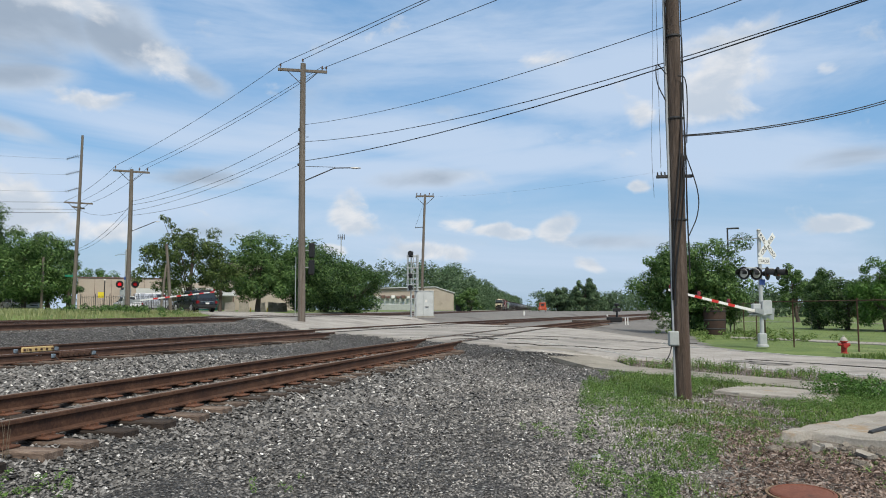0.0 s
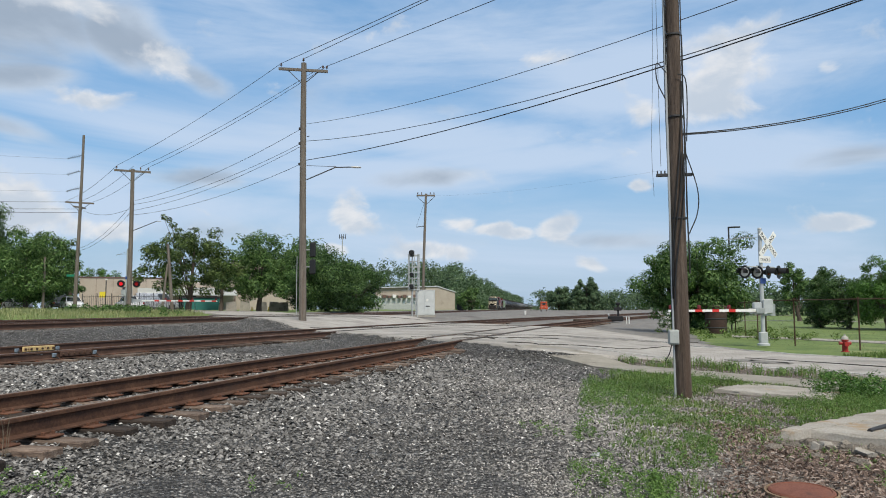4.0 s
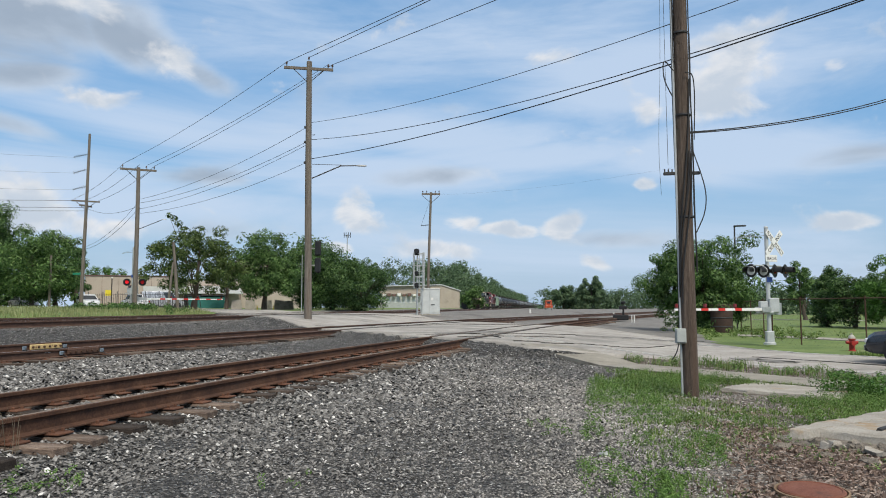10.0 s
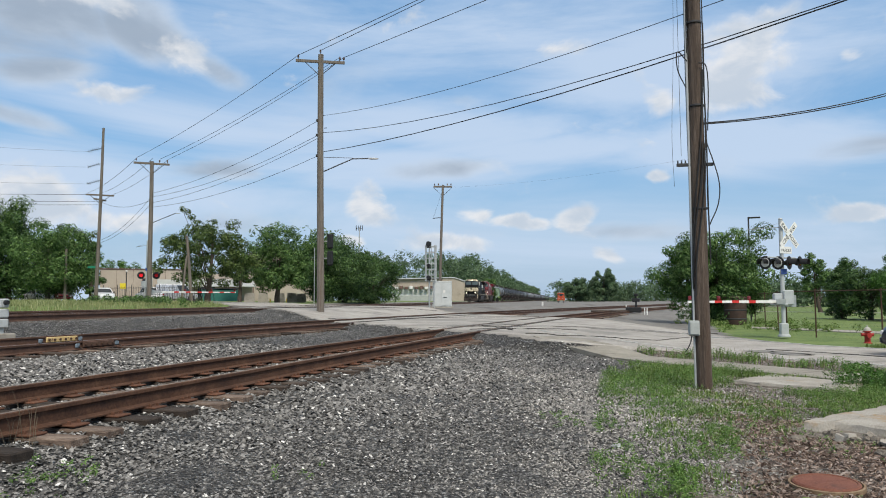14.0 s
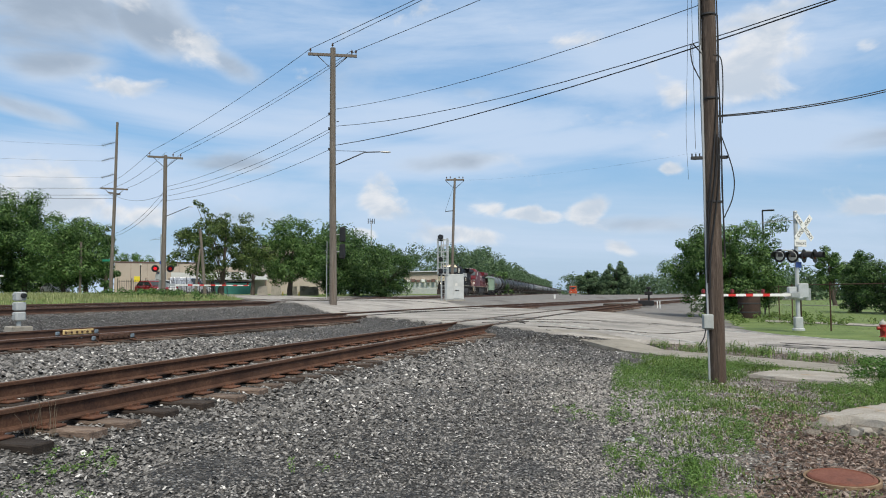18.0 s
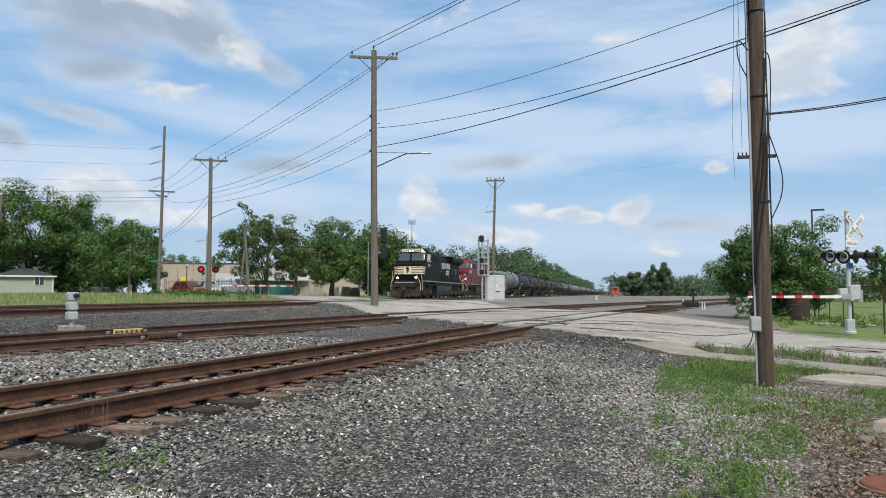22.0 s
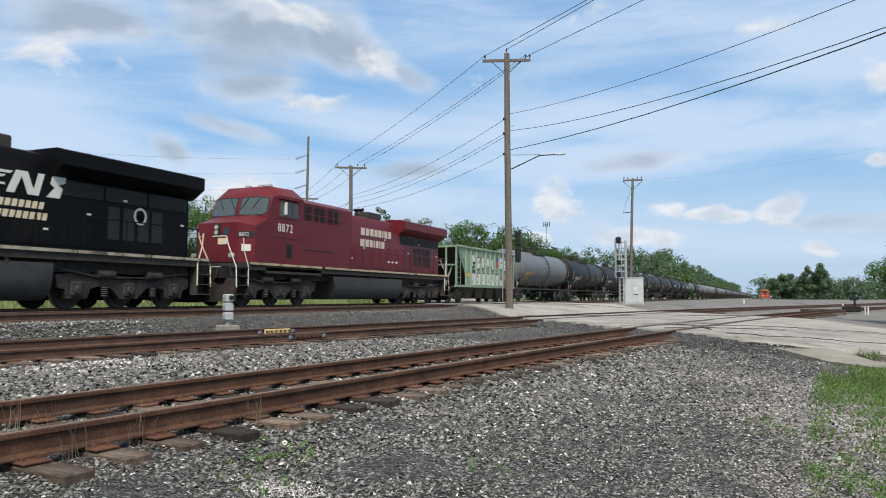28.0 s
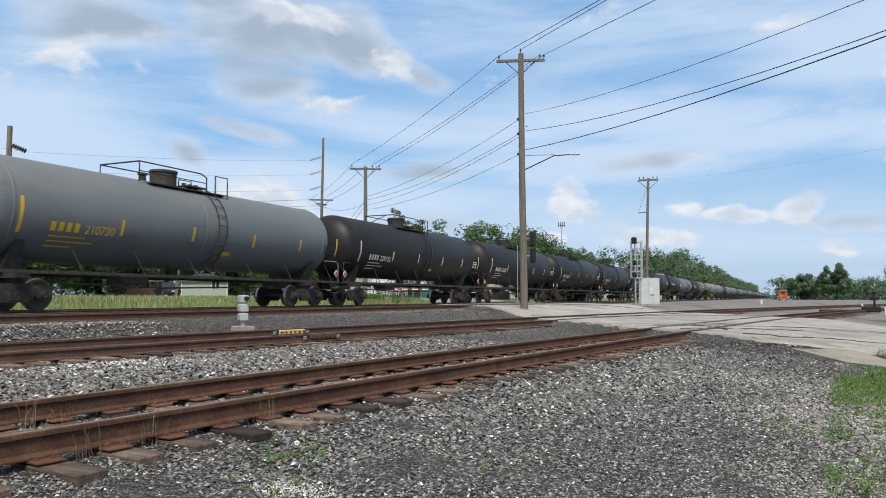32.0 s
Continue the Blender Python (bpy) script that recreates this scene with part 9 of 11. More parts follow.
CAR_SHAPES = {
    # length, width, belt height, roof height, wheel radius, hood height, nose height, tail height, cabin foot and roof ends along the length
    "suv": (4.85, 1.94, 1.08, 1.82, 0.38, 1.04, 0.86, 1.06, (1.02, -2.34), (0.35, -2.12)),
    "sedan": (4.65, 1.82, 0.92, 1.44, 0.33, 0.90, 0.70, 0.96, (1.05, -1.75), (0.25, -1.05)),
    "hatch": (4.2, 1.78, 0.94, 1.50, 0.32, 0.92, 0.72, 0.96, (1.15, -1.98), (0.35, -1.55)),
    "pickup": (5.6, 1.98, 1.08, 1.84, 0.39, 1.06, 0.92, 1.06, (1.05, -0.85), (0.45, -0.62)),
    "van": (5.6, 2.0, 1.25, 2.3, 0.38, 1.2, 0.9, 1.3, (2.0, -2.72), (1.25, -2.66)),
}


def car(kind, m, label, paint, name="car"):
    """Local y runs forward, the origin lies on the road below the middle. Returns the thing and its wheels."""
    L, W, belt, roof, wr, hood, nose, tail, foot, top = CAR_SHAPES[kind]
    t = thing(name, m, label, "car" if name == "car" else name.replace("_", " "))
    h, hw = L / 2, W / 2
    ax_f, ax_r = h - 0.92, -h + 0.98
    base = 0.24 if kind not in ("suv", "pickup") else 0.32

    def ring(y, w, z0, z1):
        r = 0.10
        return [(-w + 0.12, y, z0), (w - 0.12, y, z0), (w - 0.02, y, z0 + 0.12), (w, y, (z0 + z1) * 0.5), (w - 0.03, y, z1 - r), (w - 0.14, y, z1),
                (-w + 0.14, y, z1), (-w + 0.03, y, z1 - r), (-w, y, (z0 + z1) * 0.5), (-w + 0.02, y, z0 + 0.12)]
    prof = [(-h, hw - 0.16, base + 0.12, tail - 0.12), (-h + 0.06, hw - 0.06, base + 0.04, tail - 0.03), (-h + 0.3, hw - 0.01, base, tail), (ax_r, hw, base, belt),
            (0.0, hw, base - 0.04, belt), (foot[0] - 0.05, hw, base - 0.02, belt - 0.01), (foot[0] + 0.2, hw, base, hood), (ax_f, hw, base, hood - 0.03),
            (h - 0.28, hw - 0.04, base, nose + 0.08), (h - 0.07, hw - 0.12, base + 0.02, nose - 0.02), (h, hw - 0.26, base + 0.1, nose - 0.12)]
    if kind == "pickup":
        prof[3:5] = [(ax_r, hw, base, tail), (foot[1] - 0.1, hw, base, tail), (foot[1], hw, base, belt)]
    bm = bmesh.new()
    loft(bm, [ring(*p) for p in prof], True, True)
    part("body", bm, paint, t, smooth=32)
    # cabin: pillars and roof in paint, panes set into it
    inset = 0.16 if kind != "van" else 0.10
    lo = [(-hw + 0.06, foot[1]), (hw - 0.06, foot[1]), (hw - 0.06, foot[0]), (-hw + 0.06, foot[0])]
    hi = [(-hw + 0.06 + inset, top[1]), (hw - 0.06 - inset, top[1]), (hw - 0.06 - inset, top[0]), (-hw + 0.06 + inset, top[0])]
    bm = bmesh.new()
    loft(bm, [[(x, y, belt - 0.05) for x, y in lo], [(x, y, roof - 0.10) for x, y in hi],
              [(x * 0.95, y * 0.95, roof - 0.02) for x, y in hi], [(x * 0.7, y * 0.7, roof) for x, y in hi]], True, True)
    part("cabin", bm, paint, t, smooth=50)

    def pane(nm, a, b, c, d, mat=M_CAR_GLASS):
        A, B, C, D = Vector(a), Vector(b), Vector(c), Vector(d)
        nrm = (B - A).cross(D - A).normalized() * 0.012
        bm = bmesh.new()
        loft(bm, [[tuple(p - nrm) for p in (A, B, C, D)], [tuple(p + nrm) for p in (A, B, C, D)]], True, True)
        part(nm, bm, mat, t)
    at = lambda k, i, j, s: tuple(Vector((lo[i][0], lo[i][1], belt - 0.05)).lerp(Vector((hi[i][0], hi[i][1], roof - 0.10)), k).lerp(
        Vector((lo[j][0], lo[j][1], belt - 0.05)).lerp(Vector((hi[j][0], hi[j][1], roof - 0.10)), k), s))
    pane("windscreen", at(0.12, 3, 2, 0.05), at(0.12, 3, 2, 0.95), at(0.94, 3, 2, 0.94), at(0.94, 3, 2, 0.06))
    pane("rear_window", at(0.2, 1, 0, 0.08), at(0.2, 1, 0, 0.92), at(0.93, 1, 0, 0.91), at(0.93, 1, 0, 0.09))
    spans = ((0.05, 0.47), (0.51, 0.95)) if kind not in ("suv", "van") else ((0.04, 0.33), (0.36, 0.64), (0.67, 0.95))
    for a, b in spans if kind != "van" else spans[:1]:
        pane("side_window", at(0.14, 2, 1, a), at(0.14, 2, 1, b), at(0.92, 2, 1, b), at(0.92, 2, 1, a))
        pane("side_window", at(0.14, 0, 3, 1 - b), at(0.14, 0, 3, 1 - a), at(0.92, 0, 3, 1 - a), at(0.92, 0, 3, 1 - b))
    for s in (-1, 1):
        block_at = lambda nm, x0, x1, y0, y1, z0, z1, mat, r=0.02: block(nm, t, min(s * x0, s * x1), max(s * x0, s * x1), y0, y1, z0, z1, mat, r)
        block_at("headlight", hw - 0.52, hw - 0.13, h - 0.16, h - 0.02, nose - 0.22, nose - 0.08, M_LAMP_CLEAR, 0.03)
        block_at("tail_light", hw - 0.3, hw - 0.035, -h - 0.005, -h + 0.2, tail - 0.36, tail - 0.1, M_TAIL_RED, 0.03)
        block_at("mirror", hw - 0.04, hw + 0.16, foot[0] - 0.42, foot[0] - 0.28, belt - 0.02, belt + 0.12, M_BLACK_TRIM, 0.03)
        block_at("sill", hw - 0.05, hw + 0.012, ax_r + wr + 0.1, ax_f - wr - 0.1, base - 0.04, base + 0.1, M_BLACK_TRIM, 0.02)
        for y in (0.15, -0.85):
            block_at("door_handle", hw - 0.01, hw + 0.025, y, y + 0.2, belt - 0.17, belt - 0.13, M_CHROME, 0.008)
    block("grille", t, -0.42, 0.42, h - 0.06, h + 0.012, nose - 0.36, nose - 0.16, M_BLACK_TRIM)
    block("bumper", t, -hw + 0.2, hw - 0.2, h - 0.1, h + 0.05, base + 0.04, base + 0.22, paint, 0.04)
    block("bumper", t, -hw + 0.1, hw - 0.1, -h - 0.06, -h + 0.12, base + 0.08, base + 0.28, M_BLACK_TRIM if kind == "suv" else paint, 0.04)
    block("number_plate", t, -0.16, 0.16, -h - 0.022, -h + 0.14, base + 0.34, base + 0.48, M_TRIM, 0.005)
    block("trim_strip", t, -hw + 0.34, hw - 0.34, -h - 0.016, -h + 0.1, base + 0.53, base + 0.58, M_CHROME, 0.005)
    if kind == "suv":
        for s in (-1, 1):
            bm = bmesh.new()
            tube(bm, [(s * (hw - 0.26), 0.2, roof - 0.02), (s * (hw - 0.26), 0.1, roof + 0.05), (s * (hw - 0.26), -1.8, roof + 0.05), (s * (hw - 0.26), -1.9, roof - 0.02)], 0.02, 6)
            part("roof_rail", bm, M_BLACK_TRIM, t)
    if kind == "pickup":
        block("load_bed", t, -hw + 0.16, hw - 0.16, -h + 0.1, foot[1] - 0.1, tail - 0.02, tail + 0.012, M_BLACK_TRIM)
    wheels = []
    for y in (ax_f, ax_r):
        for s in (-1, 1):
            bm = bmesh.new()
            lathe(bm, [(wr + 0.055, -0.03), (wr + 0.06, 0.0), (wr + 0.03, 0.012)], 20, 0, "x", (0, 0, 0))
            for v in bm.verts:
                v.co.x = s * (hw + v.co.x * 0.6) - s * 0.004
                v.co.y += y
                v.co.z += wr + 0.01
            part("wheel_arch", bm, M_BLACK_TRIM, t)
            w = new("wheel")
            w.parent = t
            w.matrix_basis = pose(s * (hw - 0.105), y, wr)
            bm = bmesh.new()
            lathe(bm, [(wr * 0.66, -0.11), (wr * 0.95, -0.11), (wr, -0.085), (wr, 0.085), (wr * 0.95, 0.118), (wr * 0.68, 0.122), (wr * 0.64, 0.09)], 24, 0, "x")
            part("tyre", bm, M_TYRE, w)
            bm = bmesh.new()
            for sd in (-1, 1):
                lathe(bm, [(wr * 0.66, sd * 0.11), (wr * 0.62, sd * 0.118), (wr * 0.57, sd * 0.085), (wr * 0.2, sd * 0.075), (0.02, sd * 0.09)], 20, 0, "x")
                for k in range(5):
                    a = k * 2 * math.pi / 5
                    cyl(bm, (sd * 0.1, wr * 0.12 * math.cos(a), wr * 0.12 * math.sin(a)), (sd * 0.112, wr * 0.6 * math.cos(a), wr * 0.6 * math.sin(a)), 0.035, 0.028, 6)
            part("rim", bm, M_ALLOY, w)
            wheels.append((w, wr, s * (hw - 0.105), y))
    return t, wheels


def bearing(az, r):
    return r * math.sin(radians(az)), r * math.cos(radians(az))


def drive_rows(stops, lift=0.0, heading=None):
    """Rows (t, x, y, turn) from (t, x, y), facing the way it goes, or the given compass turn."""
    out = []
    for i, (t, x, y) in enumerate(stops):
        if heading is not None:
            turn = heading if not isinstance(heading, (list, tuple)) else heading[i]
        else:
            a, b = stops[max(0, i - 1)], stops[min(len(stops) - 1, i + 1)]
            turn = -math.degrees(math.atan2(b[1] - a[1], b[2] - a[2]))
        z = street_z(x, y) if paved(x, y) else max(land_z(x, y), street_z(x, y)) if x < -22 else ground_z(x, y)
        out.append((t, x, y, z + lift, turn))
    return out


P_BLACK = car_paint("black car paint", (0.005, 0.006, 0.009), 0.0)
P_WHITE = car_paint("white car paint", (0.62, 0.63, 0.64), 0.0)
P_RED = car_paint("dark red car paint", (0.22, 0.02, 0.022))
P_SILVER = car_paint("silver car paint", (0.42, 0.43, 0.45), 0.5)
P_NAVY = car_paint("dark blue car paint", (0.014, 0.02, 0.034))

DRIVES = []          # thing, wheels, rows (t, x, y, z, turn)
suv, suv_wheels = car("suv", pose(0, 0, 0), "black sport utility vehicle driving away over the crossing", P_BLACK)
DRIVES.append((suv, suv_wheels, drive_rows([(t, *bearing(az, r)) for t, az, r in (
    (0.0, -26.4, 67.5), (0.4, -27.54, 70.5), (0.8, -28.82, 75), (1.2, -29.7, 79), (2.0, -31.7, 87), (2.8, -33.2, 93), (3.5, -34.6, 98.5), (5.0, -37.0, 116), (8.0, -39.0, 150), (14.0, -40.2, 225), (32.0, -40.7, 430))])))
waiting, waiting_wheels = car("sedan", pose(0, 0, 0), "dark blue sedan waiting on the street before the crossing", P_NAVY)
m_stop = 7.85
DRIVES.append((waiting, waiting_wheels, drive_rows([(t, 19.9 * RIDE_N[0] + m * RIDE_M[0], 19.9 * RIDE_N[1] + m * RIDE_M[1]) for t, m in (
    (0.0, -70.0), (3.0, -42.0), (6.0, -14.0), (7.6, 0.4), (8.4, 5.4), (8.9, 7.3), (9.4, 7.8), (10.2, m_stop), (32.0, m_stop + 0.02))], 0.0, math.degrees(math.atan2(-RIDE_M[0], RIDE_M[1])))))
pale, pale_wheels = car("hatch", pose(0, 0, 0), "white hatchback waiting beyond the main line", P_WHITE)
DRIVES.append((pale, pale_wheels, drive_rows([(t, *bearing(az, r)) for t, az, r in (
    (0.0, -36.85, 96), (1.5, -36.1, 94.5), (3.0, -35.2, 93), (4.6, -34.2, 91.2), (5.5, -33.95, 90.5), (14.5, -33.9, 90.4), (15.3, -34.7, 91.5), (16.5, -37.2, 97), (18.0, -39.2, 112), (32.0, -40.4, 240))],
    0.0, [-138, -136, -134, -134, -134, -134, -105, 60 - 90, 35, 40])))
ruddy, ruddy_wheels = car("hatch", pose(0, 0, 0), "dark red hatchback waiting beyond the main line", P_RED)
DRIVES.append((ruddy, ruddy_wheels, drive_rows([(t, *bearing(az, r)) for t, az, r in (
    (0.0, -40.2, 250), (10.0, -39.4, 150), (13.5, -37.6, 104), (15.0, -34.0, 92), (16.3, -31.75, 87), (17.0, -31.55, 86.5), (20.0, -31.8, 86.6), (22.0, -32.25, 86.8), (24.0, -32.8, 87.2), (26.0, -33.5, 88), (32.0, -34.3, 89))],
    0.0, [-139, -139, -136, -128, -118, -116, -116, -114, -112, -112, -112])))
# cars standing still
for kind, az, r, turn, label, paint, nm in (
        ("pickup", -45.3, 96, 60, "dark pickup truck parked beside the pale green house", P_NAVY, "pickup_truck"),
        ("van", -29.1, 108, -52, "silver van parked under the warehouse canopy", P_SILVER, "van"),
        ("pickup", -30.9, 104, 50, "white pickup truck parked before the warehouse", P_WHITE, "pickup_truck"),
        ("sedan", -37.8, 100, -120, "silver sedan standing beyond the field", P_SILVER, "car")):
    x, y = bearing(az, r)
    car(kind, pose(x, y, land_z(x, y), 0, 0, turn), label, paint, nm)


# ---- trees ----
def leaf_material(name, colors, vary=0.35, shine=0.45):
    mt = bpy.data.materials.new(name)
    mt.use_nodes = True
    nt = mt.node_tree
    bs = nt.nodes["Principled BSDF"]
    out = nt.nodes["Material Output"]
    geo = nt.nodes.new("ShaderNodeNewGeometry")
    ramp = nt.nodes.new("ShaderNodeValToRGB")
    els = ramp.color_ramp.elements
    els[0].position, els[0].color = 0.0, (*colors[0], 1)
    els[1].position, els[1].color = 1.0, (*colors[-1], 1)
    for i, c in enumerate(colors[1:-1]):
        e = els.new((i + 1) / (len(colors) - 1))
        e.color = (*c, 1)
    nt.links.new(geo.outputs["Random Per Island"], ramp.inputs[0])
    nz = node(nt, "ShaderNodeTexNoise", Scale=0.5, Detail=3.0)
    nt.links.new(geo.outputs["Position"], nz.inputs["Vector"])
    mr = nt.nodes.new("ShaderNodeMapRange")
    mr.inputs["To Min"].default_value, mr.inputs["To Max"].default_value = 1 - vary, 1 + vary
    nt.links.new(nz.outputs["Fac"], mr.inputs[0])
    hs = nt.nodes.new("ShaderNodeHueSaturation")
    nt.links.new(mr.outputs[0], hs.inputs["Value"])
    nt.links.new(ramp.outputs[0], hs.inputs["Color"])
    nt.links.new(hs.outputs[0], bs.inputs["Base Color"])
    bs.inputs["Roughness"].default_value = shine
    bs.inputs["Specular IOR Level"].default_value = 0.22
    tr = nt.nodes.new("ShaderNodeBsdfTranslucent")
    nt.links.new(hs.outputs[0], tr.inputs[0])
    mix = nt.nodes.new("ShaderNodeMixShader")
    mix.inputs[0].default_value = 0.24
    nt.links.new(bs.outputs[0], mix.inputs[1])
    nt.links.new(tr.outputs[0], mix.inputs[2])
    nt.links.new(mix.outputs[0], out.inputs[0])
    return mt


M_LEAF = leaf_material("green leaves", [(0.016, 0.045, 0.012), (0.066, 0.137, 0.035), (0.19, 0.30, 0.095)])
M_LEAF_OLIVE = leaf_material("olive leaves", [(0.018, 0.04, 0.011), (0.06, 0.10, 0.026), (0.15, 0.205, 0.065)])
M_LEAF_DARK = leaf_material("dark leaves", [(0.012, 0.035, 0.011), (0.048, 0.104, 0.03), (0.145, 0.24, 0.075)])
M_LEAF_BRIGHT = leaf_material("bright leaves", [(0.025, 0.075, 0.012), (0.065, 0.15, 0.027), (0.125, 0.235, 0.056)])
# Paler, bluer greens: the haze of distance is put into these leaves.
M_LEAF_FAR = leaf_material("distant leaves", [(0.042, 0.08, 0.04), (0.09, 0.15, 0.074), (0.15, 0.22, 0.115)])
M_LEAF_SILVER = leaf_material("silvery leaves", [(0.03, 0.06, 0.028), (0.085, 0.135, 0.075), (0.19, 0.25, 0.16)])
M_NEEDLE = leaf_material("brownish needles", [(0.012, 0.013, 0.009), (0.03, 0.031, 0.020), (0.06, 0.058, 0.038)])
M_BARK = material("bark", [(0.03, 0.023, 0.017), (0.07, 0.055, 0.042), (0.12, 0.10, 0.08)], 0.95, 0, 6, 40, 0.8, stretch=(2, 2, 0.4), distance=0.03)


def leaves_at(rng, centres, radii, counts, size, flat=0.6, out=0.6, loose=0.5):
    """Folded leaf blades in clumps; returns vertices and faces."""
    V, F = [], []
    for (c, r, n) in zip(centres, radii, counts):
        d = rng.normal(size=(n, 3))
        d /= np.linalg.norm(d, axis=1)[:, None]
        rad = r * rng.uniform(0.25, 1.0, n) ** 0.5
        p = np.array(c) + d * rad[:, None] * np.array([1, 1, 0.8])
        nrm = d * out + rng.normal(size=(n, 3)) * loose + np.array([0, 0, flat])
        nrm /= np.linalg.norm(nrm, axis=1)[:, None]
        t = np.cross(nrm, rng.normal(size=(n, 3)))
        t /= np.linalg.norm(t, axis=1)[:, None]
        b = np.cross(nrm, t)
        s = size * rng.uniform(0.55, 1.25, n)[:, None]
        fold = nrm * s * 0.18
        a0 = p - t * s
        a1 = p + b * s * 0.34 + fold
        a2 = p + t * s
        a3 = p - b * s * 0.34 + fold
        V.append(np.stack([a0, a1, a2, a3], 1).reshape(-1, 3))
    V = np.concatenate(V)
    k = len(V) // 4
    i = np.arange(k) * 4
    F = np.concatenate([np.stack([i, i + 1, i + 2], 1), np.stack([i, i + 2, i + 3], 1)])
    return V, F


def fast_mesh(name, V, F, mats):
    me = bpy.data.meshes.new(name)
    V, F = np.asarray(V, dtype=np.float32), np.asarray(F, dtype=np.int32)
    n, w = F.shape
    me.vertices.add(len(V))
    me.vertices.foreach_set("co", V.ravel())
    me.loops.add(n * w)
    me.loops.foreach_set("vertex_index", F.ravel())
    me.polygons.add(n)
    me.polygons.foreach_set("loop_start", np.arange(n, dtype=np.int32) * w)
    me.polygons.foreach_set("loop_total", np.full(n, w, dtype=np.int32))
    for m in mats if isinstance(mats, (list, tuple)) else [mats]:
        me.materials.append(m)
    me.update(calc_edges=True)
    return me


def tree(x, y, h, w, trunk, label, leaf=M_LEAF, seed=0, clumps=46, per=130, size=0.2, airy=0.13, shape="round", spur=None, z=None, stems=1, name="tree"):
    rng = np.random.default_rng(seed)
    t = thing(name, pose(x, y, land_z(x, y) if z is None else z), label, "tree" if name == "tree" else "shrub")
    cs, rs = [], []
    cz, rz = trunk + (h - trunk) * 0.5, (h - trunk) * 0.5
    while len(cs) < clumps:
        p = rng.uniform(-1, 1, 3)
        q = np.linalg.norm(p)
        if q > 1 or (q < 0.42 and len(cs) % 5):
            continue
        k = 1.0
        if shape == "cone":
            k = max(0.15, 0.95 - 0.8 * (p[2] * 0.5 + 0.5))
            if abs(p[0]) > 1 or abs(p[1]) > 1:
                continue
        elif shape == "wind":
            k = 1.0 - 0.25 * p[2]
        c = np.array([p[0] * w * 0.5 * k, p[1] * w * 0.5 * k, cz + p[2] * rz]) * np.array([1, 1, 1])
        cs.append(c + rng.normal(size=3) * 0.06 * w)
        rs.append(w * airy * rng.uniform(0.7, 1.35))
    if spur:
        for i in range(7):
            k = i / 6
            cs.append(np.array([spur[0] * k + rng.normal() * 0.12, spur[1] * k, h * 0.80 + spur[2] * k + rng.normal() * 0.15]))
            rs.append(0.62 - 0.3 * k)
    counts = [max(20, int(per * (r / (w * airy)) ** 2)) for r in rs]
    if spur:
        counts[-7:] = [90, 80, 75, 65, 60, 50, 40]
    bm = bmesh.new()
    for s in range(stems):
        ox, oy = (rng.uniform(-0.12, 0.12) * w, rng.uniform(-0.05, 0.05) * w) if stems > 1 else (0, 0)
        lean = rng.normal(size=2) * 0.05 * w
        top = np.array([lean[0] + ox, lean[1] + oy, cz])
        r0 = (0.032 * h + 0.05) / (1 + 0.5 * (stems - 1))
        tube(bm, [(ox, oy, -0.3), (ox * 1.05, oy, trunk * 0.4), (ox + lean[0] * 0.4, oy + lean[1] * 0.4, trunk), tuple(top), (top[0] * 1.2, top[1] * 1.2, h * 0.86)], [r0 * 1.25, r0, r0 * 0.8, r0 * 0.45, r0 * 0.12], 8)
    part("trunk", bm, M_BARK, t, smooth=60)
    idx = rng.permutation(len(cs))[:14]
    if spur:
        idx = list(idx[:11]) + [len(cs) - 1]
    for i in idx:
        c = cs[i]
        k = rng.uniform(0.55, 1.0)
        foot = np.array([0, 0, trunk * k + (cz - trunk) * rng.uniform(0, 0.9)])
        mid = (foot + c) * 0.5 + np.array([0, 0, 0.05 * h])
        bm = bmesh.new()
        tube(bm, [tuple(foot), tuple(mid), tuple(c)], [0.008 * h, 0.005 * h, 0.002 * h], 5)
        part("limb", bm, M_BARK, t, smooth=60)
    V, F = leaves_at(rng, cs, rs, counts, size * 0.92, 0.45, 1.15, 0.32)
    part("crown", fast_mesh("crown", V, F, leaf), None, t)
    return t


def polar(az, r):
    return r * math.sin(radians(az)), r * math.cos(radians(az))


# beyond the crossing
tree(*polar(-26.9, 73), 7.3, 8.7, 1.3, "spreading tree with ragged sparse foliage beside the crossing", M_LEAF_OLIVE, 3, 128, 88, 0.19, 0.072, spur=(-2.7, 0.2, 3.4))
tree(*polar(-21.9, 76), 7.0, 6.4, 1.5, "dense wind-blown green tree behind the main line", M_LEAF, 5, 110, 190, 0.16, 0.125)
tree(*polar(-18.6, 84), 7.1, 7.4, 0.9, "dense dark green tree behind the main line", M_LEAF_DARK, 6, 110, 190, 0.17, 0.125)
tree(*polar(-16.9, 88), 6.7, 7.0, 0.2, "dense green tree in the row behind the main line", M_LEAF_DARK, 7, 100, 190, 0.17, 0.125)
tree(*polar(-14.9, 94), 6.4, 7.4, 0.1, "broad green bushy tree at the end of the row", M_LEAF_DARK, 8, 100, 190, 0.17, 0.125)
tree(*polar(-24.6, 84), 5.2, 3.4, 1.6, "small olive tree before the beige building", M_LEAF_OLIVE, 9, 36, 110, 0.17, 0.12)
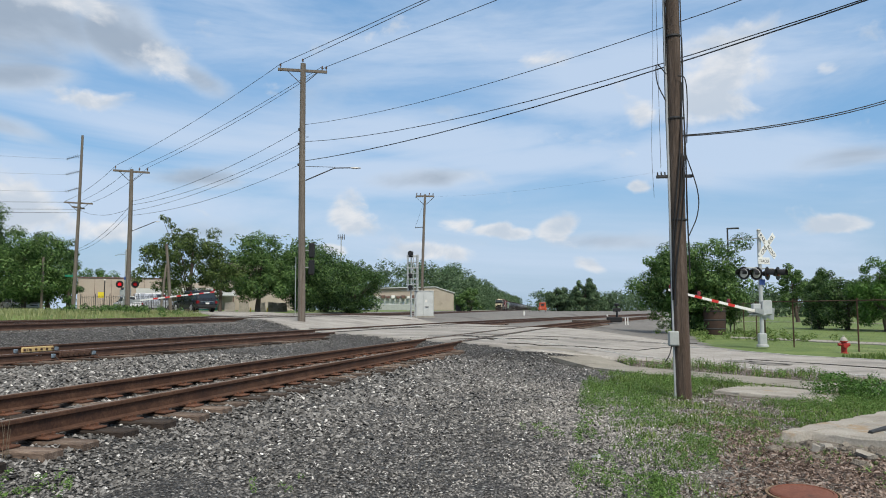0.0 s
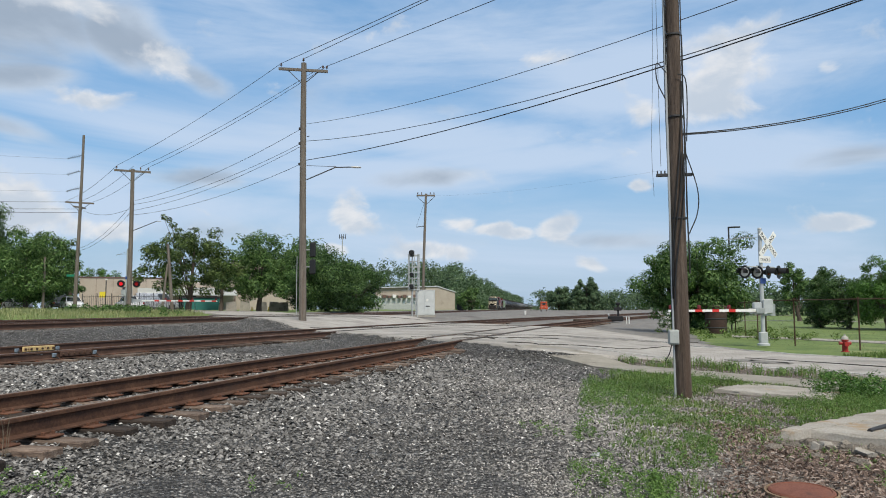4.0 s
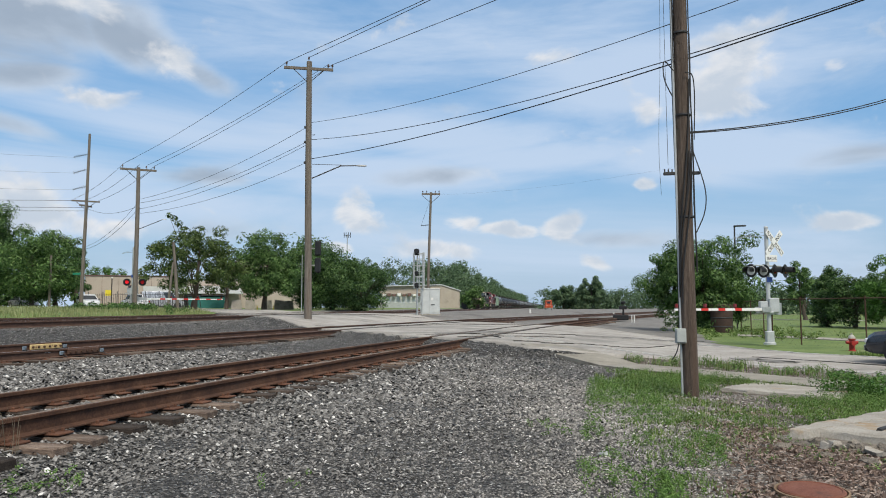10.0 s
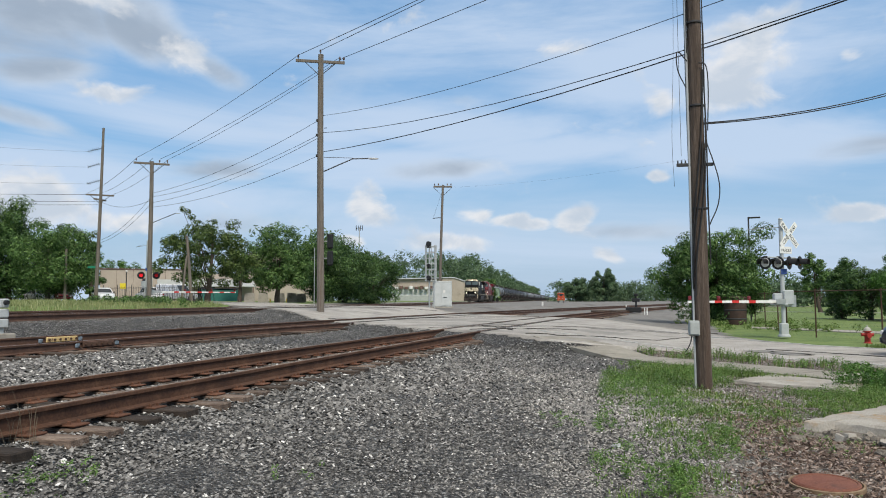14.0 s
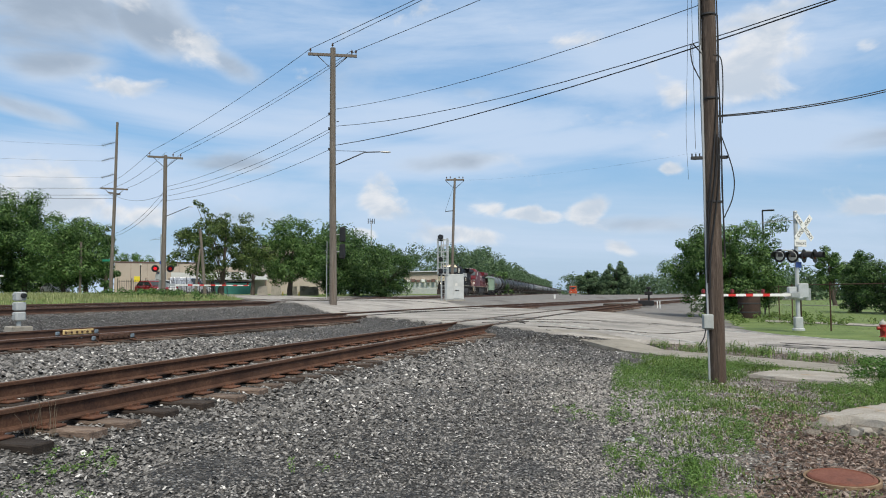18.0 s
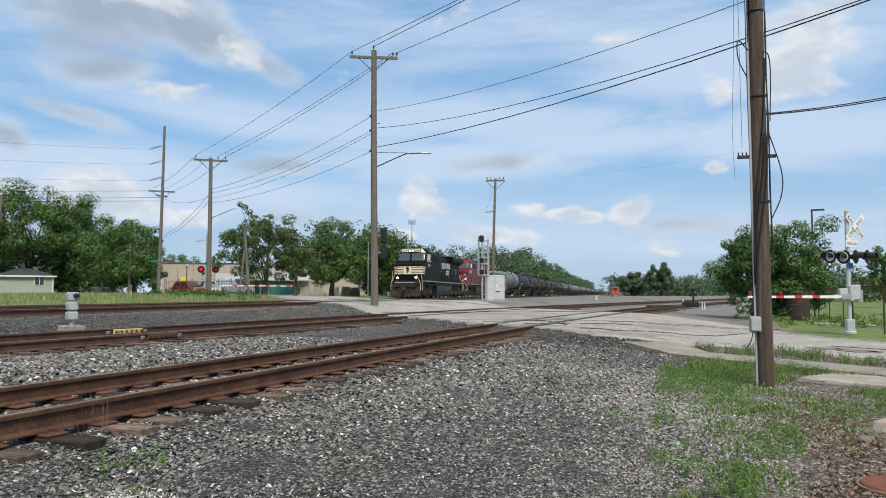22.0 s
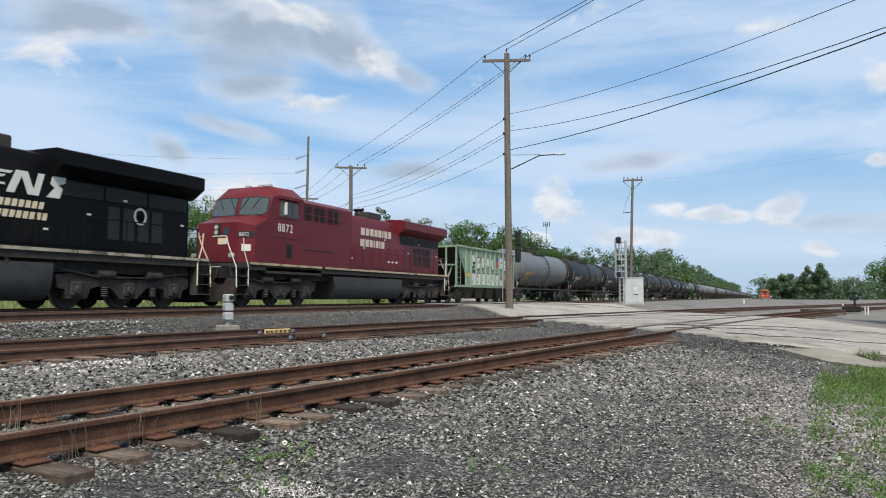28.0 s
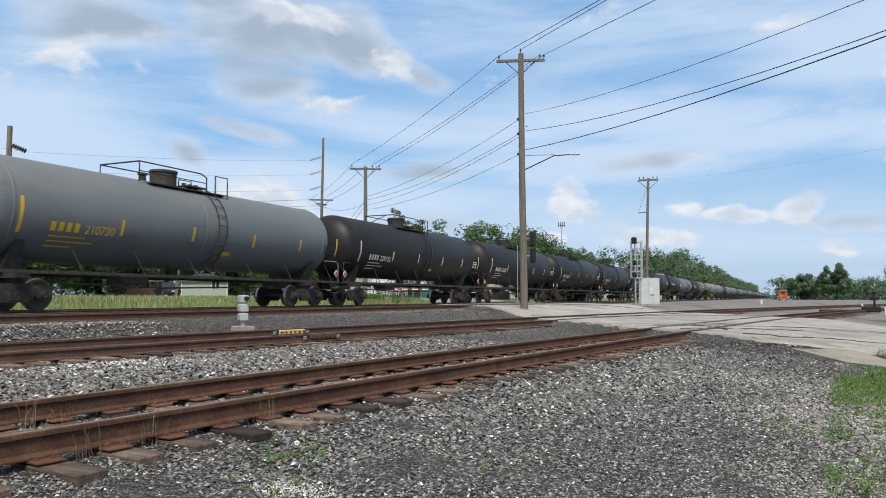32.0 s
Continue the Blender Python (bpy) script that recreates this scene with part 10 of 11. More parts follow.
# far side of the field
tree(*polar(-42.2, 104), 13.2, 12.0, 1.6, "large broad green tree behind the small house", M_LEAF, 11, 150, 190, 0.21, 0.10)
tree(*polar(-49.6, 108), 12.6, 11.5, 0.6, "large green tree at the edge of the field", M_LEAF_DARK, 12, 120, 200, 0.25, 0.12)
tree(*polar(-53.6, 102), 11.4, 10.5, 0.6, "large green tree at the edge of the field", M_LEAF_DARK, 19, 110, 200, 0.25, 0.12)
tree(*polar(-39.6, 104), 10.4, 9.5, 0.6, "green tree in the row beyond the field", M_LEAF_DARK, 13, 110, 200, 0.23, 0.125)
tree(*polar(-37.3, 92), 7.8, 8.6, 0.4, "leafy green tree in the row beyond the field", M_LEAF, 14, 100, 200, 0.19, 0.125)
tree(*polar(-35.9, 108), 9.4, 6.8, 0.6, "thin pale green tree in the row beyond the field", M_LEAF_OLIVE, 15, 80, 150, 0.19, 0.115)
tree(*polar(-34.7, 104), 8.3, 3.4, 0.6, "dark pointed conifer behind the tall pole", M_LEAF_DARK, 16, 50, 120, 0.18, 0.13, "cone")
tree(*polar(-32.8, 140), 6.6, 7.0, 1.0, "rounded bright tree behind the beige warehouse", M_LEAF_BRIGHT, 17, 40, 110, 0.25, 0.13)
tree(*polar(-48.3, 97), 12.6, 6.4, 0.5, "tall dark brownish conifer beyond the field", M_NEEDLE, 18, 120, 170, 0.2, 0.13, "cone")
tree(*polar(-45.9, 112), 13.2, 8.0, 0.6, "silvery green tree between the houses and the conifer", M_LEAF_SILVER, 20, 100, 190, 0.25, 0.12)
# beyond the street on the lawn side
tree(*polar(11.0, 47.5), 5.5, 5.7, 0.2, "wide wind-blown bushy tree beside the drive", M_LEAF, 21, 150, 230, 0.115, 0.11, stems=3)
tree(*polar(9.3, 47.5), 4.6, 3.6, 0.6, "leaning leafy branch clump at the edge of the bushy tree", M_LEAF_BRIGHT, 22, 60, 140, 0.11, 0.12, "wind", (-1.2, 0, 0.3))
tree(*polar(18.9, 62), 4.3, 3.0, 0.1, "dark pointed conifer on the lawn", M_LEAF_DARK, 23, 70, 170, 0.12, 0.13, "cone")
tree(*polar(20.6, 60), 3.9, 4.4, 0.5, "rounded dark tree on the lawn", M_LEAF_DARK, 24, 80, 180, 0.12, 0.125)
tree(*polar(22.9, 56), 4.3, 4.0, 0.6, "bright green tree on the lawn", M_LEAF_BRIGHT, 25, 70, 140, 0.12, 0.115)
tree(*polar(24.6, 58), 4.6, 4.0, 0.6, "bright green tree on the lawn", M_LEAF, 26, 70, 140, 0.12, 0.115)
tree(*polar(17.6, 92), 6.0, 4.4, 0.8, "tall thin tree behind the lawn", M_LEAF, 27, 46, 110, 0.18, 0.11)
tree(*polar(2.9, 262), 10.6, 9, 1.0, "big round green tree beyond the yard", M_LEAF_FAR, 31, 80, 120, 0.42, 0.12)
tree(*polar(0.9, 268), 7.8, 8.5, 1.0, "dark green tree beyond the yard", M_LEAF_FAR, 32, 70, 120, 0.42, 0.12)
tree(*polar(-5.8, 205), 6.0, 7.0, 0.8, "pale green tree beside the warehouse", M_LEAF, 33, 50, 120, 0.3, 0.12)


V, F = leaves_at(frng, FLOWER_SPOTS, [0.2] * 14, [60] * 14, 0.06, 0.6)
part("foliage", fast_mesh("foliage", V, F, M_LEAF_DARK), None, fl)
V, F = leaves_at(frng, [(x * 0.8, y - 0.12, z + 0.18) for x, y, z in FLOWER_SPOTS[::2]], [0.14] * 7, [34] * 7, 0.05, 0.6)
part("blossom", fast_mesh("blossom", V, F, leaf_material("white petals", [(0.5, 0.5, 0.48), (0.66, 0.66, 0.64), (0.76, 0.76, 0.74)], 0.1, 0.6)), None, fl, "white blossom")


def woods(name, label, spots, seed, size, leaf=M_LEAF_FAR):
    """Distant woodland as one mass of leaf clumps; spots are (x, y, height, width)."""
    rng = np.random.default_rng(seed)
    cs, rs, ns = [], [], []
    for x, y, h, w in spots:
        z0 = land_z(x, y)
        for i in range(20):
            a = rng.uniform(0, 6.28)
            q = rng.uniform(0.2, 1.0) ** 0.5
            zz = rng.uniform(0.04, 0.97)
            k = math.sqrt(max(0.08, 1 - (max(0, zz - 0.45) / 0.55) ** 2))
            cs.append((x + w * 0.5 * q * k * math.cos(a), y + w * 0.5 * q * k * math.sin(a), z0 + h * zz))
            rs.append(w * 0.2 * rng.uniform(0.7, 1.2))
            ns.append(29)
    V, F = leaves_at(rng, cs, rs, ns, size, 0.45, 1.1, 0.35)
    ob = new(name, fast_mesh(name, V, F, leaf))
    return tagged(ob, label, "woods", kind="stuff")


rw = random.Random(3)
spots = []
y = 232.0
while y < 900:
    for k in range(2):
        spots.append((-31 - 9 * k - rw.uniform(0, 4), y + rw.uniform(-3, 3), rw.uniform(13.5, 16.5) if y < 420 else rw.uniform(12, 15), rw.uniform(8, 11)))
    y += 8.5
for i in range(26):
    spots.append((-52 - rw.uniform(0, 14) - 0.4 * i, 150 + i * 4.5, rw.uniform(13.5, 16.5), rw.uniform(10, 13)))
for i in range(18):
    spots.append((*polar(-15.2 + i * 0.5, 262 + rw.uniform(-8, 8)), rw.uniform(14.5, 17.0), rw.uniform(10, 12)))
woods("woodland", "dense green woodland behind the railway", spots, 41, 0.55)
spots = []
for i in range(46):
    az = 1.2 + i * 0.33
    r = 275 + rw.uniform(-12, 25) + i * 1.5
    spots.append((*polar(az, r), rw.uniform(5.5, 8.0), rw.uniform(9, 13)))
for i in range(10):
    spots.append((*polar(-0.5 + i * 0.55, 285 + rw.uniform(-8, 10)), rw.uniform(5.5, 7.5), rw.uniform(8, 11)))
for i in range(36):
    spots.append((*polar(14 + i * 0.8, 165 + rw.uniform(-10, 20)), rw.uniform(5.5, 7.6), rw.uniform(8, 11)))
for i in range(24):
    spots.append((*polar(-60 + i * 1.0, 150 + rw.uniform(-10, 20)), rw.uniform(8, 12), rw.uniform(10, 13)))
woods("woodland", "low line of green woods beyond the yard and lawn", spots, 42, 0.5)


# ---- grass, weeds and litter ----
def blades(rng, P, H, W, lean=0.35):
    """Bent three-point blades at the points P with heights H and widths W."""
    n = len(P)
    a = rng.uniform(0, 2 * np.pi, n)
    d = np.stack([np.cos(a), np.sin(a), np.zeros(n)], 1)
    s = np.stack([-np.sin(a), np.cos(a), np.zeros(n)], 1)
    up = np.array([0, 0, 1.0])
    H, W = H[:, None], W[:, None]
    l = rng.uniform(0.1, 1.0, n)[:, None] * lean
    v0, v1 = P - s * W, P + s * W
    m = P + up * H * 0.55 + d * H * l * 0.35
    v2, v3 = m + s * W * 0.7, m - s * W * 0.7
    v4 = P + up * H * (1 - 0.25 * l) + d * H * l
    V = np.stack([v0, v1, v2, v3, v4], 1).reshape(-1, 3)
    i = np.arange(n) * 5
    F = np.concatenate([np.stack([i, i + 1, i + 2], 1), np.stack([i, i + 2, i + 3], 1), np.stack([i + 3, i + 2, i + 4], 1)])
    return V, F


M_GRASS = leaf_material("grass blades", [(0.065, 0.125, 0.025), (0.13, 0.205, 0.048), (0.23, 0.30, 0.10)], 0.3, 0.6)
M_TALL = leaf_material("tall pale grass", [(0.15, 0.185, 0.07), (0.25, 0.28, 0.12), (0.37, 0.375, 0.20)], 0.3, 0.7)
M_WEED = leaf_material("weed leaves", [(0.06, 0.13, 0.028), (0.12, 0.22, 0.05), (0.21, 0.32, 0.10)], 0.35, 0.5)
M_DRY = leaf_material("dry weeds", [(0.10, 0.085, 0.06), (0.19, 0.155, 0.11), (0.28, 0.22, 0.16)], 0.3, 0.8)
M_LITTER = leaf_material("dead leaves", [(0.10, 0.066, 0.052), (0.24, 0.175, 0.14), (0.46, 0.38, 0.33)], 0.3, 0.7)


def zs(x, y):
    return np.array([ground_z(a, b) for a, b in zip(x, y)])


def patchy(x, y, scale, seed):
    return np.array([noise.noise(Vector((a * scale, b * scale, seed))) for a, b in zip(x, y)])


def stuff(name, label, category, V, F, mat):
    ob = new(name, fast_mesh(name, V, F, mat))
    return tagged(ob, label, category, kind="stuff")


def make_grass():
    rng = np.random.default_rng(7)
    # weeds round the near pole
    n = 100000
    y = rng.uniform(4.6, 17.5, n)
    x = -0.1 + 0.06 * y + rng.uniform(0, 1, n) * (1.6 + 0.40 * y)
    pt = 0.8 * patchy(x, y, 0.5, 2.0) + 0.7 * patchy(x, y, 1.5, 5.0) + 0.55 * patchy(x, y, 4.0, 6.0) + 0.3 * patchy(x, y, 9.0, 3.0)
    edge = np.clip((x + 0.1 - 0.06 * y) / 1.1, 0, 1)
    bare = np.clip((x - 0.17 * y - 0.1) / 0.6, 0, 1) * np.clip((10.2 - y) / 1.6, 0, 1)
    nn = x * RIDE_N[0] + y * RIDE_N[1]
    keep = (pt + 0.02 + 0.3 * np.clip((y - 10) / 4, 0, 1) - 0.7 * bare - 0.45 * (1 - edge) + 0.22 * rng.normal(size=n) > 0.0) & (nn < 12.7) & (np.hypot((x - 3.85) * 0.8, y - 13.35) > 0.85)
    x, y, pt = x[keep], y[keep], pt[keep]
    h = rng.uniform(0.012, 0.06, len(x)) * (1 + 0.9 * np.clip(pt, 0, 1) + 1.2 * np.clip((y - 11) / 4, 0, 1))
    P = np.stack([x, y, zs(x, y)], 1)
    V, F = blades(rng, P, h, rng.uniform(0.002, 0.005, len(x)) * (1 + 0.05 * y), 1.0)
    stuff("grass", "patchy green grass and low weeds round the near pole", "grass", V, F, M_GRASS)
    # feathery weeds: short upright sprigs of many small leaves
    cs, rs, ns = [], [], []
    for i in range(9000):
        yy = rng.uniform(4.9, 17.0)
        xx = -0.2 + 0.06 * yy + rng.uniform(0, 1) * (1.6 + 0.39 * yy)
        k = noise.noise(Vector((xx * 0.55, yy * 0.55, 2.0))) + 0.6 * noise.noise(Vector((xx * 1.9, yy * 1.9, 7.0)))
        if k < -0.12 or xx * RIDE_N[0] + yy * RIDE_N[1] > 12.6 or (xx > 0.17 * yy + 0.35 and yy < 9.8 and rng.uniform() < 0.85) or (2.9 < xx < 4.8 and 12.2 < yy < 14.6):
            continue
        hh = rng.uniform(0.02, 0.08) * (1 + max(0.0, k)) * (1 + 0.7 * (yy > 11))
        z = ground_z(xx, yy)
        for j in range(2):
            cs.append((xx + rng.normal() * 0.012, yy + rng.normal() * 0.012, z + hh * (0.35 + 0.5 * j)))
            rs.append(hh * (0.55 - 0.2 * j) + 0.006)
            ns.append(int(4 + 70 * hh))
    for i in range(44):                                  # denser sprigs by the gravel
        a, q = rng.uniform(0, 6.28), rng.uniform(0, 0.3)
        xx, yy = 0.86 + q * math.cos(a), 6.1 + 2.0 * q * math.sin(a)
        z, hh = ground_z(xx, yy), rng.uniform(0.08, 0.17)
        for j in range(3):
            cs.append((xx, yy, z + hh * (0.25 + 0.3 * j)))
            rs.append(0.045 - 0.01 * j)
            ns.append(16)
    V, F = leaves_at(rng, cs, rs, ns, 0.015, 0.5)
    stuff("weeds", "low feathery green weeds growing in clumps", "weeds", V, F, M_WEED)
    # verge between the footpath and the street, tall and scrubby
    cs, rs, ns = [], [], []
    P, H = [], []
    for i in range(640):
        m = rng.uniform(-14, 13.6)
        k = smooth01((9.6 - m) / 9)
        if rng.uniform() > 0.42 + 0.58 * k:
            continue
        n_ = rng.uniform(14.1, max(14.5, street_span(m)[0] - 0.08))
        x_, y_, z_ = street_point(n_, m)
        g = ground_z(x_, y_)
        hh = rng.uniform(0.08, 0.2) + 0.42 * k * max(0, noise.noise(Vector((m * 0.7, n_ * 0.7, 9))) + 0.35)
        cs.append((x_, y_, g + hh * 0.55))
        rs.append(hh * 0.6 + 0.05)
        ns.append(int(40 + 150 * hh))
        for j in range(26):
            P.append((x_ + rng.normal() * 0.16, y_ + rng.normal() * 0.16, g))
            H.append(hh * rng.uniform(0.7, 1.6))
    V, F = leaves_at(rng, cs, rs, ns, 0.03, 0.7)
    stuff("weeds", "scrubby green weeds on the verge between footpath and street", "weeds", V, F, M_WEED)
    P, H = np.array(P), np.array(H)
    sel = rng.uniform(size=len(P)) < 0.6
    V, F = blades(rng, P[sel], H[sel], np.full(sel.sum(), 0.007), 0.6)
    stuff("grass", "tall tufts of green grass on the verge", "grass", V, F, M_GRASS)
    V, F = blades(rng, P[~sel], H[~sel] * 1.1, np.full((~sel).sum(), 0.004), 0.8)
    stuff("dry_weeds", "dry brown weed stalks on the verge", "weeds", V, F, M_DRY)
    # bright leafy weeds by the second slab
    cs, rs, ns = [], [], []
    for i in range(70):
        x_, y_ = 4.9 + rng.normal() * 0.35, 13.0 + rng.normal() * 0.5
        hh = rng.uniform(0.1, 0.42)
        cs.append((x_, y_, ground_z(x_, y_) + hh * rng.uniform(0.3, 1)))
        rs.append(0.11)
        ns.append(40)
    V, F = leaves_at(rng, cs, rs, ns, 0.035, 0.7)
    stuff("weeds", "bright leafy weeds beside the concrete slab", "weeds", V, F, M_LEAF_BRIGHT)
    # verge of the lawn across the street
    n = 16000
    m = rng.uniform(-14, 12, n)
    hi = np.array([street_span(a)[1] for a in m])
    nn = hi + 0.05 + rng.uniform(0, 1, n) ** 1.5 * 3.2
    x, y = nn * RIDE_N[0] + m * RIDE_M[0], nn * RIDE_N[1] + m * RIDE_M[1]
    P = np.stack([x, y, zs(x, y)], 1)
    V, F = blades(rng, P, rng.uniform(0.06, 0.22, n), np.full(n, 0.012), 0.5)
    stuff("grass", "green grass along the far edge of the street", "grass", V, F, M_GRASS)
    # tall pale grass beyond the main line
    n = 42000
    y = rng.uniform(6, 66, n)
    x = -24.0 - rng.uniform(0, 1, n) ** 1.3 * 22
    keep = np.array([not paved(a, b, 0.4) for a, b in zip(x, y)])
    x, y = x[keep], y[keep]
    P = np.stack([x, y, zs(x, y)], 1)
    H = rng.uniform(0.1, 0.36, len(x)) * (1 + 0.35 * patchy(x, y, 0.12, 4.0))
    V, F = blades(rng, P, H, np.full(len(x), 0.013), 0.6)
    stuff("tall_grass", "tall pale green grass along the far side of the main line", "grass", V, F, M_TALL)
    cs, rs, ns = [], [], []
    for i in range(60):
        x_, y_ = -27.4 + rng.normal() * 1.6, 44.5 + rng.normal() * 2.2
        hh = rng.uniform(0.2, 0.7)
        cs.append((x_, y_, ground_z(x_, y_) + hh * 0.6))
        rs.append(0.28)
        ns.append(60)
    V, F = leaves_at(rng, cs, rs, ns, 0.09, 0.6)
    stuff("weeds", "dark green weeds at the foot of the far pole", "weeds", V, F, M_LEAF)
    # weeds across the street under the bushy tree
    cs, rs, ns = [], [], []
    for i in range(70):
        x_, y_ = 6.6 + rng.uniform(0, 6.5), 34.5 + rng.uniform(0, 13)
        if paved(x_, y_, 0.3):
            continue
        hh = rng.uniform(0.15, 0.5)
        cs.append((x_, y_, ground_z(x_, y_) + hh * 0.5))
        rs.append(0.22)
        ns.append(50)
    V, F = leaves_at(rng, cs, rs, ns, 0.07, 0.7)
    stuff("weeds", "green weeds along the far kerb below the bushy tree", "weeds", V, F, M_GRASS)
    # sprouts in the ballast, dry stalks by the near rail
    cs, rs, ns = [], [], []
    for cx, cy, k in ((-3.55, 4.75, 34), (-2.0, 5.5, 6), (-0.1, 9.1, 16), (0.15, 8.6, 10), (-3.3, 4.1, 10)):
        for i in range(k):
            x_, y_ = cx + rng.normal() * 0.16, cy + rng.normal() * 0.18
            cs.append((x_, y_, ground_z(x_, y_) + rng.uniform(0.01, 0.06)))
            rs.append(0.035)
            ns.append(18)
    V, F = leaves_at(rng, cs, rs, ns, 0.014, 0.8)
    stuff("weeds", "small green sprouts in the ballast", "weeds", V, F, M_WEED)
    P, H = [], []
    for cx, cy in ((-5.35, 4.3), (-4.55, 4.35), (-4.35, 5.4), (-5.5, 4.0), (-4.5, 3.7)):
        for i in range(14):
            P.append((cx + rng.normal() * 0.07, cy + rng.normal() * 0.07, 0.28))
            H.append(rng.uniform(0.15, 0.5))
    V, F = blades(rng, np.array(P), np.array(H), np.full(len(P), 0.003), 0.6)
    stuff("dry_weeds", "thin dry stalks beside the near rail", "weeds", V, F, M_DRY)
    # dead leaves by the slab
    n = 15000
    y = rng.uniform(4.4, 12.5, n)
    x = 0.15 * y + 0.1 + rng.uniform(0, 1, n) ** 0.8 * (0.9 + 0.16 * y)
    pt = patchy(x, y, 1.1, 8.0) + 0.4 * patchy(x, y, 4.0, 3.0)
    near = np.clip((x - 0.2 * y) / 0.5, 0, 1) * np.clip((9.6 - y) / 1.0, 0, 1)
    keep = (pt + 0.55 * near > 0.12 + 0.2 * rng.normal(size=n)) & (np.hypot(x - 1.94, y - 6.16) > 0.29) & ((near > 0.2) | (rng.uniform(size=n) < 0.4))
    keep &= ~((x > 2.8) & (y > 8.6 - 0.82 * (x - 2.9)))
    x, y = x[keep], y[keep]
    c = np.stack([x, y, zs(x, y) + 0.014], 1)
    V, F = leaves_at(rng, c, [0.018] * len(c), [2] * len(c), 0.03, 0.8)
    stuff("dead_leaves", "scattered dry brown dead leaves on the dirt", "leaf litter", V, F, M_LITTER)


make_grass()


# ---- stones ----
M_STONE = material("ballast stone", [(0.055, 0.053, 0.05), (0.142, 0.137, 0.13), (0.30, 0.291, 0.278)], 0.9, 0, 12, 70, 0.5, coord="World", vary=-0.68)
M_STONE_WHITE = material("pale stone", [(0.42, 0.41, 0.39), (0.62, 0.61, 0.58)], 0.9, 0, 12, 70, 0.4, coord="World", vary=-0.25)


M_CHIP = material("pale chip", [(0.14, 0.131, 0.118), (0.26, 0.247, 0.226), (0.42, 0.402, 0.37)], 0.95, 0, 12, 70, 0.3, coord="World", vary=-0.5)


def stones(rng, P, S):
    """Angular stones lying in their bed: jittered pyramids with a cut top."""
    base = np.array([(1, 0, 0.1), (0.35, 0.9, -0.1), (-0.8, 0.6, 0.15), (-0.85, -0.55, -0.1), (0.25, -0.95, 0.1), (0.3, 0.2, 0.75), (-0.35, -0.1, 0.7)])
    faces = np.array([(0, 1, 5), (1, 2, 5), (2, 6, 5), (2, 3, 6), (3, 4, 6), (4, 5, 6), (4, 0, 5)])
    n = len(P)
    v = base[None] * (1 + rng.normal(size=(n, 7, 3)) * 0.22)
    v *= np.stack([rng.uniform(0.7, 1.4, n), rng.uniform(0.6, 1.1, n), rng.uniform(0.45, 0.9, n)], 1)[:, None]
    a = rng.uniform(0, 6.28, n)
    c, s = np.cos(a)[:, None], np.sin(a)[:, None]
    tx = rng.normal(size=(n, 1)) * 0.4
    x, y, z = v[:, :, 0], v[:, :, 1], v[:, :, 2] + tx * v[:, :, 0]
    v = np.stack([x * c - y * s, x * s + y * c, z], 2) * S[:, None, None] + P[:, None]
    F = (faces[None] + (np.arange(n) * 7)[:, None, None]).reshape(-1, 3)
    return v.reshape(-1, 3), F


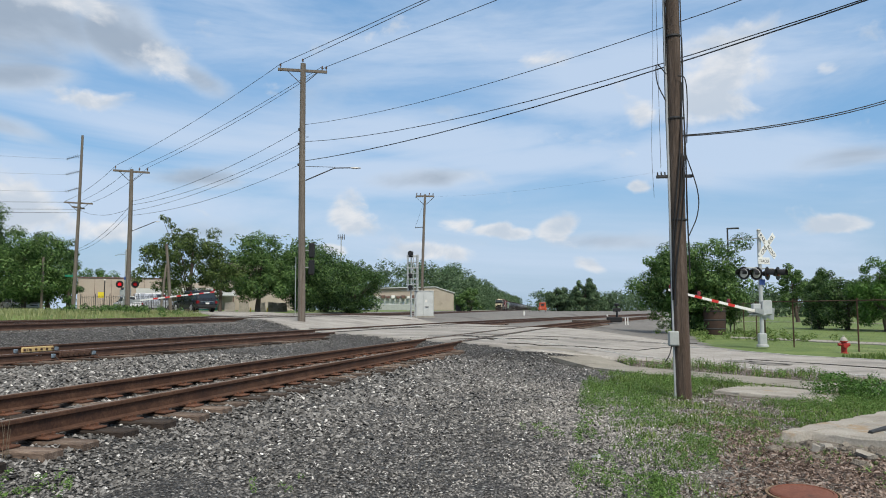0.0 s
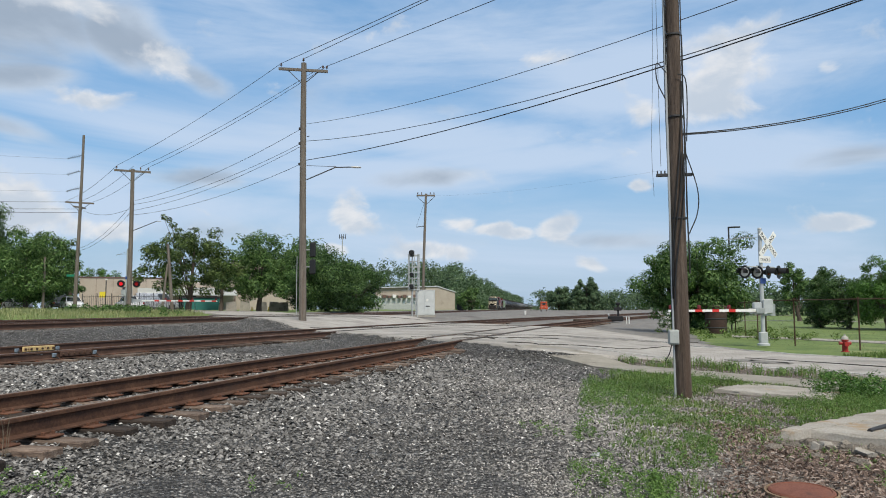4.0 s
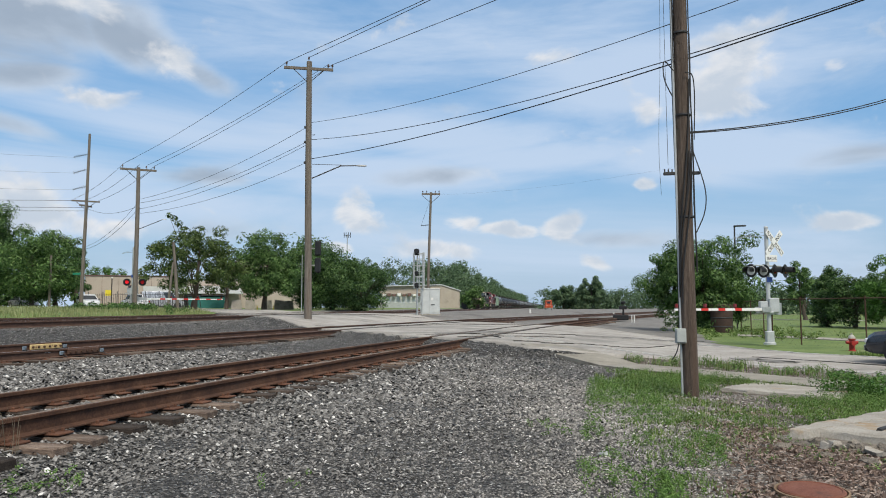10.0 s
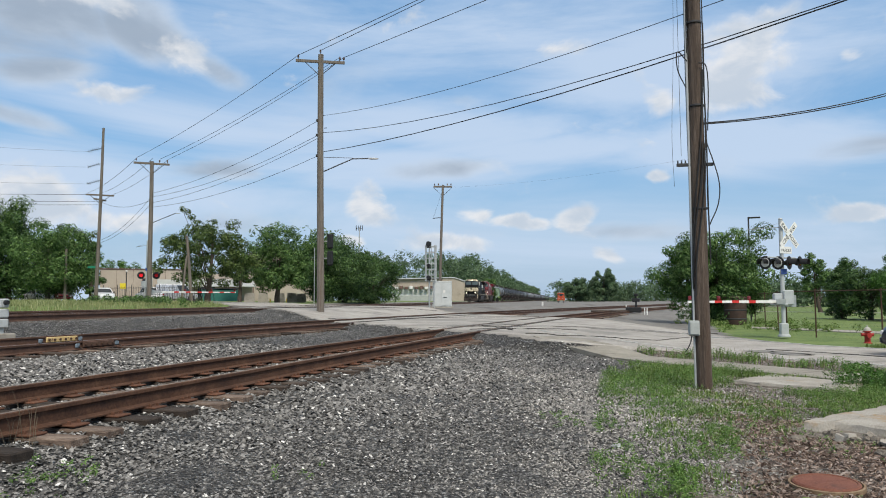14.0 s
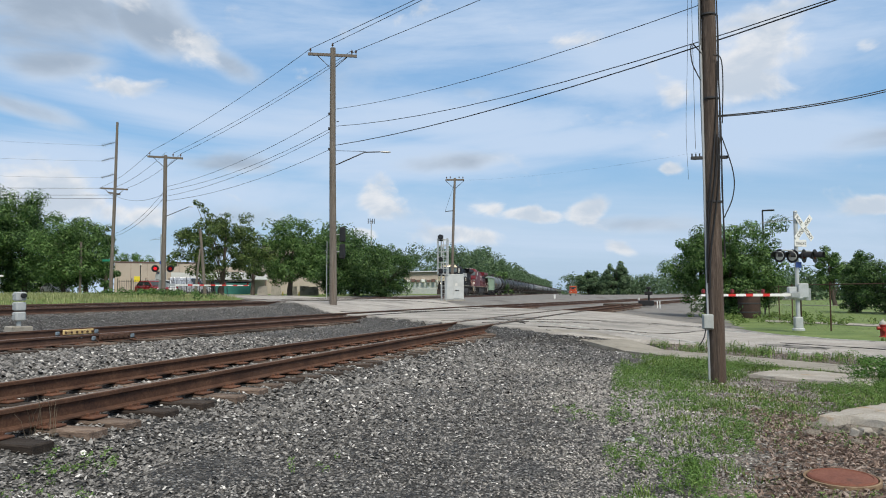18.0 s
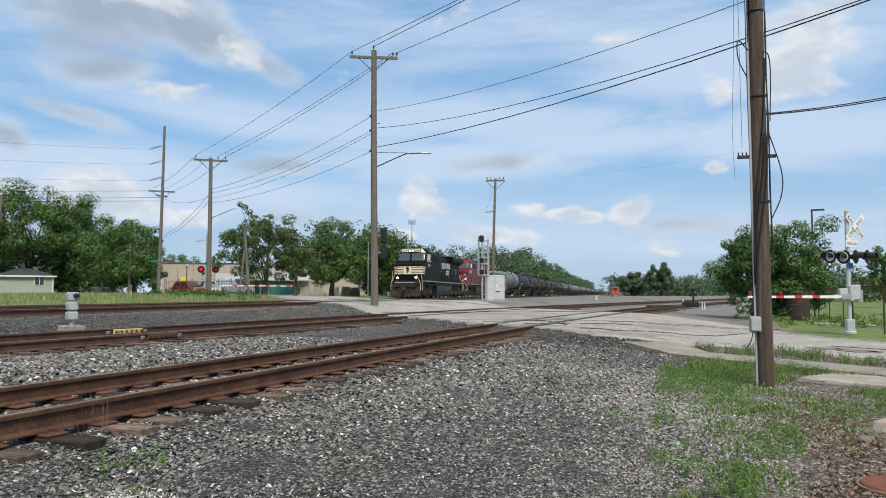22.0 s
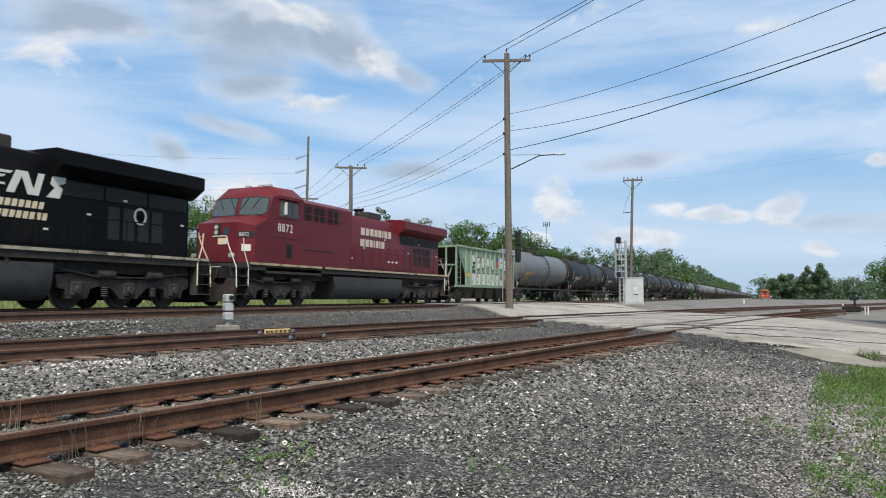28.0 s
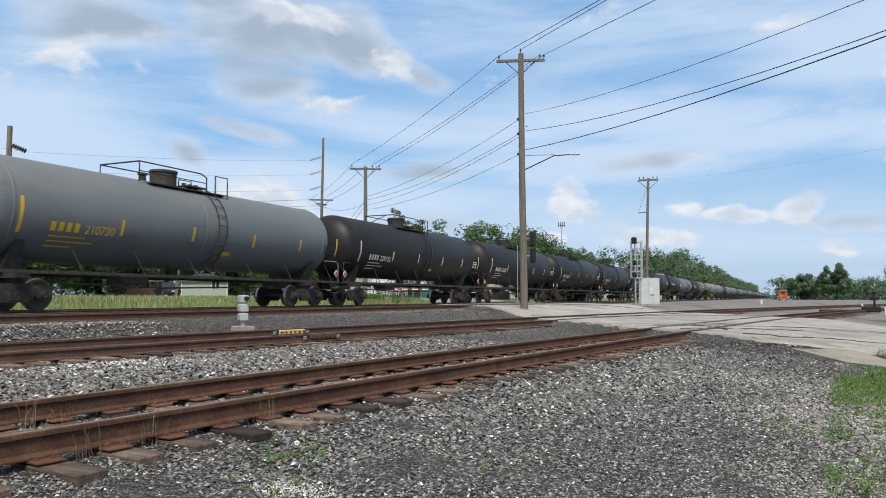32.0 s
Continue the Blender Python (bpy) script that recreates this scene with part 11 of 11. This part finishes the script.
def make_stones():
    rng = np.random.default_rng(9)
    n = 122000
    r = 2.6 + 17 * rng.uniform(0, 1, n) ** 1.45
    az = np.radians(rng.uniform(-60, 24, n))
    x, y = r * np.sin(az), r * np.cos(az)
    c1 = np.array([track_one(b) for b in y])
    onrail = np.abs(np.abs(x - c1) - 0.755) < 0.09
    lim = 0.75 + 0.085 * y + 0.5 * patchy(x, y, 0.6, 3.0) + rng.exponential(0.38, len(x))
    keep = (x < lim) & ~onrail & (x > -16.0) & ~((x - c1 > 0.85) & (x - c1 < 1.15) & (rng.uniform(size=n) < 0.5))
    keep &= np.array([not paved(a, b, 0.05) for a, b in zip(x, y)])
    x, y, r = x[keep], y[keep], r[keep]
    c1 = np.array([track_one(b) for b in y])
    fine = np.clip((x - c1 - 2.0) / 2.5, 0, 1)                # trodden smaller towards the camera
    S = rng.uniform(0.006, 0.016, len(x)) * (1.25 - 0.4 * fine) * np.clip(r / 5.5, 1, 2.2)
    P = np.stack([x, y, zs(x, y) + S * 0.25], 1)
    white = rng.uniform(size=len(x)) < 0.05 + 0.14 * ((np.hypot(x + 10.6, (y - 8.6) * 0.7) < 1.0))
    V, F = stones(rng, P[~white], S[~white])
    stuff("ballast_stones", "loose angular grey ballast stones", "gravel", V, F, M_STONE)
    V, F = stones(rng, P[white], S[white] * 0.95)
    stuff("pale_stones", "pale limestone chips scattered in the ballast", "gravel", V, F, M_STONE_WHITE)
    # ballast of the farther tracks
    n = 52000
    y = rng.uniform(9, 46, n)
    x = rng.uniform(-23.2, -4, n)
    r = np.hypot(x, y)
    c1 = np.array([track_one(b) for b in y])
    keep = (r > 13) & (np.abs(np.abs(x - c1) - 0.755) > 0.1) & (np.arctan2(x, y) > -1.08)
    for cx in (MAIN_NEAR_X, MAIN_FAR_X):
        keep &= np.abs(np.abs(x - cx) - 0.755) > 0.1
    keep &= np.array([not paved(a, b, 0.05) for a, b in zip(x, y)])
    x, y, r = x[keep], y[keep], r[keep]
    S = rng.uniform(0.013, 0.027, len(x)) * np.clip(r / 24, 0.8, 1.3)
    P = np.stack([x, y, zs(x, y) + S * 0.2], 1)
    V, F = stones(rng, P, S)
    stuff("ballast_stones", "loose angular grey stones round the farther tracks", "gravel", V, F, M_STONE)
    # fine pale chips trodden between the ballast and the weeds
    n = 30000
    r = 2.9 + 12 * rng.uniform(0, 1, n) ** 1.15
    az = np.radians(rng.normal(4.0, 6.0, n) - 9.0 * rng.uniform(0, 1, n) * np.clip((7.0 - r) / 4.0, 0, 1))
    x, y = r * np.sin(az), r * np.cos(az)
    keep = (patchy(x, y, 0.45, 12.0) + 0.25 * rng.normal(size=n) > -0.1) & (x * RIDE_N[0] + y * RIDE_N[1] < 12.2)
    x, y = x[keep], y[keep]
    S = rng.uniform(0.006, 0.013, len(x)) * np.clip(np.hypot(x, y) / 6, 1, 1.7)
    P = np.stack([x, y, zs(x, y) + 0.006], 1)
    V, F = stones(rng, P, S)
    stuff("gravel_chips", "fine pale gravel chips trodden into the dirt", "gravel", V, F, M_CHIP)
    # heap of pale gravel, powdery white patch
    for cx, cy, sx, sy, k, s0 in ((-10.75, 8.4, 0.8, 0.5, 550, 0.02), (-3.0, 4.1, 0.16, 0.10, 500, 0.008), (-10.0, 9.5, 1.0, 0.35, 500, 0.018)):
        x, y = cx + rng.normal(size=k) * sx, cy + rng.normal(size=k) * sy
        S = rng.uniform(0.6, 1.3, k) * s0
        P = np.stack([x, y, zs(x, y) + S * 0.5], 1)
        V, F = stones(rng, P, S)
        stuff("pale_stones", "patch of pale crushed gravel", "gravel", V, F, M_STONE_WHITE)


make_stones()


# ---- what moves ----
TRAIN_SPEED = 11.6


def nose_y(t):
    return 36.5 + TRAIN_SPEED * (25.0 - t)


def roll_rows(rows, radius):
    """Times and turned angles of a wheel that rolls along a drive."""
    out, angle, last = [(rows[0][0], 0.0)], 0.0, 0.0
    for a, b in zip(rows, rows[1:]):
        ahead = math.sin(-radians(a[4])) * (b[1] - a[1]) + math.cos(radians(a[4])) * (b[2] - a[2])
        turn = math.degrees(math.hypot(b[1] - a[1], b[2] - a[2]) / radius) * (1 if ahead >= 0 else -1)
        n = int(abs(turn) / 80) + 1
        for i in range(1, n + 1):
            out.append((a[0] + (b[0] - a[0]) * i / n, angle + turn * i / n))
        angle += turn
    return out


def motions():
    for arm, (x, y, z, turn), swing in GATES:
        walk(arm, [(t, pose(x, y, z, 0, 0, turn) @ pose(0, 0, 0, 0, -up, 0)) for t, up in swing])
    for car, back in TRAIN:
        walk(car, [(t, pose(MAIN_FAR_X, nose_y(t) + back, MAIN_RAIL)) for t in (0.0, 8.0, 16.0, 24.0, 32.0)])
    for wheel, radius, back in WHEELSETS:
        base, n = wheel.matrix_basis.copy(), int(TRAIN_SPEED / radius * 32.0 / radians(85)) + 1
        walk(wheel, [(32.0 * i / n, base @ pose(0, 0, 0, math.degrees(32.0 * i / n * TRAIN_SPEED / radius))) for i in range(n + 1)])
    for vehicle, wheels, rows in DRIVES:
        walk(vehicle, [(t, pose(x, y, z, 0, 0, turn)) for t, x, y, z, turn in rows])
        for wheel, radius, x, y in wheels:
            walk(wheel, [(t, pose(x, y, radius, -a)) for t, a in roll_rows(rows, radius)])


motions()
